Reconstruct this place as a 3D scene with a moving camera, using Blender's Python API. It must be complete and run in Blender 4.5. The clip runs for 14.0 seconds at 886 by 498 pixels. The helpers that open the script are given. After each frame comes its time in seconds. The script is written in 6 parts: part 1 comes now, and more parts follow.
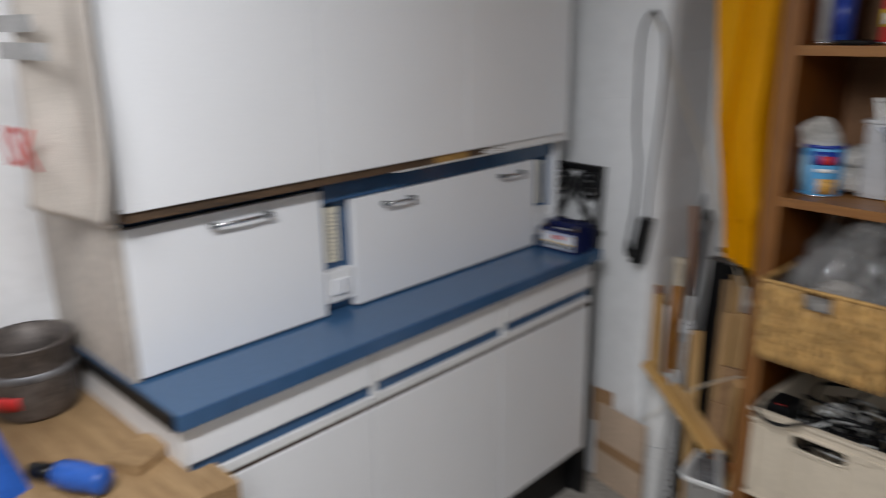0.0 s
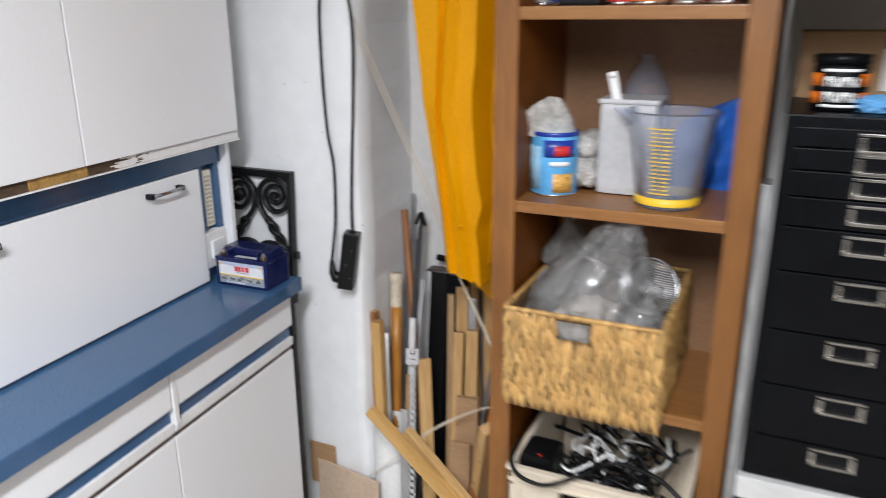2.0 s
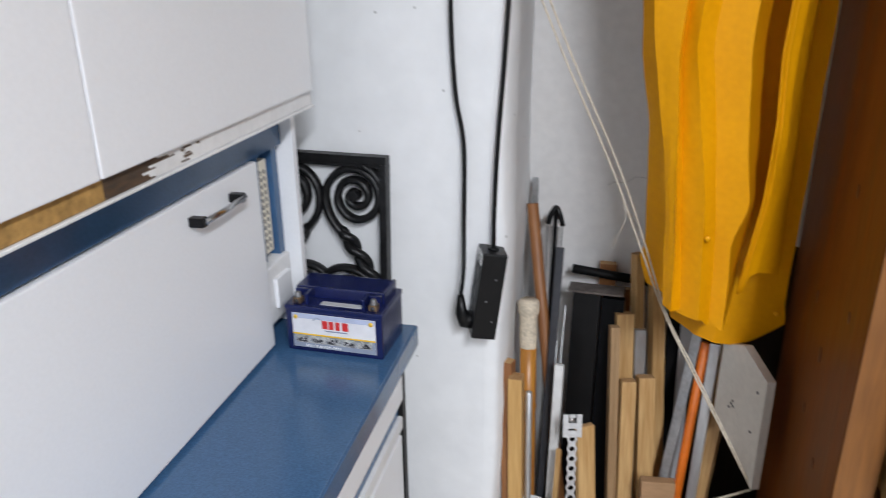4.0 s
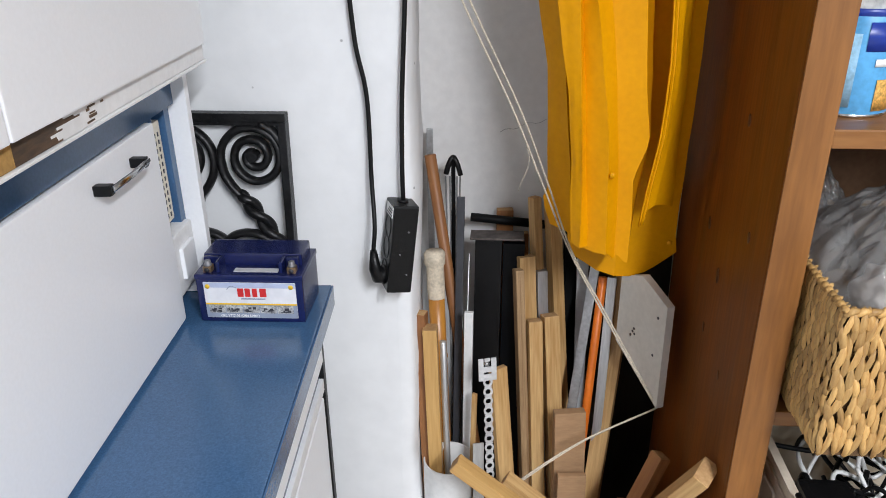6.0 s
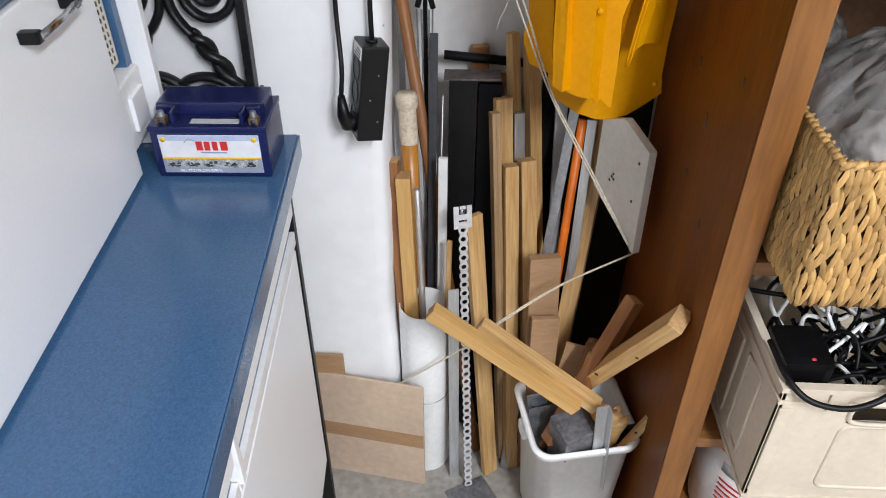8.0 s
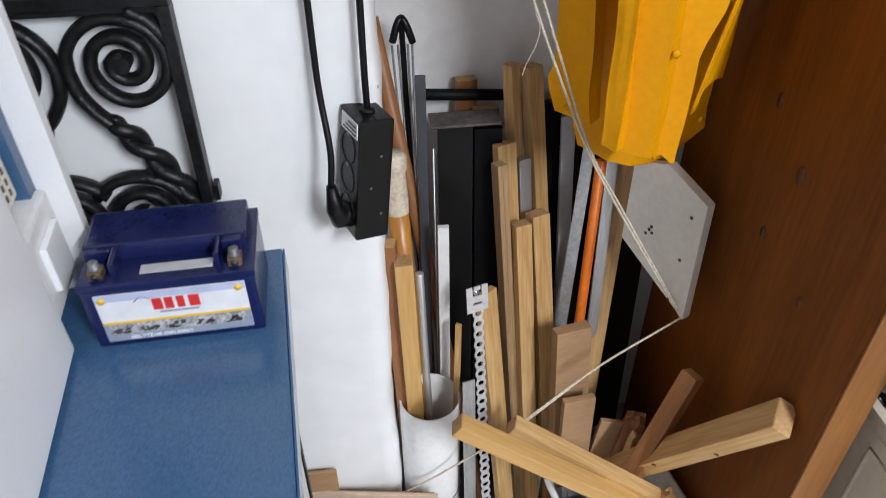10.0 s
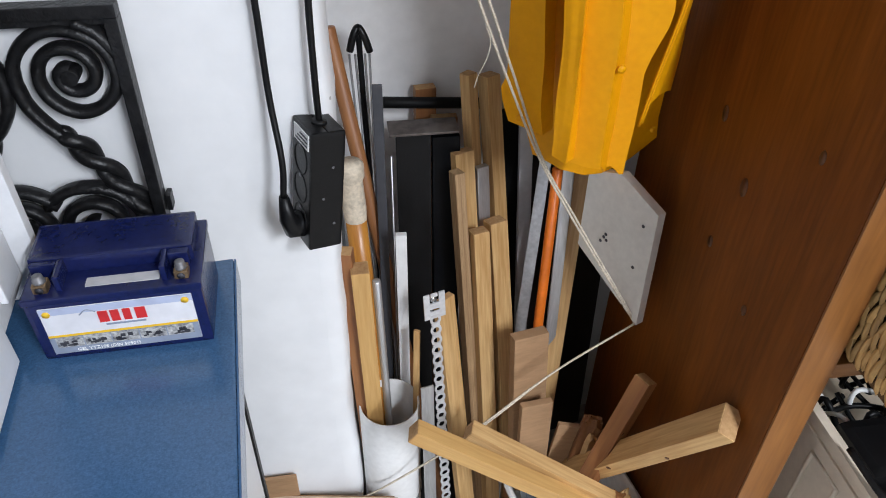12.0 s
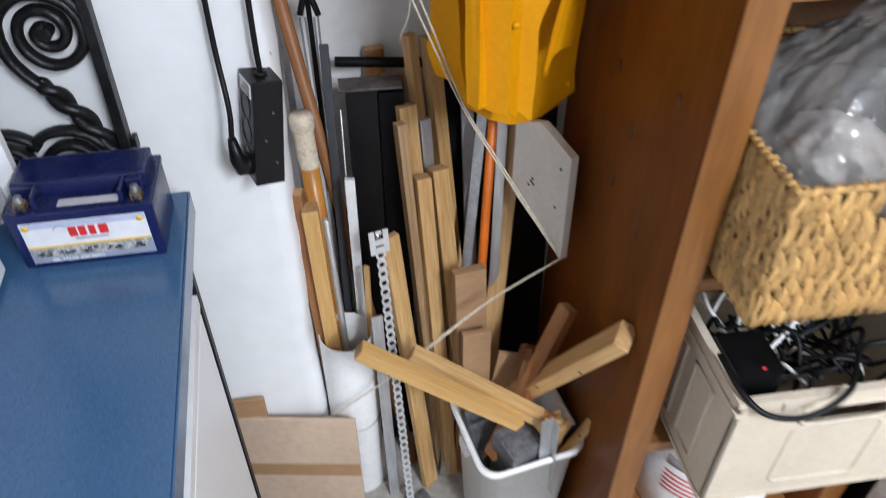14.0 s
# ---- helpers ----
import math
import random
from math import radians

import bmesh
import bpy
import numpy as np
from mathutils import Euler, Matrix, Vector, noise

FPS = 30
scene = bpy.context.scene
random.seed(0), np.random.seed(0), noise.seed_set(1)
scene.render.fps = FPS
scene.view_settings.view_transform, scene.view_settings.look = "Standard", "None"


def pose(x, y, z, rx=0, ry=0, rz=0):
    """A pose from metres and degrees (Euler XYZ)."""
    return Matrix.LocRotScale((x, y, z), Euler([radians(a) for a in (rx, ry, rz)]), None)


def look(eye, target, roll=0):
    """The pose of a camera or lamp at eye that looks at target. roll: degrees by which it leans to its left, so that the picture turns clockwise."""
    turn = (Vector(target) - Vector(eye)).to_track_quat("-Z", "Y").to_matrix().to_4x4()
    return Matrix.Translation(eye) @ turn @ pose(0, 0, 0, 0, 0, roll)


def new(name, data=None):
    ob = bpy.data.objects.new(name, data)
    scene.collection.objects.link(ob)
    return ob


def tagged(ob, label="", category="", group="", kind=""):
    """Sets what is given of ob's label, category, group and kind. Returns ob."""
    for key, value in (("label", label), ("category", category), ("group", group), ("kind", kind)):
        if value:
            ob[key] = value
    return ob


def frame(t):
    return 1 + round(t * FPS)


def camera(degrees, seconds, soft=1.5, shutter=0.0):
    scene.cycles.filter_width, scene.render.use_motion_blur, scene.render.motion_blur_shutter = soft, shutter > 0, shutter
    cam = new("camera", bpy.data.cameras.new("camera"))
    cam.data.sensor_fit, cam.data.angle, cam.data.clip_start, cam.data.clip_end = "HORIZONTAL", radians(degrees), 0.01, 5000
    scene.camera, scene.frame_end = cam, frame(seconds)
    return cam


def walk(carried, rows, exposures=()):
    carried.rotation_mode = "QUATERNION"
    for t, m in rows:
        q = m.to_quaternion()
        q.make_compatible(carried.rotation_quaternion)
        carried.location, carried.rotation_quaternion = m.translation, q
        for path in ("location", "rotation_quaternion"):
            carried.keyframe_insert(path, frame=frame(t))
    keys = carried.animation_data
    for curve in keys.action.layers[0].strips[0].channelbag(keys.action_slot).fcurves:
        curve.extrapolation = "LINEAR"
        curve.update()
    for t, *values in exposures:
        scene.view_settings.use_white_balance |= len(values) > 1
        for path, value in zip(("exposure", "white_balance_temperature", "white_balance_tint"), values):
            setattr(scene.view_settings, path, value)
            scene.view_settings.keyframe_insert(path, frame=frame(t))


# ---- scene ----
cam = camera(61.5, 14.0, soft=0.9, shutter=0.6)
PATH = [
    (0, (0.24, 0.506, 1.606), (-1.193, 1.778, 1.031), -0.8),
    (0.5, (0.235, 0.509, 1.607), (-0.713, 2.167, 1.014), -0.7),
    (1, (0.196, 0.524, 1.596), (-0.553, 2.279, 0.995), -0.8),
    (1.5, (0.113, 0.688, 1.559), (-0.601, 2.46, 0.967), -0.6),
    (2, (-0.046, 0.934, 1.548), (-0.851, 2.662, 0.941), -0.4),
    (2.5, (-0.296, 1.134, 1.509), (-1.196, 2.806, 0.881), -0.2),
    (2.7, (-0.407, 1.202, 1.497), (-1.32, 2.872, 0.883), -0.5),
    (4.8, (-0.771, 1.381, 1.449), (-1.016, 3.196, 0.644), -0.6),
    (5, (-0.784, 1.364, 1.456), (-0.987, 3.179, 0.641), -0.7),
    (5.5, (-0.8, 1.354, 1.45), (-0.982, 3.167, 0.626), -0.9),
    (6, (-0.812, 1.36, 1.439), (-0.982, 3.175, 0.617), -0.7),
    (6.5, (-0.813, 1.366, 1.44), (-0.966, 3.188, 0.63), -0.3),
    (7, (-0.808, 1.365, 1.439), (-0.945, 3.142, 0.532), -0.4),
    (7.2, (-0.805, 1.368, 1.439), (-0.943, 3.072, 0.4), -0.6),
    (9.3, (-0.923, 1.593, 1.427), (-0.808, 3.14, 0.165), 0.1),
    (9.5, (-0.943, 1.629, 1.424), (-0.808, 3.175, 0.161), -0.6),
    (10, (-0.975, 1.719, 1.417), (-0.788, 3.253, 0.148), -0.5),
    (10.5, (-0.971, 1.744, 1.42), (-0.758, 3.273, 0.147), 0.0),
    (11, (-0.959, 1.724, 1.427), (-0.727, 3.253, 0.158), 0.4),
    (11.5, (-0.961, 1.713, 1.429), (-0.714, 3.241, 0.162), 0.7),
    (12, (-0.949, 1.715, 1.433), (-0.7, 3.238, 0.161), 1.0),
    (12.5, (-0.938, 1.71, 1.438), (-0.702, 3.238, 0.17), 0.7),
    (13, (-0.93, 1.694, 1.442), (-0.686, 3.22, 0.172), 0.9),
    (13.5, (-0.905, 1.659, 1.455), (-0.683, 3.182, 0.179), 0.3),
    (14, (-0.869, 1.569, 1.478), (-0.65, 3.053, 0.155), 0.2),
]
walk(cam, [(t, look(eye, target, roll)) for t, eye, target, roll in PATH],
     exposures=[(0.0, -1.28, 6700, 10), (0.5, -0.82, 6850, 10), (1.0, -0.2, 6800, 10), (1.5, -0.05, 6700, 10), (2.0, -0.1, 6600, 10), (2.5, -0.27, 6300, 10),
                (5.0, -0.02, 6500, 10), (9.5, 0.06, 6450, 10), (14.0, 0.06, 6200, 10)])


# ---------------------------------------------------------------- light
world = bpy.data.worlds.new("world")
scene.world = world
world.use_nodes = True
world.node_tree.nodes["Background"].inputs[0].default_value = (0.8, 0.9, 1.0, 1)
world.node_tree.nodes["Background"].inputs[1].default_value = 0.02

FLOOR = 0.08
CEIL = 2.42


def area_lamp(name, m, sx, sy, watts, colour):
    data = bpy.data.lights.new(name, "AREA")
    data.shape, data.size, data.size_y, data.energy, data.color = "RECTANGLE", sx, sy, watts, colour
    ob = new(name, data)
    ob.matrix_world = m
    return ob


# The second light is an unseen fill, added to brighten the cabinet fronts.
LAMPS = [(-0.1, 0.25, 98), (1.4, -0.9, 66)]
for lx, ly, watts in LAMPS:
    area_lamp("tube_light", pose(lx, ly, CEIL - 0.085), 0.14, 1.2, watts, (0.9, 0.935, 1.0))


# ---------------------------------------------------------------- materials
def shader(name, colour, rough=0.5, metal=0.0, vary=0.12, scale=6.0, fine=90.0, bump=0.15, stretch=(1, 1, 1), tint=None, spec=0.5, coat=0.0, islands=0.0, spots=0.0):
    """Two scales of colour variation (stains and grain), with uneven gloss and a fine relief."""
    mat = bpy.data.materials.new(name)
    mat.use_nodes = True
    nt = mat.node_tree
    b = nt.nodes["Principled BSDF"]
    link = nt.links.new
    co = nt.nodes.new("ShaderNodeTexCoord")
    mp = nt.nodes.new("ShaderNodeMapping")
    mp.inputs["Scale"].default_value = stretch
    link(co.outputs["Object"], mp.inputs["Vector"])
    big, small = nt.nodes.new("ShaderNodeTexNoise"), nt.nodes.new("ShaderNodeTexNoise")
    for n, sc, det in ((big, scale, 4.0), (small, fine, 3.0)):
        n.inputs["Scale"].default_value, n.inputs["Detail"].default_value = sc, det
        link(mp.outputs["Vector"], n.inputs["Vector"])
    mixn = nt.nodes.new("ShaderNodeMath")
    mixn.operation = "MULTIPLY_ADD"
    mixn.inputs[1].default_value = 0.45
    link(small.outputs["Fac"], mixn.inputs[0])
    half = nt.nodes.new("ShaderNodeMath")
    half.operation = "MULTIPLY"
    half.inputs[1].default_value = 0.55
    link(big.outputs["Fac"], half.inputs[0])
    link(half.outputs[0], mixn.inputs[2])
    ramp = nt.nodes.new("ShaderNodeValToRGB")
    c = Vector(colour)
    dark = Vector(tint) if tint else c * (1 - 2 * vary)
    light = c * (1 + vary) if not tint else c
    ramp.color_ramp.elements[0].position, ramp.color_ramp.elements[1].position = 0.36, 0.64
    ramp.color_ramp.elements[0].color = (*[max(v, 0) for v in dark], 1)
    ramp.color_ramp.elements[1].color = (*[min(v, 1) for v in light], 1)
    link(mixn.outputs[0], ramp.inputs["Fac"])
    out = ramp.outputs["Color"]
    if spots:
        vo = nt.nodes.new("ShaderNodeTexVoronoi")
        vo.inputs["Scale"].default_value = spots
        link(co.outputs["Object"], vo.inputs["Vector"])
        sr = nt.nodes.new("ShaderNodeValToRGB")
        sr.color_ramp.elements[0].position, sr.color_ramp.elements[1].position = 0.025, 0.05
        sr.color_ramp.elements[0].color = (*(c * 0.42), 1)
        sr.color_ramp.elements[1].color = (1, 1, 1, 1)
        link(vo.outputs["Distance"], sr.inputs["Fac"])
        mm = nt.nodes.new("ShaderNodeMix")
        mm.data_type, mm.blend_type = "RGBA", "DARKEN"
        mm.inputs[0].default_value = 0.8
        link(out, mm.inputs[6])
        link(sr.outputs["Color"], mm.inputs[7])
        out = mm.outputs[2]
    if islands:
        geo = nt.nodes.new("ShaderNodeNewGeometry")
        hsv = nt.nodes.new("ShaderNodeHueSaturation")
        rng = nt.nodes.new("ShaderNodeMapRange")
        rng.inputs[3].default_value, rng.inputs[4].default_value = 1 - islands, 1 + islands
        link(geo.outputs["Random Per Island"], rng.inputs[0])
        link(rng.outputs[0], hsv.inputs["Value"])
        link(out, hsv.inputs["Color"])
        out = hsv.outputs["Color"]
    link(out, b.inputs["Base Color"])
    rr = nt.nodes.new("ShaderNodeMapRange")
    rr.inputs[3].default_value, rr.inputs[4].default_value = max(rough - 0.1, 0.03), min(rough + 0.12, 1)
    link(big.outputs["Fac"], rr.inputs[0])
    link(rr.outputs[0], b.inputs["Roughness"])
    b.inputs["Metallic"].default_value = metal
    b.inputs["Specular IOR Level"].default_value = spec
    b.inputs["Coat Weight"].default_value = coat
    if bump:
        bp = nt.nodes.new("ShaderNodeBump")
        bp.inputs["Strength"].default_value, bp.inputs["Distance"].default_value = bump, 0.004
        link(mixn.outputs[0], bp.inputs["Height"])
        link(bp.outputs["Normal"], b.inputs["Normal"])
    return mat


def film_plastic(name, tint, clear, rough=0.15, shine=1.45):
    """Thin clear plastic: mostly see-through, with gloss and a little milkiness."""
    mat = bpy.data.materials.new(name)
    mat.use_nodes = True
    nt = mat.node_tree
    b, out = nt.nodes["Principled BSDF"], nt.nodes["Material Output"]
    b.inputs["Base Color"].default_value = (*tint, 1)
    b.inputs["Roughness"].default_value = rough
    noi = nt.nodes.new("ShaderNodeTexNoise")
    noi.inputs["Scale"].default_value, noi.inputs["Detail"].default_value = 28.0, 5.0
    bp = nt.nodes.new("ShaderNodeBump")
    bp.inputs["Strength"].default_value, bp.inputs["Distance"].default_value = 0.12, 0.01
    co = nt.nodes.new("ShaderNodeTexCoord")
    nt.links.new(co.outputs["Object"], noi.inputs["Vector"])
    nt.links.new(noi.outputs["Fac"], bp.inputs["Height"])
    nt.links.new(bp.outputs["Normal"], b.inputs["Normal"])
    tr = nt.nodes.new("ShaderNodeBsdfTransparent")
    mx = nt.nodes.new("ShaderNodeMixShader")
    rng = nt.nodes.new("ShaderNodeMapRange")
    rng.inputs[3].default_value, rng.inputs[4].default_value = clear - 0.07, clear + 0.07
    nt.links.new(noi.outputs["Fac"], rng.inputs[0])
    nt.links.new(rng.outputs[0], mx.inputs[0])
    tl = nt.nodes.new("ShaderNodeBsdfTranslucent")
    tl.inputs["Color"].default_value = (*tint, 1)
    half = nt.nodes.new("ShaderNodeMixShader")
    half.inputs[0].default_value = 0.5
    nt.links.new(b.outputs[0], half.inputs[1])
    nt.links.new(tl.outputs[0], half.inputs[2])
    nt.links.new(half.outputs[0], mx.inputs[1])
    nt.links.new(tr.outputs[0], mx.inputs[2])
    gl = nt.nodes.new("ShaderNodeBsdfGlossy")
    gl.inputs["Roughness"].default_value = rough
    nt.links.new(bp.outputs["Normal"], gl.inputs["Normal"])
    fr = nt.nodes.new("ShaderNodeFresnel")
    fr.inputs["IOR"].default_value = shine
    nt.links.new(bp.outputs["Normal"], fr.inputs["Normal"])
    m2 = nt.nodes.new("ShaderNodeMixShader")
    nt.links.new(fr.outputs[0], m2.inputs[0])
    nt.links.new(mx.outputs[0], m2.inputs[1])
    nt.links.new(gl.outputs[0], m2.inputs[2])
    nt.links.new(m2.outputs[0], out.inputs["Surface"])
    return mat


def lamp_glow(name, strength):
    mat = bpy.data.materials.new(name)
    mat.use_nodes = True
    b = mat.node_tree.nodes["Principled BSDF"]
    b.inputs["Emission Color"].default_value = (1, 0.98, 0.95, 1)
    b.inputs["Emission Strength"].default_value = strength
    return mat


M_WALL = shader("wall_paint", (0.82, 0.82, 0.83), 0.65, vary=0.03, scale=3, fine=40, bump=0.45)
M_PILLAR = shader("rough_wall_paint", (0.82, 0.83, 0.84), 0.6, vary=0.025, scale=5, fine=30, bump=0.3, spots=16.0)
M_ALCOVE = shader("alcove_paint", (0.78, 0.77, 0.76), 0.7, vary=0.04, scale=2.5, fine=50, bump=0.3)
# Ceiling and south wall are unseen; their tones are lowered to cut bounce light.
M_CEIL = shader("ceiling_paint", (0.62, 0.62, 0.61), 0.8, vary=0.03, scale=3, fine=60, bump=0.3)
M_DIMWALL = shader("bounce_cut_wall", (0.1, 0.095, 0.09), 0.8, vary=0.2, scale=2, fine=20, bump=0.3)
# Unseen east wall, its grey chosen to throw light onto the cabinet fronts.
M_SIDEWALL = shader("bounce_fill_wall", (0.45, 0.44, 0.43), 0.75, vary=0.08, scale=2, fine=30, bump=0.3)
M_FLOOR = shader("concrete_floor", (0.37, 0.345, 0.31), 0.7, vary=0.16, scale=4, fine=60, bump=0.4)
M_WHITE = shader("white_laminate", (0.83, 0.84, 0.86), 0.34, vary=0.015, scale=3, fine=240, bump=0.06)
M_WHITE2 = shader("white_edge", (0.78, 0.78, 0.78), 0.45, vary=0.04, scale=12, fine=120, bump=0.1)
M_GREYED = shader("grey_board_edge", (0.42, 0.42, 0.42), 0.6, vary=0.2, scale=18, fine=120, bump=0.3)
M_BLUE = shader("blue_grained_laminate", (0.045, 0.112, 0.225), 0.13, vary=0.13, scale=420, fine=800, bump=0.07, spec=0.6)
M_BLUE2 = shader("blue_laminate_edge", (0.045, 0.11, 0.225), 0.14, vary=0.08, scale=20, fine=300, bump=0.03)
M_BAREWOOD = shader("worn_brown_edge", (0.13, 0.075, 0.04), 0.6, vary=0.3, scale=5, fine=60, bump=0.3, stretch=(4, 1, 4), tint=(0.045, 0.03, 0.02))
M_RAWEDGE = shader("bare_chipboard", (0.42, 0.24, 0.07), 0.8, vary=0.2, scale=30, fine=150, bump=0.4)
M_BLACKGAP = shader("black_paint", (0.007, 0.007, 0.0075), 0.5, vary=0.2, scale=15, fine=90, bump=0.15, spec=0.3)
M_IRON = shader("black_wrought_iron", (0.012, 0.012, 0.013), 0.42, vary=0.25, scale=40, fine=160, bump=0.5, metal=0.3)
M_CHROME = shader("chromed_metal", (0.62, 0.62, 0.62), 0.22, metal=1.0, vary=0.06, scale=30, fine=200, bump=0.05)
M_NICKEL = shader("worn_nickel", (0.4, 0.38, 0.35), 0.3, metal=1.0, vary=0.15, scale=40, fine=200, bump=0.08)
M_TUBEGREY = shader("grey_lacquered_tube", (0.27, 0.27, 0.27), 0.35, vary=0.1, scale=20, fine=120, bump=0.05)
M_STEEL = shader("galvanised_steel", (0.5, 0.51, 0.52), 0.4, metal=0.9, vary=0.12, scale=30, fine=160, bump=0.15)
M_ALU = shader("brushed_aluminium", (0.62, 0.63, 0.64), 0.38, metal=0.8, vary=0.08, scale=20, fine=90, bump=0.1, stretch=(6, 6, 0.6))
M_BLKPLASTIC = shader("black_plastic", (0.005, 0.005, 0.0055), 0.36, vary=0.15, scale=40, fine=300, bump=0.1, spec=0.25)
M_BLKPLASTIC2 = shader("dull_black_plastic", (0.004, 0.004, 0.0045), 0.55, vary=0.2, scale=20, fine=150, bump=0.2, spec=0.2)
M_CABLE = shader("black_rubber", (0.005, 0.005, 0.0055), 0.45, vary=0.1, scale=40, fine=200, bump=0.08, spec=0.25)
M_NAVY = shader("navy_plastic", (0.008, 0.013, 0.072), 0.2, vary=0.15, scale=25, fine=220, bump=0.08)
M_LABELW = shader("silver_label", (0.72, 0.72, 0.75), 0.35, vary=0.06, scale=8, fine=80, bump=0.02)
M_LABELG = shader("grey_blue_label", (0.26, 0.3, 0.38), 0.35, vary=0.08, scale=8, fine=80, bump=0.02)
M_YELLOWBAR = shader("yellow_print", (0.8, 0.5, 0.03), 0.4, vary=0.05, bump=0.02)
M_RED = shader("red_print", (0.6, 0.03, 0.03), 0.4, vary=0.08, bump=0.02)
M_WHITEPRINT = shader("white_print", (0.85, 0.85, 0.83), 0.4, vary=0.03, bump=0.02)
M_DARKPRINT = shader("dark_print", (0.05, 0.05, 0.06), 0.5, vary=0.2, scale=60, bump=0.02)
M_PHOTO = shader("small_printed_photo", (0.62, 0.62, 0.6), 0.35, vary=0.4, scale=150, fine=420, bump=0.02, tint=(0.1, 0.1, 0.11))
M_BRASS = shader("corroded_brass", (0.35, 0.24, 0.14), 0.5, metal=0.8, vary=0.3, scale=120, fine=300, bump=0.4)
M_DULLSTEEL = shader("dull_zinc_sheet", (0.2, 0.2, 0.21), 0.5, metal=0.5, vary=0.25, scale=25, fine=120, bump=0.15)
M_ZINC = shader("bright_zinc", (0.72, 0.73, 0.75), 0.35, metal=0.55, vary=0.08, scale=30, fine=160, bump=0.1)
M_LABELB = shader("pale_blue_label", (0.45, 0.5, 0.66), 0.35, vary=0.06, scale=8, fine=80, bump=0.02)
M_CREAM = shader("cream_plastic", (0.76, 0.71, 0.58), 0.4, vary=0.05, scale=20, fine=200, bump=0.08)
# One wood: side panels darkened for their shade, boards and lips lighter as lit.
M_BROWN = shader("shaded_stained_pine", (0.2, 0.062, 0.009), 0.42, vary=0.2, scale=4.0, fine=26, bump=0.12, stretch=(6, 6, 0.55), tint=(0.115, 0.033, 0.005), spec=0.16)
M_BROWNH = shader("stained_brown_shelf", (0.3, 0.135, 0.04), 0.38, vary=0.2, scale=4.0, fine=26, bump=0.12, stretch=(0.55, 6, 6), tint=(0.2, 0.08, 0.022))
M_LIP = shader("lit_stained_edge", (0.27, 0.11, 0.026), 0.42, vary=0.2, scale=4.0, fine=26, bump=0.12, stretch=(6, 6, 0.55), tint=(0.17, 0.065, 0.015))
M_KNOT = shader("dark_wood_knot", (0.1, 0.034, 0.009), 0.45, vary=0.2, scale=60, fine=300, bump=0.15)
M_BACKPANEL = shader("brown_hardboard", (0.27, 0.14, 0.07), 0.5, vary=0.1, scale=5, fine=120, bump=0.1)
M_PINE = shader("planed_pine", (0.69, 0.46, 0.21), 0.5, vary=0.26, scale=5, fine=34, bump=0.2, stretch=(7, 7, 0.45), tint=(0.45, 0.25, 0.088))
M_ENDGRAIN = shader("sawn_end_grain", (0.5, 0.31, 0.14), 0.75, vary=0.3, scale=40, fine=200, bump=0.4, tint=(0.34, 0.18, 0.07))
M_PINE2 = shader("yellowed_pine", (0.63, 0.39, 0.145), 0.45, vary=0.26, scale=5, fine=34, bump=0.2, stretch=(7, 7, 0.45), tint=(0.5, 0.28, 0.09))
M_PINEX = shader("pine_crosswise", (0.64, 0.43, 0.2), 0.5, vary=0.16, scale=5, fine=22, bump=0.2, stretch=(0.45, 7, 7), tint=(0.5, 0.3, 0.12))
M_TANWOOD = shader("reddish_wood", (0.34, 0.15, 0.05), 0.5, vary=0.2, scale=5, fine=24, bump=0.2, stretch=(7, 7, 0.5), tint=(0.22, 0.085, 0.03))
M_PLY = shader("plywood_edge", (0.5, 0.33, 0.17), 0.65, vary=0.25, scale=6, fine=60, bump=0.35, stretch=(30, 8, 0.4), tint=(0.24, 0.14, 0.065))
M_BAMBOO = shader("orange_bamboo", (0.6, 0.27, 0.04), 0.35, vary=0.15, scale=6, fine=30, bump=0.1, stretch=(5, 5, 0.5), tint=(0.38, 0.15, 0.03))
M_TAPE = shader("cream_cloth_tape", (0.66, 0.57, 0.44), 0.75, vary=0.15, scale=40, fine=200, bump=0.5)
M_CARD = shader("brown_cardboard", (0.38, 0.225, 0.115), 0.75, vary=0.08, scale=8, fine=60, bump=0.2, stretch=(1, 1, 5))
M_CARD2 = shader("pale_cardboard", (0.58, 0.435, 0.32), 0.75, vary=0.08, scale=8, fine=60, bump=0.2)
M_YELLOW = shader("yellow_oilskin", (0.78, 0.345, 0.0008), 0.42, spec=0.2, vary=0.08, scale=6, fine=120, bump=0.08, tint=(0.7, 0.3, 0.0008))
M_WICKER = shader("water_hyacinth_wicker", (0.54, 0.335, 0.12), 0.5, vary=0.25, scale=26, fine=120, bump=0.4, stretch=(3, 3, 0.6), tint=(0.37, 0.2, 0.062), islands=0.3)
M_DKBOARD = shader("shade_dark_board", (0.022, 0.016, 0.012), 0.4, vary=0.3, scale=6, fine=40, bump=0.15, stretch=(5, 5, 0.5))
M_MELAMINE = shader("white_melamine", (0.68, 0.66, 0.61), 0.45, vary=0.05, scale=10, fine=100, bump=0.08)
M_SLATE = shader("slate_grey_plastic", (0.11, 0.125, 0.14), 0.4, vary=0.1, scale=20, fine=100, bump=0.08)
# Beige lowered in tone to stand for shade on the cabinet's near end.
M_SIDEBOARD = shader("shaded_beige_board", (0.5, 0.45, 0.4), 0.6, vary=0.12, scale=5, fine=60, bump=0.2)
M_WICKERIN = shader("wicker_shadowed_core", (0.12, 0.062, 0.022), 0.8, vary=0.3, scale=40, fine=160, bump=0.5)
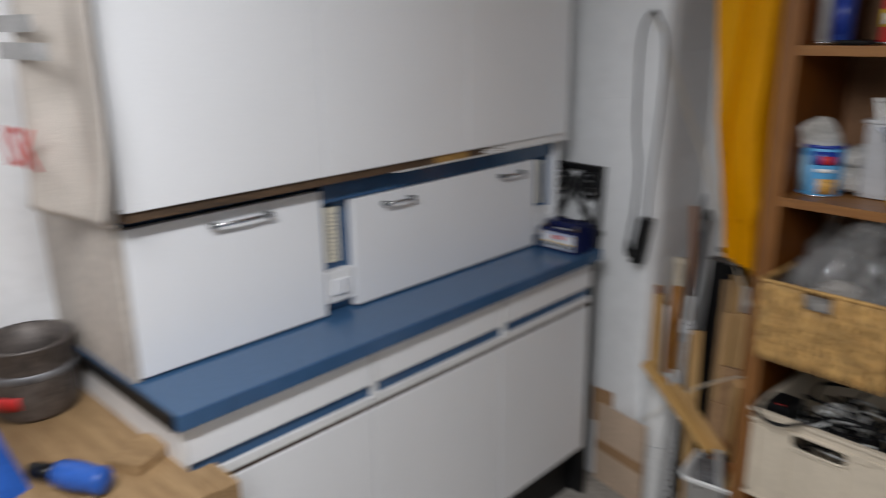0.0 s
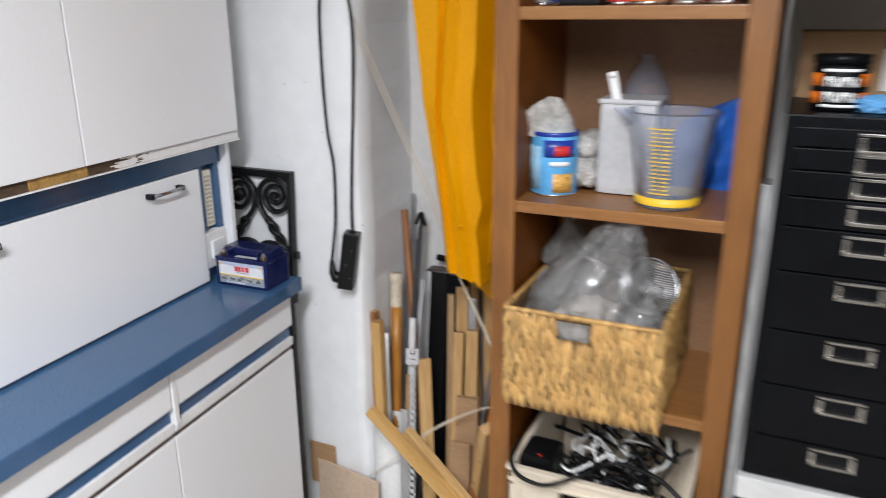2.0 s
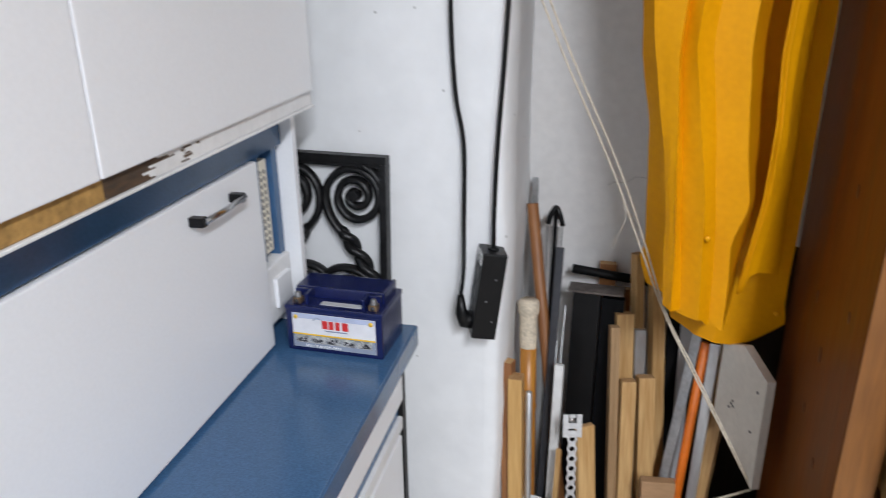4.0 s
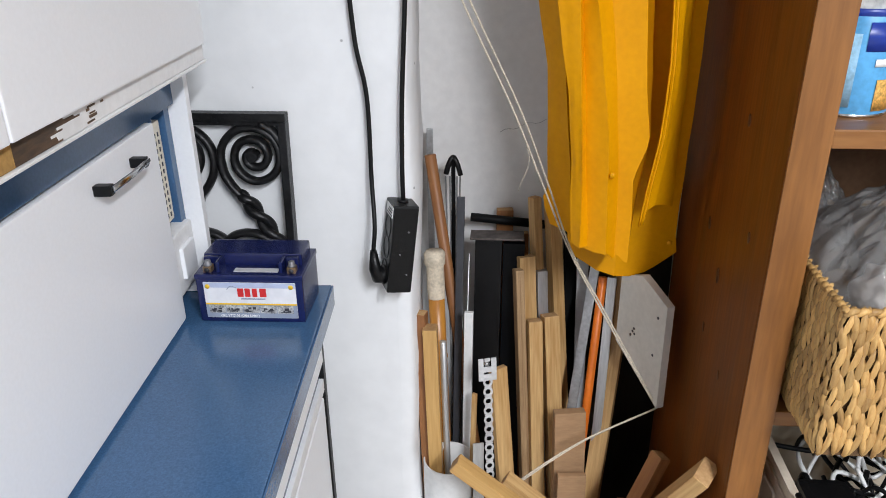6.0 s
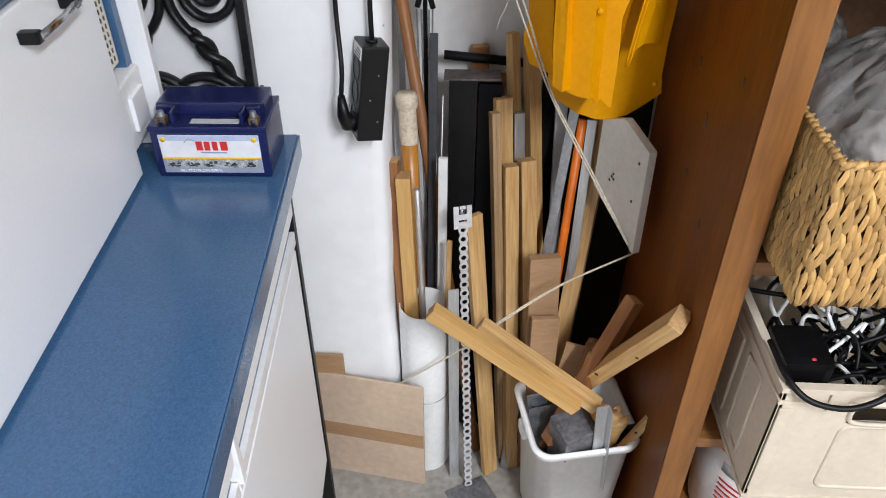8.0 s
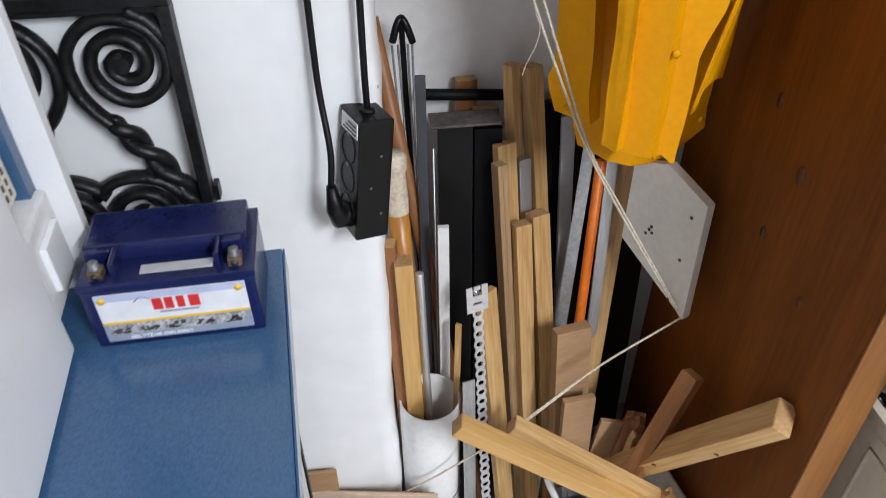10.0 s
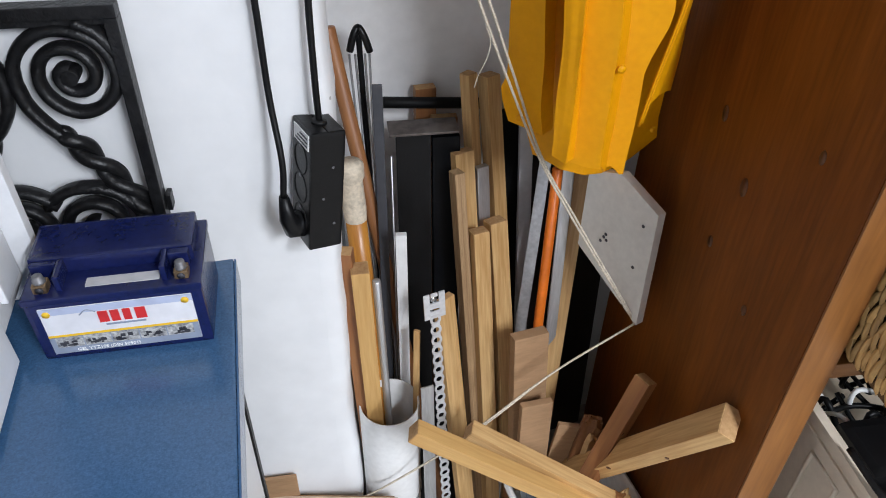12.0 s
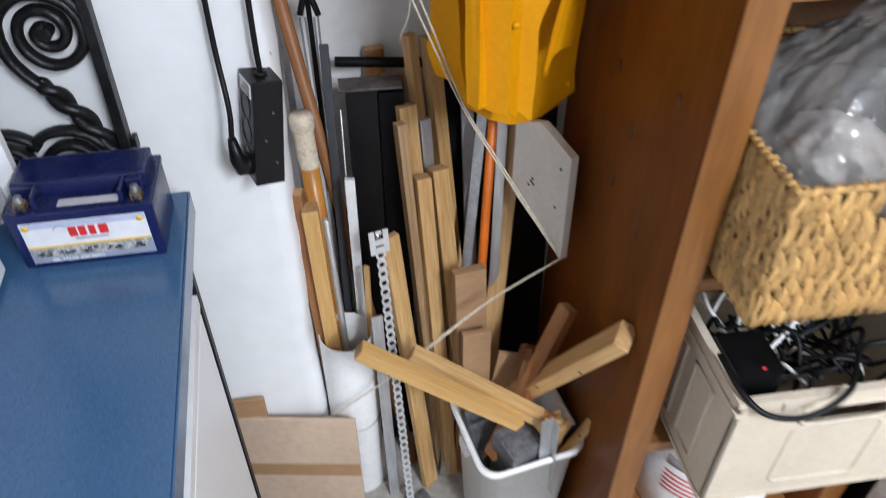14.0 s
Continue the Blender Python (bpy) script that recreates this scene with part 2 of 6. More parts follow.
M_BEIGE = shader("beige_crate_plastic", (0.6, 0.52, 0.41), 0.5, vary=0.05, scale=7, fine=90, bump=0.08)
M_PVC = shader("white_pvc", (0.74, 0.74, 0.73), 0.3, vary=0.05, scale=7, fine=90, bump=0.06)
M_BUCKET = shader("white_bucket_plastic", (0.87, 0.87, 0.86), 0.35, vary=0.05, scale=7, fine=90, bump=0.06)
M_ORANGE = shader("orange_plastic", (0.75, 0.17, 0.012), 0.4, vary=0.08, scale=10, fine=90, bump=0.06)
M_STRING = shader("natural_twine", (0.66, 0.58, 0.46), 0.85, vary=0.15, scale=200, fine=500, bump=0.6)
M_FILE = shader("black_enamelled_steel", (0.003, 0.0034, 0.0045), 0.36, vary=0.2, scale=10, fine=160, bump=0.05, spec=0.12)
M_GREYSTEEL = shader("grey_painted_steel", (0.55, 0.55, 0.54), 0.4, vary=0.06, scale=10, fine=100, bump=0.06)
M_CREAMBOARD = shader("cream_melamine", (0.62, 0.57, 0.45), 0.45, vary=0.04, scale=10, fine=100, bump=0.06)
M_APPL = shader("white_enamel", (0.82, 0.81, 0.78), 0.35, vary=0.02, scale=10, fine=100, bump=0.04)
M_OSB = shader("particle_board", (0.52, 0.36, 0.21), 0.75, vary=0.14, scale=25, fine=110, bump=0.3)
M_GREEN = shader("dark_green_plastic", (0.012, 0.06, 0.03), 0.4, vary=0.1, scale=10, fine=100, bump=0.08)
M_BLUEP = shader("bright_blue_plastic", (0.02, 0.12, 0.5), 0.4, vary=0.1, scale=10, fine=100, bump=0.08)
M_CANBLUE = shader("blue_can_print", (0.1, 0.38, 0.7), 0.35, vary=0.1, scale=30, fine=160, bump=0.03)
M_CANPALE = shader("pale_blue_can_print", (0.34, 0.6, 0.8), 0.35, vary=0.12, scale=90, fine=300, bump=0.02)
M_CANDEEP = shader("deep_blue_can_print", (0.012, 0.04, 0.3), 0.35, vary=0.1, scale=20, bump=0.03)
M_NUT = shader("printed_peanuts", (0.72, 0.4, 0.1), 0.4, vary=0.35, scale=160, fine=400, bump=0.05)
M_GREYPL = shader("light_grey_plastic", (0.5, 0.5, 0.51), 0.45, vary=0.06, scale=12, fine=100, bump=0.08)
M_TUB = shader("grey_tub_plastic", (0.36, 0.37, 0.38), 0.4, vary=0.05, scale=12, fine=100, bump=0.05)
M_FOIL = shader("crumpled_grey_plastic", (0.5, 0.48, 0.45), 0.3, vary=0.2, scale=30, fine=140, bump=0.6)
M_CLOTH = shader("grey_beige_cotton", (0.55, 0.5, 0.45), 0.9, vary=0.1, scale=7, fine=300, bump=0.5)
M_CLOTHRED = shader("red_cloth_print", (0.55, 0.05, 0.04), 0.85, vary=0.1, scale=30, bump=0.3)
M_BENCH = shader("worn_bench_top", (0.4, 0.26, 0.13), 0.6, vary=0.25, scale=6, fine=30, bump=0.3, stretch=(0.6, 6, 6), tint=(0.22, 0.13, 0.06))
M_TOOLBLUE = shader("blue_tool_paint", (0.02, 0.1, 0.42), 0.35, vary=0.12, scale=20, fine=100, bump=0.1)
M_DKCAN = shader("dirty_metal_canister", (0.13, 0.11, 0.1), 0.5, vary=0.3, scale=12, fine=80, bump=0.2, metal=0.4)
M_SPRAYBLUE = shader("spray_can_blue", (0.02, 0.05, 0.25), 0.3, vary=0.1, bump=0.03)
M_SPRAYSILVER = shader("spray_can_silver", (0.55, 0.55, 0.55), 0.3, metal=0.6, vary=0.1, bump=0.03)
M_GLOVE = shader("blue_rubber_glove", (0.1, 0.32, 0.6), 0.55, vary=0.1, scale=30, fine=100, bump=0.2)
M_BAG = film_plastic("clear_bag_film", (0.95, 0.945, 0.93), 0.75, 0.04)
M_JUG = film_plastic("clear_jug_plastic", (0.62, 0.7, 0.86), 0.72, 0.12, 1.06)
M_CLEARDARK = film_plastic("smoky_clear_plastic", (0.3, 0.3, 0.3), 0.7, 0.2)
M_GLOW = lamp_glow("lit_tube", 6.0)


# ---------------------------------------------------------------- mesh kit
def add_box(bm, x0, x1, y0, y1, z0, z1, bevel=0.0, m=None):
    out = bmesh.ops.create_cube(bm, size=1.0)
    vs = out["verts"]
    sx, sy, sz = x1 - x0, y1 - y0, z1 - z0
    for v in vs:
        v.co = Vector(((x0 + x1) / 2 + v.co.x * sx, (y0 + y1) / 2 + v.co.y * sy, (z0 + z1) / 2 + v.co.z * sz))
    if bevel > 0:
        es = list({e for v in vs for e in v.link_edges})
        r = bmesh.ops.bevel(bm, geom=es, offset=min(bevel, 0.45 * min(abs(sx), abs(sy), abs(sz))), segments=2, affect="EDGES", profile=0.7)
        vs = list({v for f in r["faces"] for v in f.verts} | {v for v in vs if v.is_valid})
    if m:
        for v in vs:
            v.co = m @ v.co
    return vs


def box(x0, x1, y0, y1, z0, z1, bevel=0.002, m=None):
    bm = bmesh.new()
    add_box(bm, x0, x1, y0, y1, z0, z1, bevel, m)
    return bm


def add_sweep(bm, pts, radius, seg=8, closed=False, caps=True, flat=1.0):
    """A round bar along a line of points. radius: one number or one per point."""
    pts = [Vector(p) for p in pts]
    n = len(pts)
    rad = radius if isinstance(radius, (list, tuple)) else [radius] * n
    tang = []
    for i in range(n):
        a, b = pts[(i - 1) % n if closed else max(i - 1, 0)], pts[(i + 1) % n if closed else min(i + 1, n - 1)]
        d = b - a
        tang.append(d.normalized() if d.length > 1e-9 else Vector((0, 0, 1)))
    side = tang[0].orthogonal().normalized()
    rings = []
    for i in range(n):
        side = (side - tang[i] * side.dot(tang[i]))
        side = side.normalized() if side.length > 1e-6 else tang[i].orthogonal().normalized()
        up = tang[i].cross(side)
        rings.append([bm.verts.new(pts[i] + rad[i] * (math.cos(a) * side + flat * math.sin(a) * up)) for a in [2 * math.pi * k / seg for k in range(seg)]])
    for i in range(n if closed else n - 1):
        r0, r1 = rings[i], rings[(i + 1) % n]
        for k in range(seg):
            f = bm.faces.new((r0[k], r0[(k + 1) % seg], r1[(k + 1) % seg], r1[k]))
            f.smooth = seg > 4
    if caps and not closed:
        bm.faces.new(rings[0][::-1])
        bm.faces.new(rings[-1])
    return bm


def sweep(pts, radius, seg=8, **k):
    return add_sweep(bmesh.new(), pts, radius, seg, **k)


def add_lathe(bm, profile, seg=32, at=(0, 0, 0), m=None):
    """Turns a profile of (radius, height) about the upright through at."""
    at = Vector(at)
    rings = []
    for r, z in profile:
        if r < 1e-6:
            rings.append([bm.verts.new(at + Vector((0, 0, z)))])
        else:
            rings.append([bm.verts.new(at + Vector((r * math.cos(2 * math.pi * k / seg), r * math.sin(2 * math.pi * k / seg), z))) for k in range(seg)])
    for r0, r1 in zip(rings, rings[1:]):
        for k in range(seg):
            a, b = r0[k % len(r0)], r0[(k + 1) % len(r0)]
            c, d = r1[(k + 1) % len(r1)], r1[k % len(r1)]
            vs = [v for i, v in enumerate((a, b, c, d)) if v not in (a, b, c, d)[:i]]
            if len(vs) > 2:
                f = bm.faces.new(vs)
                f.smooth = True
    if m:
        for ring in rings:
            for v in ring:
                v.co = m @ v.co
    return bm


def lathe(profile, seg=32, at=(0, 0, 0), m=None):
    return add_lathe(bmesh.new(), profile, seg, at, m)


def sheet(fn, nu, nv, thick=0.0, crease=0.0):
    """A grid surface fn(u, v), u and v from 0 to 1, given a thickness."""
    bm = bmesh.new()
    g = [[bm.verts.new(fn(i / nu, j / nv)) for j in range(nv + 1)] for i in range(nu + 1)]
    for i in range(nu):
        for j in range(nv):
            f = bm.faces.new((g[i][j], g[i + 1][j], g[i + 1][j + 1], g[i][j + 1]))
            f.smooth = True
    if thick:
        bm.normal_update()
        bmesh.ops.solidify(bm, geom=bm.faces[:], thickness=thick)
    if crease:
        for e in bm.edges:
            if len(e.link_faces) == 2 and e.calc_face_angle(0.0) > crease:
                e.smooth = False
    return bm


def placed(ob):
    m = Matrix.Identity(4)
    while ob:
        m = ob.matrix_basis @ m
        ob = ob.parent
    return m


def part(name, bm, material, parent=None, label=""):
    """Links a bmesh, built in the world, as one mesh object under a thing or part."""
    if parent:
        bm.transform(placed(parent).inverted())
    bmesh.ops.recalc_face_normals(bm, faces=bm.faces[:])
    me = bpy.data.meshes.new(name)
    bm.to_mesh(me)
    bm.free()
    me.materials.append(material)
    ob = new(name, me)
    ob.parent = parent
    if label:
        tagged(ob, label)
    return ob


def thing(name, at, label, category, group="", kind=""):
    ob = new(name)
    ob.empty_display_size = 0.05
    ob.matrix_basis = at if isinstance(at, Matrix) else Matrix.Translation(at)
    return tagged(ob, label, category, group, kind)


def solid(name, bm, material, at, label, category, group="", kind=""):
    """A thing of one mesh, with its origin at its base."""
    m = at if isinstance(at, Matrix) else Matrix.Translation(at)
    bm.transform(m.inverted())
    ob = part(name, bm, material)
    ob.matrix_basis = m
    return tagged(ob, label, category, group, kind)


def structure(name, bm, material, label, category):
    return tagged(part(name, bm, material), label, category, kind="structure")


def lettering(name, text, size, material, m, parent, depth=0.0006, label=""):
    cu = bpy.data.curves.new(name, "FONT")
    cu.body, cu.size, cu.extrude = text, size, depth / 2
    cu.align_x, cu.align_y, cu.resolution_u = "CENTER", "CENTER", 2
    tmp = new("lettering_source", cu)
    me = bpy.data.meshes.new_from_object(tmp.evaluated_get(bpy.context.evaluated_depsgraph_get()))
    bpy.data.objects.remove(tmp)
    me.materials.clear()
    me.materials.append(material)
    me.transform(placed(parent).inverted() @ m)
    ob = new(name, me)
    ob.parent = parent
    if label:
        tagged(ob, label)
    return ob


def facing(x, y, z, yaw=0.0, pitch=0.0):
    """A pose whose x-y plane stands upright and faces -y (yaw turns it)."""
    return pose(x, y, z, 90 + pitch, 0, yaw)


RD = math.radians


def smooth(pts, n):
    """Points on a Catmull-Rom line through pts."""
    pts = [Vector(p) for p in pts]
    ext = [2 * pts[0] - pts[1]] + pts + [2 * pts[-1] - pts[-2]]
    out = []
    for i in range(1, len(ext) - 2):
        a, b, c, d = ext[i - 1:i + 3]
        for k in range(n):
            t = k / n
            out.append(0.5 * ((2 * b) + (c - a) * t + (2 * a - 5 * b + 4 * c - d) * t * t + (3 * b - a - 3 * c + d) * t ** 3))
    return out + [pts[-1]]


# ---------------------------------------------------------------- room
WX, PY, PX, AY = -1.62, 2.42, -0.953, 2.74
structure("floor", box(-1.8, 2.8, -2.3, 3.0, FLOOR - 0.1, FLOOR, 0), M_FLOOR, "grey dusty concrete floor", "floor")
structure("ceiling", box(-1.8, 2.8, -2.3, 3.0, CEIL, CEIL + 0.1, 0), M_CEIL, "plain unseen ceiling, greyed to cut bounce light", "ceiling")
wall_w = structure("wall_west", box(WX - 0.12, WX, -2.6, PY + 0.1, FLOOR, CEIL, 0), M_WALL, "white painted wall behind the cabinets", "wall")
wall_w.matrix_basis = Matrix.Translation((-1.065, 2.312, 0)) @ pose(0, 0, 0, 0, 0, 4.3) @ Matrix.Translation((1.065, -2.312, 0))


def pillar():
    """The white wall projection, with a wavy plastered corner."""
    def edge(z):
        return PX + 0.0025 * math.sin(7.3 * z) + 0.0018 * math.sin(19 * z + 1) + 0.001 * math.sin(61 * z) + 0.0075 * (z - 1.1)
    bm = bmesh.new()
    n = 60
    rows = []
    for i in range(n + 1):
        z = FLOOR + (CEIL - FLOOR) * i / n
        e = edge(z)
        pts = [(WX - 0.1, PY), (-1.3, PY + 0.002 * math.sin(5 * z)), (e - 0.03, PY - 0.001), (e - 0.013, PY + 0.001), (e - 0.006, PY + 0.008), (e, PY + 0.055), (e - 0.03, AY + 0.02), (WX - 0.1, AY + 0.02)]
        rows.append([bm.verts.new((x, y, z)) for x, y in pts])
    for a, b in zip(rows, rows[1:]):
        for k in range(8):
            f = bm.faces.new((a[k], a[(k + 1) % 8], b[(k + 1) % 8], b[k]))
            f.smooth = 2 <= k <= 4
    bm.faces.new(rows[0])
    bm.faces.new(rows[-1][::-1])
    return bm


structure("wall_pillar", pillar(), M_PILLAR, "white plastered wall projection with a worn corner", "wall")
structure("wall_north", box(-1.0, 2.7, AY, AY + 0.14, FLOOR, CEIL, 0), M_ALCOVE, "off-white painted back wall", "wall")
structure("wall_east", box(2.6, 2.74, -2.2, AY, FLOOR, CEIL, 0), M_SIDEWALL, "unseen side wall, grey to bounce light on the cabinets", "wall")
structure("wall_south", box(WX - 0.12, 2.74, -2.3, -2.2, FLOOR, CEIL, 0), M_DIMWALL, "unseen wall behind the viewer, dark to cut bounce light", "wall")
crack = [(-0.83 + 0.2 * u, AY - 0.0004, 1.06 + 0.028 * math.sin(2.4 * u) + 0.003 * math.sin(31 * u)) for u in [i / 24 for i in range(25)]]
structure("trim_crack", sweep(crack, 0.0007, 4), M_GREYED, "thin hairline crack in the plaster", "wall crack")

for lx, ly, watts in LAMPS:
    lamp = thing("ceiling_light", (lx, ly, CEIL - 0.07), "white linear ceiling light, unseen, with a lit diffuser", "ceiling light", "ceiling lights")
    part("housing", box(lx - 0.08, lx + 0.08, ly - 0.63, ly + 0.63, CEIL - 0.05, CEIL, 0.006), M_APPL, lamp)
    part("diffuser", box(lx - 0.065, lx + 0.065, ly - 0.61, ly + 0.61, CEIL - 0.078, CEIL - 0.05, 0.01), M_GLOW, lamp, "glowing white diffuser")


# ---------------------------------------------------------------- fitted cabinets
CF, CT = -1.065, 0.946
Y0, Y1 = 0.93, 2.30
SPLITS = [0.937, 1.398, 1.862, 2.292]
before = set(scene.objects)

counter = thing("worktop", (-1.34, 1.63, CT - 0.03), "blue grained laminate worktop with a blue edge", "worktop")
part("slab", box(WX, CF, Y0, Y1 + 0.012, CT - 0.033, CT, 0.0025), M_BLUE, counter)
part("front_edge", box(CF + 0.0002, CF + 0.0022, Y0, Y1 + 0.012, CT - 0.0325, CT - 0.001, 0.0008), M_BLUE2, counter, "glossy blue edge band")
part("end_edge", box(WX, CF - 0.012, Y0 - 0.006, Y0 - 0.0005, CT - 0.034, CT - 0.002, 0.001), M_BLACKGAP, counter, "dark worn end edge")
part("screw_head", lathe([(0, 0), (0.003, 0), (0.003, 0.0006), (0, 0.0008)], 10, (-1.09, 2.295, CT)), M_STEEL, counter)


def bar_handle(y0, y1, x, z, parent):
    h = part("handle", add_sweep(bmesh.new(), [(x + 0.017, y0 + 0.004, z), (x + 0.019, (y0 + y1) / 2, z), (x + 0.017, y1 - 0.004, z)], 0.0055, 8, flat=0.6), M_CHROME, parent, "slim chromed bar handle")
    for y in (y0, y1 - 0.011):
        part("foot", box(x, x + 0.018, y, y + 0.011, z - 0.0055, z + 0.0055, 0.002), M_BLKPLASTIC, h, "black plastic handle foot")


for i, (a, b) in enumerate(zip(SPLITS, SPLITS[1:])):
    unit = thing("base_cabinet", ((WX + CF) / 2, (a + b) / 2, FLOOR), "white laminate base cabinet with drawer and blue grip strip", "cabinet", "base cabinets")
    part("body", box(WX, CF - 0.045, a + 0.001, b - 0.001, FLOOR + 0.175, CT - 0.034, 0.001), M_WHITE2, unit)
    part("plinth", box(WX, CF - 0.075, a + 0.001, b - 0.001, FLOOR, FLOOR + 0.175, 0.001), M_BLACKGAP, unit, "black recessed plinth")
    part("drawer_front", box(CF - 0.043, CF - 0.018, a + 0.014, b - 0.003, 0.829, 0.907, 0.002), M_WHITE, unit)
    part("grip_strip", box(CF - 0.043, CF - 0.026, a + 0.014, b - 0.003, 0.798, 0.8285, 0.002), M_BLUE2, unit, "blue grip strip under the drawer")
    part("rail", box(CF - 0.043, CF - 0.02, a + 0.002, b - 0.002, 0.777, 0.7975, 0.001), M_WHITE2, unit, "pale grey rail")
    part("shadow_rail", box(CF - 0.043, CF - 0.026, a + 0.002, b - 0.002, 0.7635, 0.7765, 0.001), M_BAREWOOD, unit, "dark brown rail")
    part("spacer", box(CF - 0.043, CF - 0.015, a + 0.001, a + 0.012, 0.79, 0.909, 0.001), M_WHITE2, unit)
    part("door", box(CF - 0.043, CF - 0.022, a + 0.002, b - 0.002, 0.264, 0.763, 0.002), M_WHITE, unit)

solid("end_panel", box(WX, CF - 0.02, Y1 - 0.006, Y1 + 0.01, FLOOR, CT - 0.034, 0.001), M_BLACKGAP, (-1.34, Y1, FLOOR), "black end panel of the base cabinets", "panel")

MX = -1.242   # faces of the middle doors


def mid_cabinet():
    mid = thing("wall_niche_cabinet", (-1.43, 1.63, CT), "white flap-door cabinet with blue niches on the worktop", "cabinet")
    part("back_panel", box(MX - 0.05, MX - 0.03, 0.95, 2.29, CT + 0.001, 1.262, 0), M_BLUE2, mid, "blue laminate panel behind the doors")
    part("side_panel", box(WX, MX - 0.002, 0.934, 0.949, CT + 0.001, 1.262, 0.001), M_SIDEBOARD, mid, "beige side panel darkened for its shade")
    part("side_panel", box(WX, MX + 0.012, 2.291, 2.305, CT + 0.001, 1.262, 0.001), M_WHITE, mid, "white side panel")
    part("top_rail", box(MX - 0.03, MX - 0.004, 1.41, 2.289, 1.22, 1.262, 0.001), M_BLUE2, mid, "blue laminate top rail")
    part("niche_edge", box(MX - 0.03, MX - 0.012, 2.272, 2.289, CT + 0.1, 1.219, 0.001), M_BLUE2, mid)
    part("niche_edge", box(MX - 0.03, MX - 0.012, 2.207, 2.23, CT + 0.12, 1.219, 0.001), M_BLUE2, mid)
    d = part("flap_door", box(MX - 0.019, MX, 0.952, 1.404, CT + 0.006, 1.252, 0.002), M_WHITE, mid)
    bar_handle(1.125, 1.266, MX, 1.228, d)
    d = part("flap_door", box(MX - 0.019, MX, 1.493, 2.204, CT + 0.006, 1.217, 0.002), M_WHITE, mid)
    bar_handle(1.587, 1.685, MX, 1.192, d)
    bar_handle(2.032, 2.134, MX, 1.192, d)
    return mid


mid = mid_cabinet()
for y0, y1 in ((1.428, 1.464), (2.235, 2.267)):
    s = thing("socket_panel", (MX - 0.028, (y0 + y1) / 2, 1.07), "cream perforated vent strip in a blue niche", "vent strip", "niche strips")
    part("plate", box(MX - 0.029, MX - 0.018, y0, y1, 1.071, 1.205, 0.003), M_CREAM, s)
    bm = bmesh.new()
    for k in range(12):
        for yy in ((y0 + y1) / 2 - 0.005, (y0 + y1) / 2 + 0.005):
            add_box(bm, MX - 0.0181, MX - 0.0172, yy - 0.0014, yy + 0.0014, 1.078 + k * 0.0098, 1.0835 + k * 0.0098)
    part("slots", bm, M_DARKPRINT, s, "small dark slots")
for y0, y1, z0, z1 in ((1.412, 1.488, 0.975, 1.053), (2.21, 2.286, 0.978, 1.062)):
    s = thing("wall_switch", (MX - 0.028, (y0 + y1) / 2, z0), "off-white surface switch box in a blue niche", "switch", "niche switches")
    part("box", box(MX - 0.029, MX - 0.004, y0, y1, z0, z1, 0.004), M_WHITE2, s)
    part("rocker", box(MX - 0.004, MX + 0.002, y0 + 0.016, y1 - 0.016, z0 + 0.02, z1 - 0.02, 0.002), M_WHITE, s)

UX, UZ = -1.2, 1.296
for i, (a, b) in enumerate(zip([0.94, 1.39, 1.855], [1.39, 1.855, 2.306])):
    unit = thing("wall_cabinet", (-1.41, (a + b) / 2, UZ), "white laminate wall cabinet with a plain door", "cabinet", "wall cabinets")
    part("body", box(WX, UX - 0.02, a + 0.0005, b - 0.0005, UZ, 2.05, 0.001), M_WHITE2, unit)
    part("door", box(UX - 0.019, UX, a + 0.0015, b - 0.0015, UZ - 0.004, 2.048, 0.002), M_WHITE, unit)
lr = thing("light_rail", (-1.41, 1.63, 1.272), "worn brown bottom rail with chipped white ends", "rail")
part("board", box(WX, UX - 0.006, 0.945, 1.737, 1.272, UZ - 0.005, 0.001), M_BAREWOOD, lr)
part("chipped_board", box(WX, UX - 0.006, 1.737, 1.862, 1.272, UZ - 0.005, 0.001), M_RAWEDGE, lr, "bare orange chipboard edge")
part("board", box(WX, UX - 0.006, 1.862, 1.97, 1.272, UZ - 0.005, 0.001), M_BAREWOOD, lr)
part("white_end", box(WX, UX - 0.006, 1.9705, 2.312, 1.272, UZ - 0.005, 0.001), M_WHITE2, lr, "white end with chipped paint")
rl = random.Random(5)
for k in range(9):
    y0, z0 = 1.97 - 0.075 * rl.random() ** 1.6 * (1 - k / 14), 1.2722 + k * 0.002
    part("paint_tongue", box(UX - 0.0065, UX - 0.0054, y0, 1.9702, z0, z0 + 0.0021, 0), M_WHITE2, lr, "flaking white paint")
for k in range(6):
    y0, z0 = 1.972 + 0.06 * rl.random(), 1.274 + 0.013 * rl.random()
    part("paint_chip", box(UX - 0.0065, UX - 0.0054, y0, y0 + rl.uniform(0.004, 0.016), z0, z0 + rl.uniform(0.0012, 0.003), 0.0003), M_BAREWOOD, lr)
part("strip", box(UX - 0.03, UX - 0.003, 1.6, 2.314, 1.2685, 1.2715, 0.001), M_WHITE2, lr, "thin pale edging")

# the fitted cabinets and the wall behind them stand slightly askew to the end wall
CAB = Matrix.Translation((CF, 2.312, 0)) @ pose(0, 0, 0, 0, 0, 4.3) @ Matrix.Translation((-CF, -2.312, 0))
for ob in list(scene.objects):
    if ob not in before and not ob.parent:
        ob.matrix_basis = CAB @ ob.matrix_basis


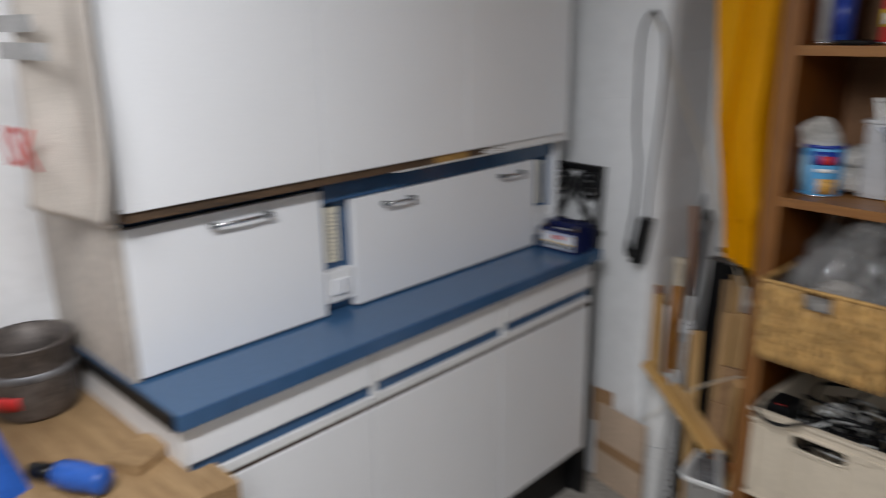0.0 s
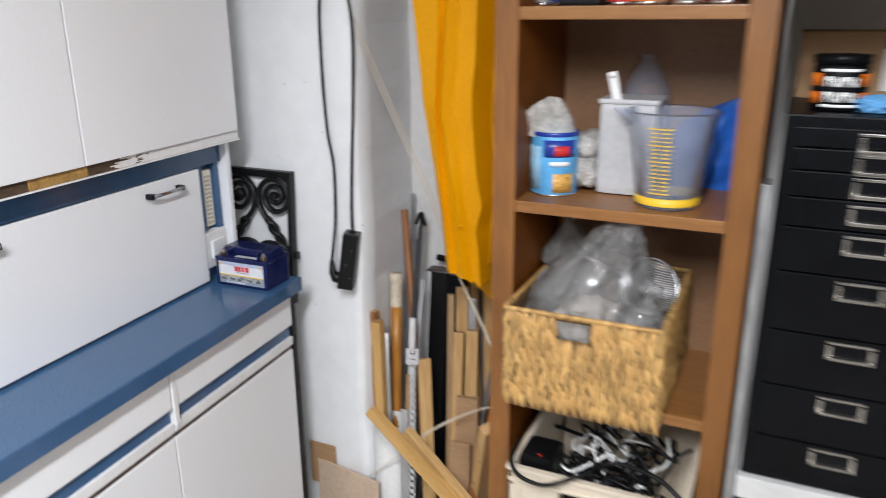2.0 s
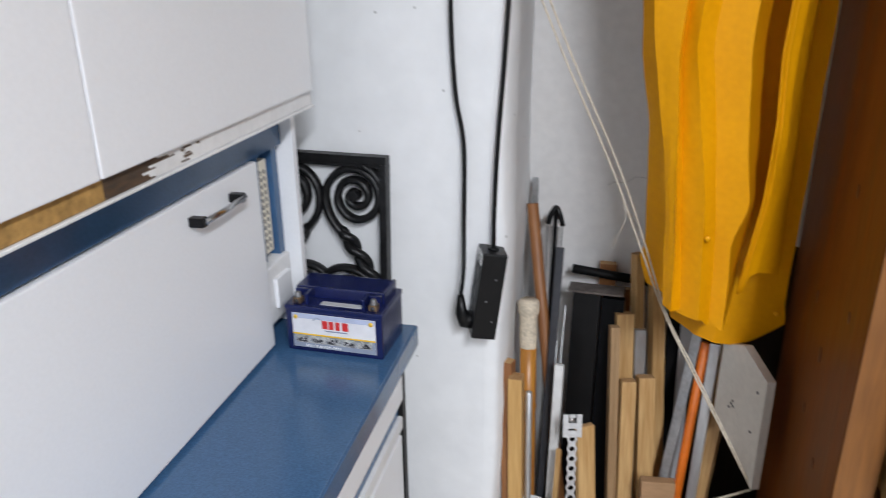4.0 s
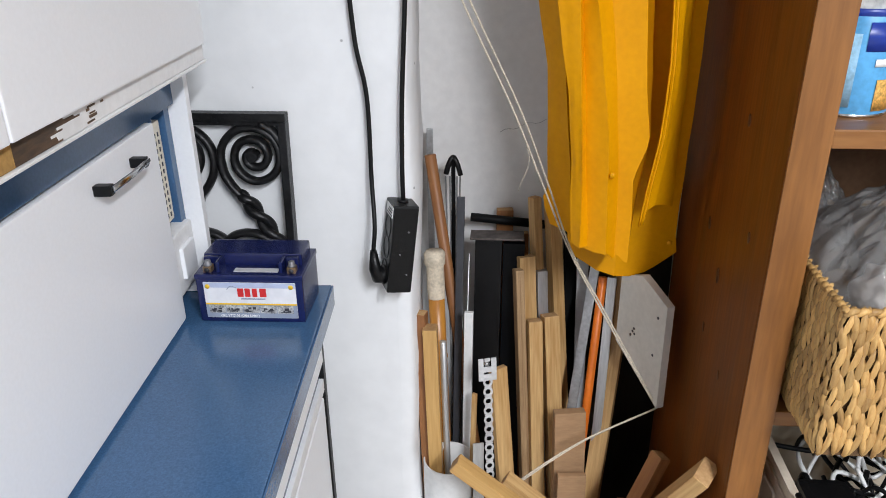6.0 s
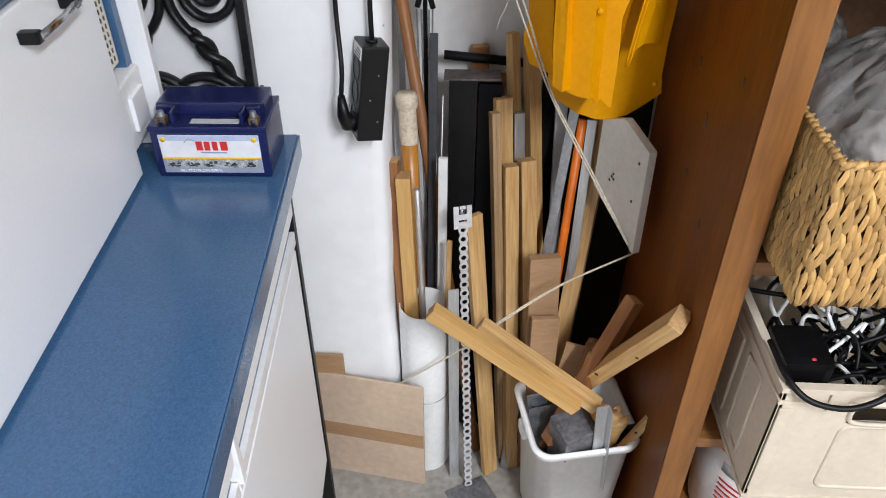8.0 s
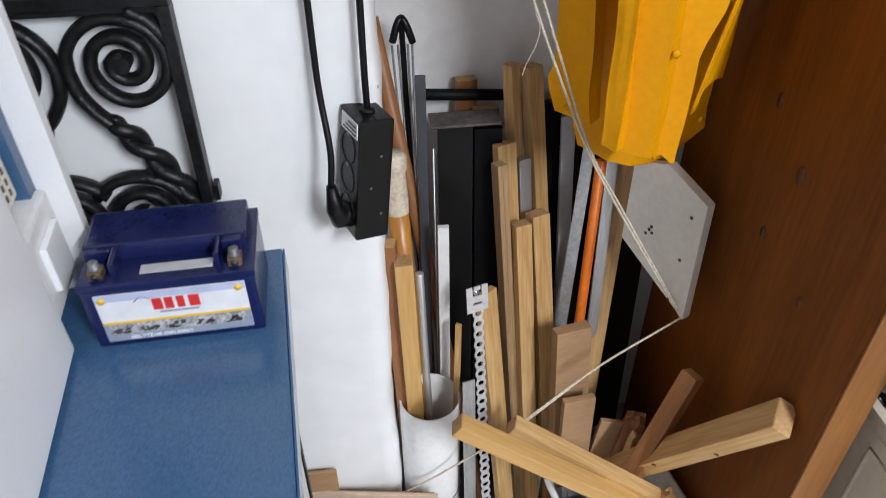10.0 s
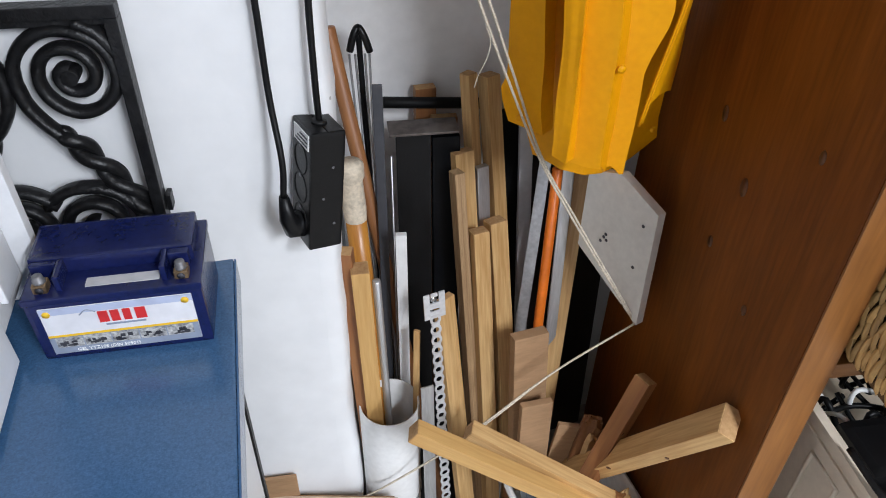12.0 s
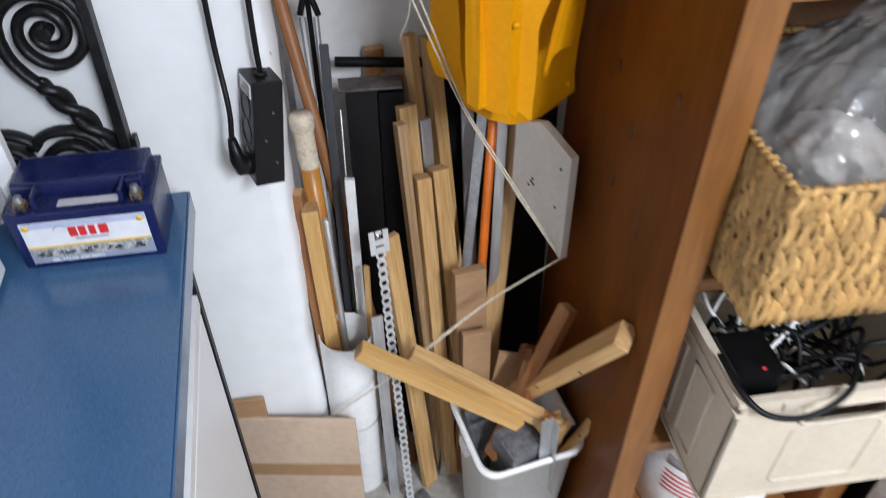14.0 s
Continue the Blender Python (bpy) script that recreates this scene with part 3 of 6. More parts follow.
# ---------------------------------------------------------------- wrought iron panel
def iron_panel():
    y = 2.405
    tilt = Matrix(((1, 0, 0, 0), (0, 1, 0.06, -0.06 * 1.177), (0, 0, 1, 0), (0, 0, 0, 1)))
    p = thing("wrought_iron_panel", (-1.248, y, 0.84), "black wrought iron panel with scrolls leaning on the wall", "iron panel")

    def ipart(name, bm, deep=1.0):
        bm.transform(tilt @ Matrix(((1, 0, 0, 0), (0, deep, 0, y * (1 - deep)), (0, 0, 1, 0), (0, 0, 0, 1))))
        return part(name, bm, M_IRON, p)

    x1, z0, z1 = -1.137, 0.84, 1.177
    xm = -1.248
    x0 = 2 * xm - x1
    for za, zb in ((z1 - 0.012, z1), (z0, z0 + 0.012)):
        ipart("frame_bar", box(x0, x1, y - 0.009, y + 0.009, za, zb, 0.0015))
    for x in (x0, x1 - 0.012):
        ipart("frame_bar", box(x, x + 0.012, y - 0.0095, y + 0.0095, z0 + 0.012, z1 - 0.012, 0.0015))
    ipart("inner_bar", box(x0 + 0.012, x1 - 0.012, y - 0.004, y + 0.006, z1 - 0.019, z1 - 0.0125, 0.001))
    ipart("fixing_tab", box(x1 + 0.0005, x1 + 0.006, y - 0.001, y + 0.014, 0.955, 0.973, 0.001))
    R = 0.0063
    RAD = [(180, 0.052), (135, 0.046), (90, 0.042), (45, 0.041), (0, 0.0395), (-90, 0.039), (-180, 0.03), (-270, 0.025), (-360, 0.0215), (-450, 0.017), (-540, 0.0115), (-620, 0.005)]

    def spiral(cx, cz, up, a0, grow=1.0):
        """A scroll winding inwards; up = -1 turns it over."""
        out = []
        n = 90
        for i in range(n + 1):
            a = a0 + (-620 - a0) * i / n
            r = grow * float(np.interp(-a, [-q[0] for q in RAD], [q[1] for q in RAD]))
            out.append((cx + r * math.cos(RD(a)), cz + up * r * math.sin(RD(a))))
        return out

    for sx in (1, -1):
        def pt(x, z, dy=0.0):
            return (xm + sx * (x - xm), y + dy, z)
        lead = smooth([(-1.21, 1.044, 0), (-1.226, 1.06, 0), (-1.239, 1.082, 0), (-1.243, 1.105, 0)], 5)
        up = [pt(a[0], a[1]) for a in lead] + [pt(*q) for q in spiral(-1.191, 1.112, 1, 172)]
        ipart("scroll", sweep(up, R, 8), 1.5)
        ipart("scroll_eye", sweep([pt(-1.191, 1.112, -0.012), pt(-1.191, 1.112, 0.009)], 0.0075, 12))
        ipart("corner_strut", sweep(smooth([pt(-1.178, 1.161), pt(-1.16, 1.15), pt(-1.147, 1.13)], 5), R, 8), 1.5)
        bm = bmesh.new()
        n = 44
        for ph in (0, math.pi):
            pts = []
            for i in range(n + 1):
                t = i / n
                a = ph + 0.6 + t * 3.4 * math.pi
                env = min(1.0, 7 * t + 0.2, 7 * (1 - t) + 0.2)
                o = 0.0062 * math.cos(a) * env
                pts.append(pt(-1.219 + 0.067 * t + o * 0.8, 1.055 - 0.101 * t + 0.006 * math.sin(math.pi * t) + o * 0.6, 0.0062 * env * math.sin(a)))
            add_sweep(bm, pts, [0.0072 * min(1.0, 0.7 + 4 * i / n, 0.7 + 4 * (1 - i / n)) for i in range(n + 1)], 8)
        ipart("twisted_bar", bm)
        ipart("scroll", sweep([pt(*q) for q in spiral(-1.207, 0.943, 1, 150, 1.12)], R, 8), 1.5)
        ipart("scroll_end", sweep(smooth([pt(-1.153, 0.955), pt(-1.149, 0.93), pt(-1.152, 0.9), pt(-1.165, 0.87), pt(-1.18, 0.853)], 5), R, 8), 1.5)


iron_panel()


# ---------------------------------------------------------------- battery
def battery():
    at = pose(-1.146, 2.241, CT, 0, 0, 2.0)
    b = thing("motorcycle_battery", at, "navy blue battery with a silver label on the worktop", "battery")
    def L(bm):
        bm.transform(at)
        return bm
    w, d = 0.0705, 0.044
    part("case", L(box(-w, w, -d, d, 0, 0.064, 0.004)), M_NAVY, b)
    bm = bmesh.new()
    add_box(bm, -w - 0.0008, w + 0.0008, -d - 0.0006, d + 0.0006, 0.062, 0.069, 0.002)
    add_box(bm, -w + 0.003, w - 0.006, -d + 0.032, d - 0.006, 0.068, 0.0845, 0.003)
    part("lid", L(bm), M_NAVY, b)
    for x in (-0.044, 0.039):
        bm = box(x, x + 0.005, -d + 0.008, -d + 0.034, 0.068, 0.0835, 0.002)
        part("ridge", L(bm), M_NAVY, b)
    part("ridge", L(box(0.0445, w - 0.009, -d + 0.024, -d + 0.033, 0.068, 0.0832, 0.002)), M_NAVY, b)
    part("ridge", L(box(-w + 0.005, -0.0445, -d + 0.026, -d + 0.033, 0.068, 0.0832, 0.002)), M_NAVY, b)
    part("worn_sticker", L(box(-0.022, 0.037, -d + 0.01, -d + 0.021, 0.0688, 0.0698, 0.0003)), M_GREYPL, b, "worn grey sticker")
    for sx in (-1, 1):
        t = part("terminal", L(box(sx * 0.0555 - 0.0058, sx * 0.0555 + 0.0058, -d + 0.007, -d + 0.019, 0.0685, 0.077, 0.0015)), M_BRASS, b, "corroded terminal")
        part("nut_hole", L(lathe([(0, 0), (0.0028, 0), (0.0034, 0.0005), (0, 0.0006)], 12, m=pose(sx * 0.0555, -d + 0.007, 0.0725, 90, 0, 0))), M_DARKPRINT, t)
        part("bolt", L(lathe([(0, 0.076), (0.0052, 0.076), (0.0052, 0.079), (0.0045, 0.0795), (0.0042, 0.0835), (0.003, 0.0845), (0, 0.084)], 10, (sx * 0.0555, -d + 0.013, 0))), M_DULLSTEEL, t, "dull steel bolt")
    y = -d
    lab = part("label", L(box(-0.0605, 0.061, y - 0.0008, y + 0.001, 0.007, 0.0588, 0.0006)), M_LABELW, b, "silver printed label")
    part("blue_band", L(box(-0.0603, 0.0608, y - 0.0012, y - 0.0007, 0.0515, 0.0585, 0)), M_LABELB, lab)
    part("yellow_band", L(box(-0.0603, 0.0608, y - 0.0014, y - 0.0007, 0.0265, 0.0285, 0)), M_YELLOWBAR, lab)
    part("grey_band", L(box(-0.0603, 0.0608, y - 0.0014, y - 0.0007, 0.0073, 0.0262, 0)), M_LABELG, lab)
    rnd = random.Random(4)
    for k in range(5):
        x0 = -0.056 + k * 0.0226
        pic = part("picture", L(box(x0, x0 + 0.0215, y - 0.0018, y - 0.0013, 0.0145, 0.026, 0)), M_PHOTO, lab, "small vehicle picture")
        bm = bmesh.new()
        for q in range(9):
            px, pz = x0 + rnd.uniform(0.002, 0.014), 0.0155 + rnd.uniform(0, 0.005)
            add_box(bm, px, px + rnd.uniform(0.0015, 0.005), y - 0.0022, y - 0.0017, pz, pz + rnd.uniform(0.001, 0.0035))
        tagged(part("vehicle_shape", L(bm), M_DARKPRINT, pic), kind="stuff")
    for k, ww in enumerate((0.0078, 0.0068, 0.0062, 0.0085)):
        x0 = -0.016 + k * 0.0098
        bm = bmesh.new()
        add_box(bm, x0, x0 + ww, y - 0.0016, y - 0.0007, 0.0385, 0.0505)
        part("red_mark", L(bm), M_RED, lab)
    part("grey_bar", L(box(-0.012, 0.02, y - 0.0014, y - 0.0007, 0.0345, 0.0362, 0)), M_LABELG, lab)
    part("swoosh", L(sweep(smooth([(-0.03, y - 0.001, 0.049), (-0.024, y - 0.001, 0.054), (-0.017, y - 0.001, 0.051)], 4), 0.0007, 5)), M_LABELG, lab)
    for sx in (-0.055, 0.055):
        part("yellow_dot", L(lathe([(0, 0), (0.0032, 0), (0.0032, 0.0007), (0, 0.0007)], 14, m=pose(sx, y - 0.0011, 0.053, 90, 0, 0))), M_YELLOWBAR, lab)
    lettering("lettering", "GEL YTZ10S (DIN 50901)", 0.0048, M_WHITEPRINT, at @ facing(-0.016, y - 0.0015, 0.0103), lab)


battery()


# ---------------------------------------------------------------- power strip
def power_strip():
    at = pose(-0.984, 2.386, 0.908, -3, 8, 21)
    p = thing("power_strip", at, "black three-way power strip hanging by its cable", "power strip")
    def L(bm):
        bm.transform(at)
        return bm
    part("body", L(box(-0.019, 0.019, -0.026, 0.026, 0, 0.138, 0.003)), M_BLKPLASTIC, p)
    part("seam", L(box(-0.0005, 0.0005, -0.0255, 0.0255, 0.1375, 0.1386, 0)), M_BLKPLASTIC2, p)
    for z in (0.028, 0.066, 0.1):
        s = part("socket", L(lathe([(0.0, -0.012), (0.0145, -0.012), (0.0155, 0.0), (0.017, 0.0009), (0.018, 0.0), (0.018, -0.002)], 26, m=pose(-0.0192, 0.001, z, 0, -90, 0))), M_BLACKGAP, p)
        part("contact", L(box(-0.0206, -0.0196, -0.002, 0.002, z + 0.0135, z + 0.0165, 0)), M_DULLSTEEL, s)
    st = part("sticker", L(box(-0.0199, -0.0188, -0.021, 0.019, 0.117, 0.134, 0)), M_WHITEPRINT, p, "small white rating sticker")
    for k in range(3):
        part("print_bar", L(box(-0.0203, -0.0198, -0.018, 0.014 - 0.006 * k, 0.1195 + 0.0045 * k, 0.1212 + 0.0045 * k, 0)), M_DARKPRINT, st)
    for sx, zz in ((0.006, 0.098), (-0.004, 0.062), (0.009, 0.03)):
        part("screw", L(lathe([(0, 0), (0.0016, 0), (0.0014, 0.0006), (0, 0.0006)], 8, m=pose(sx, -0.026, zz, 90, 0, 0))), M_DULLSTEEL, p)
    part("grommet", L(lathe([(0, 0.138), (0.0085, 0.138), (0.0075, 0.1415), (0, 0.1415)], 14, (0.0, 0.0, 0))), M_BLACKGAP, p)
    top = at @ Vector((0, 0, 0.14))
    plug = at @ Vector((-0.033, -0.006, 0.045))
    pl = part("plug", L(add_sweep(bmesh.new(), [(-0.02, -0.002, 0.022), (-0.029, -0.004, 0.022), (-0.036, -0.006, 0.033), (-0.041, -0.007, 0.062)], [0.0155, 0.014, 0.0095, 0.0052], 12)), M_BLKPLASTIC, p)
    end = at @ Vector((-0.041, -0.007, 0.062))
    hook = Vector((-0.995, 2.408, 1.63))
    up = [top, top + Vector((0.0, 0, 0.05)), Vector((-0.966, 2.405, 1.2)), Vector((-0.957, 2.408, 1.35)), Vector((-0.951, 2.408, 1.5)), Vector((-0.958, 2.406, 1.58)), Vector((-0.978, 2.404, 1.618)), hook + Vector((0, -0.004, 0.008))]
    down = [hook + Vector((0, -0.004, 0.008)), Vector((-1.02, 2.404, 1.61)), Vector((-1.034, 2.406, 1.55)), Vector((-1.036, 2.408, 1.4)), Vector((-1.03, 2.408, 1.28)), Vector((-1.017, 2.407, 1.2)), Vector((-1.015, 2.4, 1.08)), end + Vector((0.003, 0.006, 0.04)), end]
    part("cable", sweep(smooth(up + down[1:], 8), 0.0035, 8), M_CABLE, p, "looped black cable")


power_strip()
hk = thing("wall_hook", (-0.995, PY, 1.62), "small steel hook in the white wall", "hook")
part("peg", sweep(smooth([(-0.995, PY + 0.01, 1.633), (-0.995, PY - 0.012, 1.63), (-0.995, PY - 0.02, 1.634), (-0.995, PY - 0.022, 1.645)], 5), 0.0025, 8), M_STEEL, hk)


# ---------------------------------------------------------------- brown shelf
SL, SR, SF, SB = -0.515, -0.078, 2.153, 2.462
SHELVES = [0.2, 0.53, 0.868, 1.228, 1.556, 1.9]


def brown_shelf():
    s = thing("bookcase", ((SL + SR) / 2, (SF + SB) / 2, FLOOR), "brown stained pine shelf crammed with workshop things", "shelf")
    for x0, x1 in ((SL, SL + 0.042), (SR - 0.042, SR)):
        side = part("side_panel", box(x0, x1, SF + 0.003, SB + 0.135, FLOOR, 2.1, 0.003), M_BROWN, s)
        # Thin facing whose lighter stain stands for light on the front edge.
        part("front_lip", box(x0 + 0.0005, x1 - 0.0005, SF, SF + 0.0028, FLOOR, 2.1, 0.001), M_LIP, side, "front edge coloured lighter as lit")
        if x0 == SL:
            for y, z, r in ((2.232, 1.07, 0.0045), (2.33, 0.97, 0.007), (2.405, 1.02, 0.006), (2.26, 0.85, 0.0045), (2.36, 0.87, 0.005), (2.3, 1.2, 0.005)):
                part("knot", lathe([(0, 0), (r, 0), (r, 0.0006), (0, 0.0008)], 14, m=pose(x0, y, z, 0, -90, 0) @ Matrix.Diagonal((1.7, 1.0, 1.0, 1.0))), M_KNOT, side)
    for z in SHELVES:
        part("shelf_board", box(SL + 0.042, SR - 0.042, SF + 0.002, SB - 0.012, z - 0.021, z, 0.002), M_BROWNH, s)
    part("back_panel", box(SL + 0.042, SR - 0.042, SB - 0.011, SB - 0.003, FLOOR + 0.03, 2.1, 0), M_BACKPANEL, s, "thin brown hardboard back")
    return s


brown_shelf()


# ---------------------------------------------------------------- wicker basket
def wicker_basket():
    x0, x1, y0, y1, z0, z1 = -0.458, -0.188, 2.072, 2.40, 0.869, 1.058
    b = thing("wicker_basket", ((x0 + x1) / 2, (y0 + y1) / 2, z0), "straw-coloured woven basket on the brown shelf", "basket")
    rnd = random.Random(4)
    flare = 0.008
    t = 0.008
    # Core walls coloured dark to stand for the shade between the strands.
    part("base", box(x0 + t, x1 - t, y0 + t, y1 - t, z0, z0 + 0.008, 0), M_WICKERIN, b, "inner weave coloured dark as shade")
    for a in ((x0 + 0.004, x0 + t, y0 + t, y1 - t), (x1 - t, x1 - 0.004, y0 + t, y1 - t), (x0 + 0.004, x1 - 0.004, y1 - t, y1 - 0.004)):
        part("inner_wall", box(*a, z0, z1 - 0.004, 0), M_WICKERIN, b, "inner weave coloured dark as shade")
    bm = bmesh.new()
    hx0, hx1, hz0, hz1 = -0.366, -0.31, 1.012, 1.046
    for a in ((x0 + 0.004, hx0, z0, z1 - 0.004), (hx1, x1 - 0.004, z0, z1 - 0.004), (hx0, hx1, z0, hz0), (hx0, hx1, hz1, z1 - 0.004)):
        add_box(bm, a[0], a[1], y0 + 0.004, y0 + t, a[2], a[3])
    part("inner_front", bm, M_WICKERIN, b, "inner weave coloured dark as shade")

    def strand(bm, c, u, n, length, wid, twist):
        """One leaf-shaped strand, proud of the wall, upright with a slant; its tips tuck under the next ones."""
        up = Vector((0, 0, 1))
        ax = (up * math.cos(twist) + u * math.sin(twist)).normalized()
        ac = ax.cross(n).normalized()
        lift = rnd.uniform(0.0, 0.0016)
        ring = []
        for s, w, h in ((-1, 0.2, -0.0035), (-0.7, 0.75, 0.0008), (-0.2, 1.0, 0.0042), (0.3, 0.95, 0.0045), (0.75, 0.6, 0.0015), (1, 0.12, -0.0035)):
            ring.append([bm.verts.new(c + ax * (s * length / 2) + ac * (q * w * wid / 2) + n * (h + lift - 0.0032 * abs(q) ** 2)) for q in (-1, -0.45, 0.3, 1)])
        for p, q in zip(ring, ring[1:]):
            for k in range(3):
                bm.faces.new((p[k], p[k + 1], q[k + 1], q[k])).smooth = True

    sides = (("weave_front", Vector((x0, y0, 0)), Vector((1, 0, 0)), x1 - x0, Vector((0, -1, 0))),
             ("weave_side", Vector((x0, y1, 0)), Vector((0, -1, 0)), y1 - y0, Vector((-1, 0, 0))),
             ("weave_side", Vector((x1, y0, 0)), Vector((0, 1, 0)), y1 - y0, Vector((1, 0, 0))))
    for name, o, u, length, n in sides:
        bm = bmesh.new()
        cols = round(length / 0.0078)
        for k in range(cols):
            for r in range(9):
                size = rnd.uniform(0.038, 0.05)
                z = z0 + 0.012 + r * 0.0235 + (0.0118 if k % 2 else 0) + rnd.uniform(-0.003, 0.003)
                z = max(z0 + size / 2 - 0.002, min(z, z1 - size / 2 + 0.004)) if r in (0, 7) else z
                if z > z1 - size / 2 + 0.005:
                    continue
                c = o + u * ((k + 0.5) * length / cols + rnd.uniform(-0.001, 0.001)) + Vector((0, 0, z)) + n * rnd.uniform(-0.001, 0.001)
                if name == "weave_front" and hx0 - 0.003 < c.x < hx1 + 0.003 and z + size / 2 > hz0 + 0.004:
                    if z > hz0:
                        continue
                    c.z = hz0 - size / 2 + 0.002
                strand(bm, c, u, n, size, rnd.uniform(0.0068, 0.0095), rnd.uniform(-0.14, 0.14) + (0.13 if (k + r) % 2 else -0.13))
        tagged(part(name, bm, M_WICKER, b, "twisted straw strands"), kind="stuff")
    bm = bmesh.new()
    loop = [(x0, y0), (x1, y0), (x1, y1), (x0, y1)]
    for zz in (z1 - 0.002,):
        for i in range(4):
            a, c = Vector((*loop[i], zz)), Vector((*loop[(i + 1) % 4], zz))
            m = round((c - a).length / 0.011)
            for k in range(m):
                p = a + (c - a) * (k + 0.5) / m
                d = (c - a).normalized()
                add_sweep(bm, [p - d * 0.007 + Vector((0, 0, -0.004)), p + Vector((0, 0, 0.002)), p + d * 0.007 + Vector((0, 0, 0.0025))], [0.0028, 0.0046, 0.0028], 6)
    tagged(part("rim", bm, M_WICKER, b, "twisted straw rim"), kind="stuff")


wicker_basket()


def crumpled(name, c, size, seed, material, label, cat, at_z, flatten=0.0, rough=0.35, lobes=3.0):
    """A crumpled bag: a closed skin with folds and a gathered top."""
    bm = bmesh.new()
    bmesh.ops.create_icosphere(bm, subdivisions=5, radius=1.0)
    off = Vector((seed * 3.1, seed * 1.7, seed * 0.9))
    for v in bm.verts:
        d = v.co.normalized()
        k = 1 + rough * noise.noise(d * lobes + off) + 0.4 * rough * abs(noise.noise(d * lobes * 2.6 + off)) * 2 + 0.12 * rough * noise.noise(d * 14 + off)
        p = Vector((d.x * size[0] * k, d.y * size[1] * k, d.z * size[2] * k))
        v.co = Vector(c) + p
        v.co.z = max(v.co.z, at_z)
    for f in bm.faces:
        f.smooth = True
    return solid(name, bm, material, (c[0], c[1], at_z), label, cat)


# contents of the basket
def gathered_bag(c, rx, ry, z0, peak, seed, material, label, folds=15, at=None):
    """A film bag heaped over its content and gathered towards a peak."""
    rnd = random.Random(seed)
    ph = [rnd.uniform(0, 6.3) for k in range(6)]
    peak = Vector(peak)
    def fn(u, v):
        a = 2 * math.pi * u
        ridge = 0.13 * abs(math.sin(folds * a / 2 + ph[0] + 2.5 * v)) + 0.08 * math.sin(3 * a + ph[1]) + 0.03 * abs(math.sin(17 * a / 2 + ph[2] - 4 * v))
        k = (1 - v) ** 0.75 * (1 + 0.35 * math.sin(math.pi * v)) * (1 + ridge) + 0.04
        base = Vector((c[0] + rx * k * math.cos(a), c[1] + ry * k * math.sin(a), z0))
        lift = v ** 1.15
        p = base + Vector((peak.x - c[0], peak.y - c[1], 0)) * v ** 1.4
        p.z = z0 + (peak.z - z0) * lift + 0.012 * noise.noise(Vector((6 * math.cos(a), 6 * math.sin(a), 5 * v + seed))) * (1 - abs(2 * v - 1))
        ridge = 1 - 2 * abs(noise.noise(p * 17 + Vector((seed, 0, 0))))
        streak = 1 - 2.2 * abs(noise.noise(Vector((p.x * 36 - p.z * 26, p.y * 36, p.z * 8 + p.x * 9 + seed))))
        q = p + 0.0012 * noise.noise_vector(p * 40) + (p - Vector((c[0], c[1], z0))).normalized() * (0.004 * ridge + 0.0065 * streak + 0.018 * abs(noise.noise(p * 9 + Vector((0, seed, 0)))))
        if q.z < 1.066:
            q.x, q.y = min(max(q.x, -0.446), -0.2), min(max(q.y, 2.086), 2.385)
        return q

    def tuft(u, v):
        a = 2 * math.pi * u
        k = 0.005 + 0.013 * v * (1 + 0.35 * math.sin(5 * a + ph[3]) + 0.2 * math.sin(9 * a + ph[4]))
        return peak + Vector((k * math.cos(a), k * math.sin(a), -0.012 + 0.03 * v + 0.005 * v * math.sin(3 * a + ph[5])))
    bag = thing("plastic_bag", at or (c[0], c[1], z0), label, "plastic bag", "bags in the basket")
    film = part("film", sheet(fn, 260, 90, 0.0, 0.55), material, bag)
    part("gathered_top", sheet(tuft, 60, 10), material, film, "frilled gathered top")
    return bag


gathered_bag((-0.36, 2.205), 0.092, 0.1, 0.99, (-0.275, 2.2, 1.208), 2, M_BAG, "crumpled clear plastic bag rising from the basket", 7)
gathered_bag((-0.41, 2.33), 0.05, 0.05, 1.0, (-0.42, 2.33, 1.15), 5, M_BAG, "small clear plastic bag at the back of the basket", 9)
gathered_bag((-0.245, 2.16), 0.045, 0.05, 0.97, (-0.225, 2.15, 1.085), 8, M_BAG, "clear plastic bag spilling over the basket", 9)
crumpled("paper_parcel", (-0.335, 2.18, 1.01), (0.06, 0.07, 0.04), 7.0, M_CLOTH, "beige wrapped parcel inside the clear bag", "parcel", 0.88, rough=0.15)


def sieve():
    at = pose(-0.235, 2.2, 1.085, 62, 20, 25)
    s = thing("metal_sieve", at, "round steel mesh sieve standing in the basket", "sieve")
    ring = [(0.052 * math.cos(a), 0.052 * math.sin(a), 0) for a in [2 * math.pi * k / 40 for k in range(40)]]
    bm = add_sweep(bmesh.new(), ring, 0.0032, 6, closed=True)
    bm.transform(at)
    part("rim", bm, M_CHROME, s)
    bm = bmesh.new()
    for k in range(-12, 13):
        q = k / 13 * 0.05
        h = math.sqrt(0.05 ** 2 - q * q)
        for flip in (0, 1):
            pts = []
            for i in range(9):
                w = -h + 2 * h * i / 8
                z = -0.03 * (1 - (q * q + w * w) / 0.05 ** 2)
                pts.append((q, w, z) if flip else (w, q, z))
            add_sweep(bm, pts, 0.0007, 3)
    bm.transform(at)
    tagged(part("mesh", bm, M_STEEL, s, "fine steel wire mesh"), kind="stuff")
    bm = add_sweep(bmesh.new(), [(-0.052, 0.005, 0), (-0.1, 0.01, 0.004), (-0.13, 0.01, 0.01)], 0.003, 6)
    bm.transform(at)
    part("handle", bm, M_CHROME, s)


sieve()


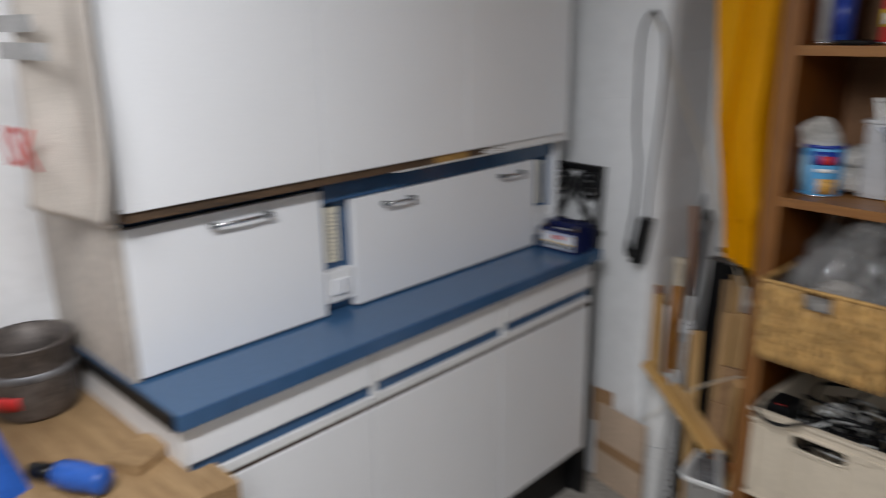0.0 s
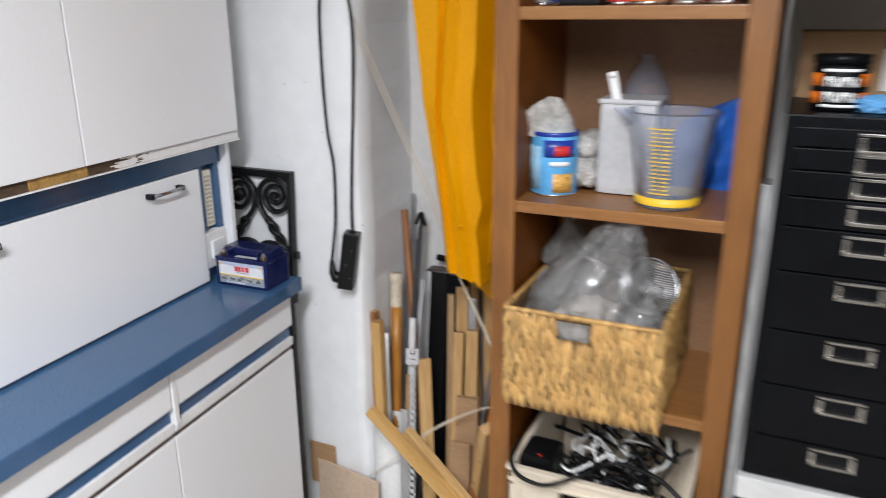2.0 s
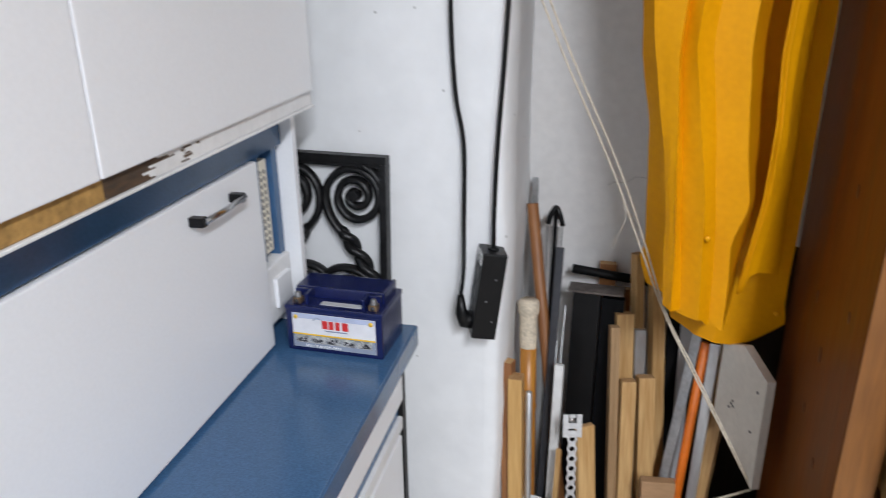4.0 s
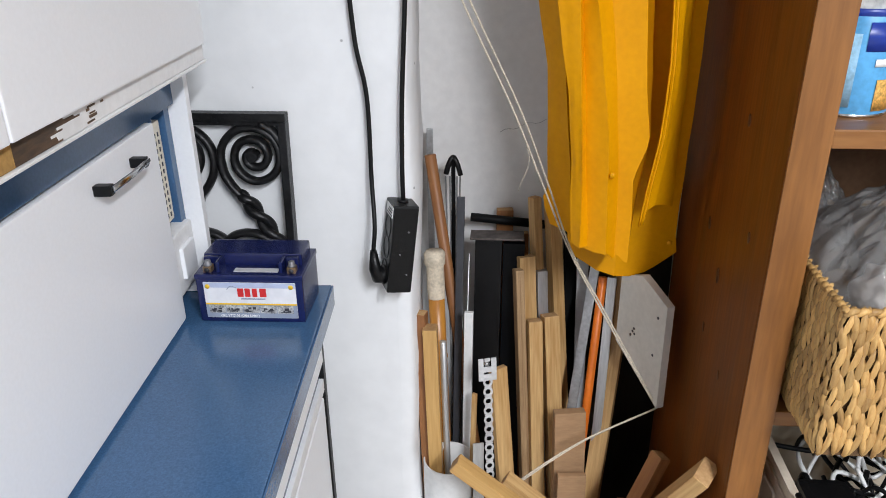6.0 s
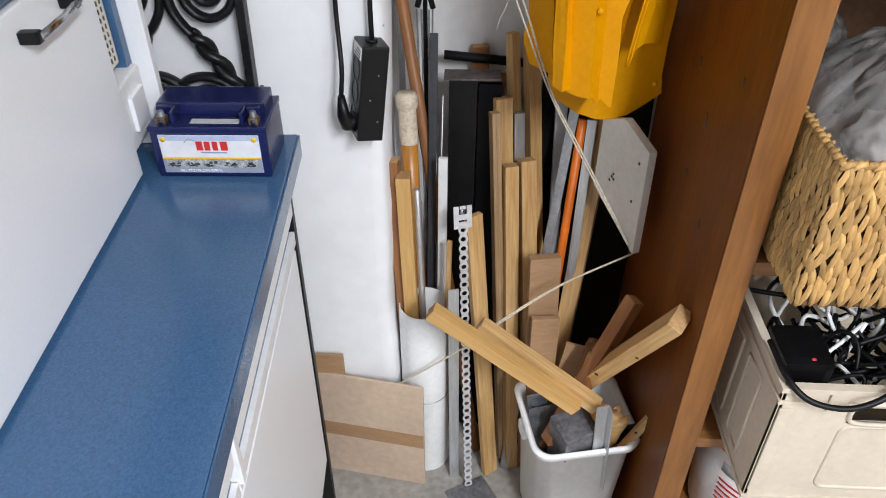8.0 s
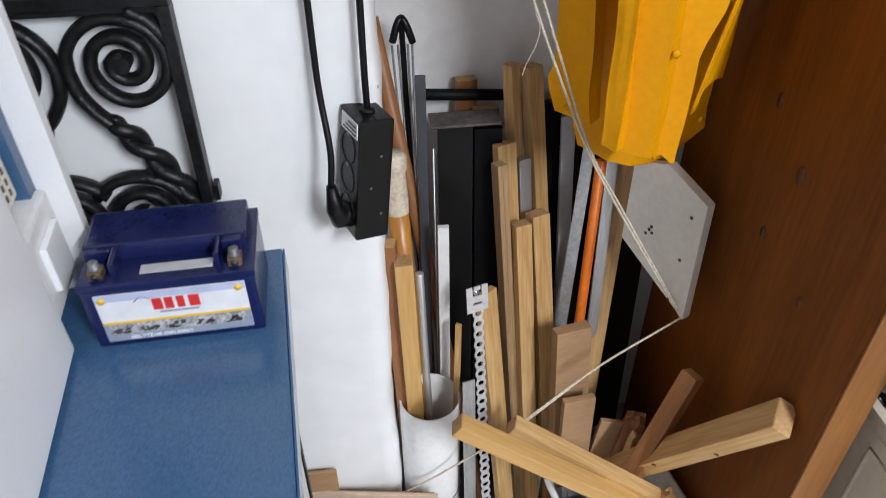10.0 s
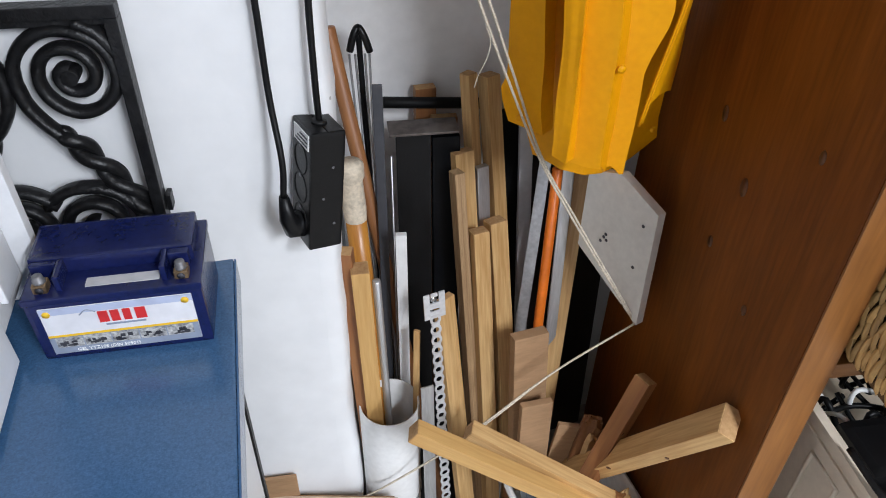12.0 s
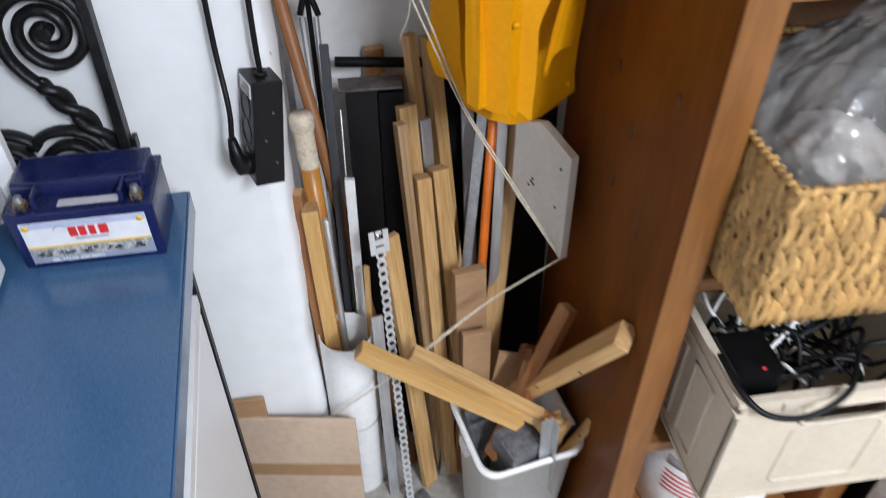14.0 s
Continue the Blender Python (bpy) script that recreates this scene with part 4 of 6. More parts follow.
# ---------------------------------------------------------------- beige crate with cables
def pierced(xs, zs, y, t):
    """An upright plate, t thick, with one opening in the middle of a 3 x 3 grid."""
    bm = bmesh.new()
    g = [[[bm.verts.new((x, yy, z)) for z in zs] for x in xs] for yy in (y, y + t)]
    for i in range(3):
        for j in range(3):
            if (i, j) == (1, 1):
                for p, q in (((1, 1), (2, 1)), ((2, 1), (2, 2)), ((2, 2), (1, 2)), ((1, 2), (1, 1))):
                    bm.faces.new((g[0][p[0]][p[1]], g[0][q[0]][q[1]], g[1][q[0]][q[1]], g[1][p[0]][p[1]]))
                continue
            for side in g:
                bm.faces.new((side[i][j], side[i + 1][j], side[i + 1][j + 1], side[i][j + 1]))
    for i in range(3):
        for j in (0, 3):
            bm.faces.new((g[0][i][j], g[0][i + 1][j], g[1][i + 1][j], g[1][i][j]))
            bm.faces.new((g[0][j][i], g[0][j][i + 1], g[1][j][i + 1], g[1][j][i]))
    return bm


def crate():
    x0, x1, y0, y1, z0, z1 = -0.442, -0.122, 2.05, 2.43, 0.531, 0.757
    c = thing("plastic_crate", ((x0 + x1) / 2, (y0 + y1) / 2, z0), "beige stacking crate full of tangled cables", "crate")
    t = 0.006
    part("base", box(x0 + 0.01, x1 - 0.01, y0 + 0.01, y1 - 0.01, z0, z0 + 0.006, 0.001), M_BEIGE, c)
    for a in ((x0 + 0.006, x0 + 0.006 + t, y0 + 0.006, y1 - 0.006), (x1 - 0.006 - t, x1 - 0.006, y0 + 0.006, y1 - 0.006), (x0 + 0.006, x1 - 0.006, y1 - 0.006 - t, y1 - 0.006)):
        part("side_wall", box(*a, z0, z1, 0.001), M_BEIGE, c)
    hx0, hx1, hz0, hz1 = -0.345, -0.225, 0.692, 0.73
    part("front_wall", pierced((x0 + 0.006, hx0, hx1, x1 - 0.006), (z0, hz0, hz1, z1), y0 + 0.006, t), M_BEIGE, c)
    for zz0, zz1, g in ((z1 - 0.008, z1, 0.0), (z1 - 0.032, z1 - 0.026, 0.003), (z0, z0 + 0.007, 0.003)):
        bm = bmesh.new()
        for a in ((x0 + g, x1 - g, y0 + g, y0 + 0.007), (x0 + g, x1 - g, y1 - 0.007, y1 - g), (x0 + g, x0 + 0.007, y0 + 0.007, y1 - 0.007), (x1 - 0.007, x1 - g, y0 + 0.007, y1 - 0.007)):
            add_box(bm, *a, zz0, zz1, 0.001)
        part("rim", bm, M_BEIGE, c)
    bm = bmesh.new()
    for xa, xb, za, zb in ((hx0 - 0.002, hx1 + 0.002, z0 + 0.03, hz0 - 0.006),):
        rr = 0.014
        loop = [(cxx + rr * math.cos(RD(q)), y0 + 0.0065, czz + rr * math.sin(RD(q))) for cxx, czz, q0 in ((xb - rr, zb - rr, 0), (xa + rr, zb - rr, 90), (xa + rr, za + rr, 180), (xb - rr, za + rr, 270)) for q in range(q0, q0 + 91, 15)]
        add_sweep(bm, loop, 0.0032, 6, closed=True)
    for xa in (x0 + 0.008, x1 - 0.026):
        add_box(bm, xa, xa + 0.018, y0 + 0.0025, y0 + 0.0062, z0 + 0.02, z1 - 0.04, 0.003)
    for xa in (x0 + 0.075, x1 - 0.075):
        add_box(bm, xa - 0.012, xa + 0.012, y0 + 0.002, y0 + 0.0062, z1 - 0.04, z1 - 0.008, 0.003)
    n = 20
    add_sweep(bm, [((hx0 + hx1) / 2 + (hx1 - hx0) / 2 * math.copysign(abs(math.cos(a)) ** 0.4, math.cos(a)), y0 + 0.005, (hz0 + hz1) / 2 + (hz1 - hz0) / 2 * math.copysign(abs(math.sin(a)) ** 0.5, math.sin(a))) for a in [2 * math.pi * k / n for k in range(n)]], 0.0035, 6, closed=True)
    for k in range(4):
        y = y0 + 0.06 + k * 0.08
        add_sweep(bm, [(x0 + 0.005, y, z0 + 0.03), (x0 + 0.005, y + 0.05, z0 + 0.03), (x0 + 0.005, y + 0.05, z1 - 0.05), (x0 + 0.005, y, z1 - 0.05)], 0.003, 6, closed=True)
    part("ribs", bm, M_BEIGE, c)
    rnd = random.Random(11)
    for i in range(30):
        pts = []
        cx, cy = rnd.uniform(x0 + 0.07, x1 - 0.07), rnd.uniform(y0 + 0.07, y1 - 0.1)
        r = rnd.uniform(0.03, 0.06)
        ph = rnd.uniform(0, 6.3)
        for k in range(7):
            a = ph + k * rnd.uniform(0.7, 1.1)
            pts.append((min(max(cx + r * math.cos(a) * rnd.uniform(0.7, 1.3), x0 + 0.02), x1 - 0.02), min(max(cy + r * math.sin(a) * rnd.uniform(0.7, 1.3), y0 + 0.022), y1 - 0.03), z0 + 0.12 + rnd.uniform(0.0, 0.085) + 0.012 * i / 30))
        white = i % 5 == 4
        solid("cable", sweep(smooth(pts, 6), rnd.uniform(0.0024, 0.004), 6), M_WHITEPRINT if white else M_CABLE, (cx, cy, z0 + 0.1), "coiled white cable in the crate" if white else "coiled black cable in the crate", "cable", "cables in the crate")
    solid("cable", sweep(smooth([(-0.44, 2.12, 0.77), (-0.435, 2.06, 0.765), (-0.41, 2.035, 0.752), (-0.36, 2.03, 0.75), (-0.31, 2.045, 0.772), (-0.26, 2.1, 0.78), (-0.18, 2.08, 0.785), (-0.13, 2.06, 0.765), (-0.1, 2.09, 0.74), (-0.1, 2.13, 0.72)], 8), 0.004, 8), M_CABLE, (-0.36, 2.05, 0.75), "black cable looped over the crate rim", "cable", "cables in the crate")
    g = thing("power_adapter", (-0.4, 2.13, 0.72), "black plug-in adapter lying in the crate", "adapter")
    part("housing", box(-0.43, -0.365, 2.085, 2.16, 0.7, 0.765, 0.012), M_BLKPLASTIC, g)
    part("red_dot", lathe([(0, 0), (0.003, 0), (0.003, 0.0008), (0, 0.001)], 12, m=pose(-0.392, 2.094, 0.764, 40, 0, 0)), M_RED, g)


crate()


# ---------------------------------------------------------------- things on the shelf boards
def can(name, x, y, z, r, h, bands, label, cat, lid=None):
    c = thing(name, (x, y, z), label, cat)
    for nm, z0, z1, mat in bands:
        part(nm, lathe([(r - 0.001, z + z0), (r, z + z0 + 0.0006), (r, z + z1 - 0.0006), (r - 0.001, z + z1)] if nm != "body" else [(0, z), (r - 0.002, z), (r - 0.0005, z + 0.003), (r - 0.0005, z + h - 0.003), (r - 0.002, z + h), (0, z + h)], 32, (x, y, 0)), mat, c)
    return c


nuts = can("snack_tin", -0.43, 2.245, 1.2285, 0.043, 0.112, (("body", 0, 0, M_CANBLUE), ("rim", 0.107, 0.115, M_CANDEEP), ("base_ring", 0, 0.004, M_CHROME)), "light blue snack tin with a torn foil lid", "tin")


def wrap_band(x, y, r, z0, z1, a0, a1, n=14):
    """A thin printed patch round an upright can."""
    bm = bmesh.new()
    g = [[bm.verts.new((x + rr * math.cos(a0 + (a1 - a0) * k / n), y + rr * math.sin(a0 + (a1 - a0) * k / n), z)) for k in range(n + 1)] for rr, z in ((r, z0), (r + 0.0005, z0), (r + 0.0005, z1), (r, z1))]
    for p, q in zip(g, g[1:]):
        for k in range(n):
            bm.faces.new((p[k], p[k + 1], q[k + 1], q[k])).smooth = True
    return bm


def wrap_patch(x, y, r, z0, z1, a0, a1, mat, parent, name, n=14):
    return part(name, wrap_band(x, y, r, z0, z1, a0, a1, n), mat, parent)


wrap_patch(-0.43, 2.245, 0.043, 1.24, 1.318, RD(-170), RD(-108), M_CANPALE, nuts, "ingredient_panel")
wrap_patch(-0.43, 2.245, 0.0432, 1.236, 1.27, RD(-76), RD(-25), M_NUT, nuts, "peanut_picture")
wrap_patch(-0.43, 2.245, 0.0431, 1.3, 1.33, RD(-100), RD(-20), M_CANDEEP, nuts, "blue_banner")
wrap_patch(-0.43, 2.245, 0.0435, 1.302, 1.32, RD(-74), RD(-38), M_RED, nuts, "red_emblem")
wrap_patch(-0.43, 2.245, 0.0434, 1.284, 1.292, RD(-84), RD(-38), M_WHITEPRINT, nuts, "white_script")
def foil_cuff():
    def fn(u, v):
        a = 2 * math.pi * u
        k = 1 + 0.22 * math.sin(2 * a + 0.6) + 0.14 * math.sin(5 * a + 3 * v) * v + 0.1 * abs(noise.noise(Vector((3 * math.cos(a), 3 * math.sin(a), 4 * v))))
        lean = 0.022 * v * v
        return Vector((-0.438 + 0.036 * k * math.cos(a) * (1 - 0.25 * v) - lean * 0.5, 2.248 + 0.036 * k * math.sin(a) * (1 - 0.2 * v) - lean, 1.333 + v * (0.052 + 0.02 * math.sin(a + 2.2)) + 0.004 * noise.noise(Vector((5 * math.cos(a), 5 * math.sin(a), 6 * v)))))
    return solid("foil_bag", sheet(fn, 60, 16, 0.0008, 0.5), M_FOIL, (-0.445, 2.245, 1.322), "crumpled grey foil standing in the snack tin", "foil bag")


foil_cuff()
crumpled("foil_bag", (-0.385, 2.3, 1.262), (0.03, 0.05, 0.03), 3.0, M_FOIL, "crumpled grey plastic packet on the shelf", "plastic packet", 1.2285, rough=0.2, lobes=1.8)
crumpled("foil_bag", (-0.383, 2.31, 1.31), (0.028, 0.045, 0.026), 4.0, M_FOIL, "crumpled grey plastic packet on the shelf", "plastic packet", 1.288, rough=0.2, lobes=1.8)


def canister():
    x0, x1, y0, y1, z = -0.359, -0.252, 2.26, 2.36, 1.2285
    c = thing("storage_box", ((x0 + x1) / 2, (y0 + y1) / 2, z), "tall translucent white plastic box with a scoop", "plastic box")
    bm = bmesh.new()
    add_box(bm, x0 + 0.003, x1 - 0.003, y0 + 0.003, y1 - 0.003, z, z + 0.166, 0.012)
    part("body", bm, M_GREYPL, c)
    part("rim", box(x0 + 0.001, x1 - 0.001, y0 + 0.001, y1 - 0.001, z + 0.163, z + 0.172, 0.004), M_GREYPL, c)
    m = pose(-0.325, 2.265, z + 0.165, 0, -14, 0)
    h = part("scoop", box(-0.008, 0.008, -0.003, 0.003, 0, 0.055, 0.003, m), M_WHITEPRINT, c, "white scoop handle")
    part("hole", lathe([(0, 0), (0.0025, 0), (0.0025, 0.0008), (0, 0.0008)], 10, m=m @ pose(0, -0.0031, 0.046, 90, 0, 0)), M_DARKPRINT, h)


canister()


def clear_bottle():
    x, y, z = -0.303, 2.41, 1.2285
    b = thing("plastic_bottle", (x, y, z), "clear plastic bottle with a tapered neck", "bottle")
    part("body", lathe([(0, z), (0.046, z), (0.048, z + 0.01), (0.048, z + 0.15), (0.044, z + 0.18), (0.02, z + 0.222), (0.014, z + 0.225), (0.014, z + 0.24), (0, z + 0.24)], 28, (x, y, 0)), M_JUG, b)


clear_bottle()


def measuring_jug():
    x, y, z = -0.224, 2.232, 1.2285
    j = thing("measuring_jug", (x, y, z), "clear blue-tinted measuring jug with orange scale", "measuring jug")
    part("body", lathe([(0, z + 0.004), (0.046, z + 0.004), (0.05, z), (0.052, z + 0.004), (0.073, z + 0.156), (0.077, z + 0.159), (0.075, z + 0.162), (0.069, z + 0.156), (0.049, z + 0.008), (0, z + 0.008)], 40, (x, y, 0)), M_JUG, j)
    part("orange_band", lathe([(0.0527, z + 0.006), (0.0545, z + 0.02), (0.0548, z + 0.02), (0.053, z + 0.006)], 40, (x, y, 0)), M_YELLOWBAR, j, "orange printed band")
    for k in range(17):
        zz = z + 0.028 + k * 0.0068
        r = 0.0535 + 0.0205 * (zz - z) / 0.152
        wide = 0.2 if k % 4 == 0 else 0.12
        for off in (-1.78, -1.52):
            wrap_patch(x, y, r, zz, zz + 0.0022, off - wide, off + wide * 0.6, M_YELLOWBAR, j, "scale_mark", 4)


    lip = sheet(lambda u, v: Vector((x - 0.068 - 0.03 * v * (1 - (2 * u - 1) ** 2), y + 0.03 * (2 * u - 1) * (1 - 0.6 * v), z + 0.135 + 0.026 * v)), 12, 6, 0.0015)
    part("spout", lip, M_JUG, j)


measuring_jug()
def blue_bag():
    def fn(u, v):
        x = -0.235 + 0.112 * u
        top = 1.335 + 0.06 * u ** 0.7 + 0.006 * math.sin(9 * u)
        y = 2.372 + 0.018 * abs(math.sin(4.2 * u + 0.8 * v)) + 0.006 * noise.noise(Vector((u * 5, v * 6, 2.0)))
        return Vector((x, y, 1.2285 + (top - 1.2285) * v))
    return solid("plastic_bag", sheet(fn, 40, 30, 0.03, 0.5), M_BLUEP, (-0.18, 2.38, 1.2285), "bright blue folded plastic bag behind the jug", "plastic bag")


blue_bag()


def spray_can(x, y, r, h, mat, label, bands=(), cap=None, cat="spray can"):
    z = SHELVES[4] + 0.0005
    c = thing("spray_can", (x, y, z), label, cat, "cans on the upper shelf")
    part("body", lathe([(0, z), (r - 0.003, z), (r, z + 0.004), (r, z + h - 0.02), (r - 0.004, z + h - 0.008), (r * 0.55, z + h), (0, z + h)], 28, (x, y, 0)), mat, c)
    part("base_ring", lathe([(r, z + 0.0005), (r + 0.001, z + 0.001), (r + 0.001, z + 0.005), (r, z + 0.006)], 28, (x, y, 0)), M_CHROME, c)
    for a, b, m2, s0, s1 in bands:
        wrap_patch(x, y, r, z + a, z + b, RD(s0), RD(s1), m2, c, "print")
    if cap:
        part("cap", lathe([(r - 0.002, z + h - 0.01), (r - 0.003, z + h + 0.035), (0, z + h + 0.037)], 24, (x, y, 0)), cap, c)


spray_can(-0.455, 2.225, 0.013, 0.18, M_SPRAYSILVER, "slim silver spray can")
spray_can(-0.418, 2.222, 0.021, 0.2, M_SPRAYBLUE, "dark blue spray can with white print", ((0.02, 0.1, M_CANDEEP, -120, -60), (0.11, 0.16, M_WHITEPRINT, -110, -70)))
spray_can(-0.325, 2.24, 0.022, 0.16, M_RED, "red and yellow can", ((0.035, 0.07, M_YELLOWBAR, -150, -30), (0.04, 0.062, M_WHITEPRINT, -120, -70)))
spray_can(-0.277, 2.225, 0.032, 0.19, M_ORANGE, "orange can with a white round emblem", ((0.035, 0.062, M_WHITEPRINT, -125, -85), (0.12, 0.15, M_WHITEPRINT, -120, -60)))
spray_can(-0.215, 2.222, 0.026, 0.19, M_SPRAYSILVER, "silver spray can with dark pictograms", ((0.03, 0.045, M_DARKPRINT, -110, -96), (0.03, 0.045, M_DARKPRINT, -86, -72), (0.05, 0.065, M_DARKPRINT, -110, -96), (0.05, 0.065, M_DARKPRINT, -86, -72), (0.018, 0.022, M_DARKPRINT, -130, -50), (0.009, 0.0115, M_DARKPRINT, -120, -60)))
spray_can(-0.158, 2.225, 0.027, 0.19, M_RED, "red spray can with a white label", ((0.012, 0.06, M_WHITEPRINT, -120, -90), (0.016, 0.024, M_DARKPRINT, -116, -94), (0.03, 0.05, M_DARKPRINT, -114, -98)))
solid("black_tray", box(-0.42, -0.35, 2.19, 2.25, SHELVES[4] + 0.0005, SHELVES[4] + 0.01, 0.004), M_BLKPLASTIC2, (-0.385, 2.22, SHELVES[4]), "flat black plastic tray on the shelf", "tray")


def paint_bucket():
    x, y, z = -0.275, 2.28, SHELVES[0] + 0.0005
    b = thing("paint_bucket", (x, y, z), "white paint bucket with an orange lid", "bucket")
    part("body", lathe([(0, z), (0.118, z), (0.121, z + 0.004), (0.136, z + 0.235), (0, z + 0.235)], 48, (x, y, 0)), M_BUCKET, b)
    part("lid", lathe([(0.138, z + 0.23), (0.142, z + 0.232), (0.143, z + 0.252), (0.138, z + 0.256), (0.13, z + 0.25), (0, z + 0.25)], 48, (x, y, 0)), M_ORANGE, b, "orange plastic lid")
    wrap_patch(x, y, 0.1345, z + 0.18, z + 0.203, RD(-150), RD(-30), M_GREYED, b, "grey_band", 24)
    wrap_patch(x, y, 0.1325, z + 0.14, z + 0.165, RD(-75), RD(-48), M_RED, b, "red_mark", 10)
    for k in range(5):
        wrap_patch(x, y, 0.132, z + 0.155 - k * 0.012, z + 0.159 - k * 0.012, RD(-150), RD(-115), M_RED, b, "print_bar", 8)
    txt = "12,5 LITER MEGAPACK"
    for i, ch in enumerate(txt):
        if ch == " ":
            continue
        a = RD(-128 + i * 4.6)
        lettering("letter", ch, 0.015, M_WHITEPRINT, Matrix.Translation((x + 0.1358 * math.cos(a), y + 0.1358 * math.sin(a), z + 0.191)) @ pose(0, 0, 0, 90, 0, math.degrees(a) + 90), b)


paint_bucket()
solid("cardboard_sheet", box(-0.45, -0.13, 2.16, 2.44, FLOOR + 0.0, FLOOR + 0.04, 0.003), M_CARD2, (-0.29, 2.3, FLOOR), "flat pale cardboard under the bucket shelf", "cardboard")


# ---------------------------------------------------------------- filing cabinet
FL, FR, FY, FB = -0.052, 0.2, 2.08, 2.44


def filing_cabinet(z0, z1, pulls, label):
    f = thing("drawer_cabinet", ((FL + FR) / 2, (FY + FB) / 2, z0), label, "filing cabinet", "stacked drawer cabinets")
    part("shell", box(FL, FR, FY + 0.004, FB, z0, z1, 0.003), M_FILE, f)
    for k, zb in enumerate(pulls):
        top = zb + 0.034
        low = pulls[k + 1] + 0.0365 if k + 1 < len(pulls) else z0 + 0.02
        d = part("drawer", box(FL + 0.016, FR - 0.016, FY - 0.004, FY + 0.006, low, top, 0.002), M_FILE, f)
        cx = (FL + FR) / 2
        bm = bmesh.new()
        w = 0.031
        zt = zb + 0.029
        add_box(bm, cx - w, cx + w, FY - 0.009, FY - 0.0042, zb, zb + 0.007, 0.0015)
        add_box(bm, cx - w, cx + w, FY - 0.007, FY - 0.0042, zt - 0.004, zt, 0.001)
        add_box(bm, cx - w, cx - w + 0.0065, FY - 0.007, FY - 0.0042, zb + 0.007, zt - 0.006, 0.0005)
        add_box(bm, cx + w - 0.0065, cx + w, FY - 0.007, FY - 0.0042, zb + 0.007, zt - 0.006, 0.0005)
        add_box(bm, cx - w, cx + w, FY - 0.014, FY - 0.008, zb + 0.004, zb + 0.007, 0.001)
        part("pull", bm, M_NICKEL, d, "chromed label-holder pull")


filing_cabinet(0.832, 1.41, [1.36, 1.331, 1.299, 1.261, 1.217, 1.149, 1.056, 0.966, 0.877], "black steel cabinet of nine drawers with chromed pulls")
filing_cabinet(FLOOR, 0.79, [0.758, 0.733, 0.699, 0.651, 0.602, 0.531, 0.46, 0.37, 0.27], "black steel drawer cabinet under another one")
solid("cabinet_spacer", box(FL - 0.004, FR + 0.004, FY - 0.008, FB, 0.791, 0.831, 0.003), M_GREYSTEEL, (0.07, 2.26, 0.791), "light grey steel frame between two drawer cabinets", "frame")
solid("metal_rail", box(FL - 0.018, FL - 0.008, FY - 0.01, FY + 0.04, FLOOR, 1.31, 0.001), M_STEEL, (FL - 0.015, FY, FLOOR), "upright aluminium rail beside the drawer cabinet", "rail")
cb = thing("cardboard_box", (0.07, 2.4, 1.4105), "plain cardboard box with a green and white label", "cardboard box")
part("body", box(-0.045, 0.115, 2.3, 2.43, 1.4105, 1.515, 0.002), M_CARD, cb)
part("label", box(0.075, 0.103, 2.2985, 2.2998, 1.425, 1.49, 0), M_WHITEPRINT, cb, "white paper label")
part("label_top", box(0.077, 0.105, 2.2985, 2.2998, 1.49, 1.51, 0), M_GREEN, cb, "green label end")


def polish_tin():
    x, y, z = 0.012, 2.16, 1.4105
    c = thing("polish_tin", (x, y, z), "black tin with bold white and orange print", "tin")
    part("body", lathe([(0, z), (0.035, z), (0.037, z + 0.003), (0.037, z + 0.06), (0.035, z + 0.064), (0.0375, z + 0.064), (0.0375, z + 0.075), (0.035, z + 0.077), (0, z + 0.076)], 36, (x, y, 0)), M_FILE, c)
    for za, zb in ((0.01, 0.026), (0.034, 0.052)):
        for a0, a1 in ((-165, -132), (-48, -15)):
            wrap_patch(x, y, 0.037, z + za, z + zb, RD(a0), RD(a1), M_ORANGE, c, "orange_patch", 8)
    for za in (0.0055, 0.0545):
        wrap_patch(x, y, 0.037, z + za, z + za + 0.004, RD(-128), RD(-52), M_WHITEPRINT, c, "white_line", 10)
    for za in (0.013, 0.034):
        for k in range(4):
            a = -122 + k * 17
            wrap_patch(x, y, 0.037, z + za, z + za + 0.014, RD(a), RD(a + 5), M_WHITEPRINT, c, "white_stroke", 3)
            wrap_patch(x, y, 0.037, z + za + (0 if k % 2 else 0.009), z + za + (0.005 if k % 2 else 0.014), RD(a + 5), RD(a + 12.5), M_WHITEPRINT, c, "white_stroke", 3)
            wrap_patch(x, y, 0.0371, z + za + 0.003, z + za + 0.012, RD(a + 9.5), RD(a + 13), M_WHITEPRINT, c, "white_stroke", 3)


polish_tin()
crumpled("rubber_glove", (0.058, 2.14, 1.42), (0.028, 0.022, 0.012), 8.0, M_GLOVE, "light blue rubber glove on the drawer cabinet", "glove", 1.4105)
solid("pocket_knife", box(0.075, 0.13, 2.15, 2.162, 1.4105, 1.417, 0.002), M_BLKPLASTIC, (0.1, 2.156, 1.4105), "slim black marker on the drawer cabinet", "marker")


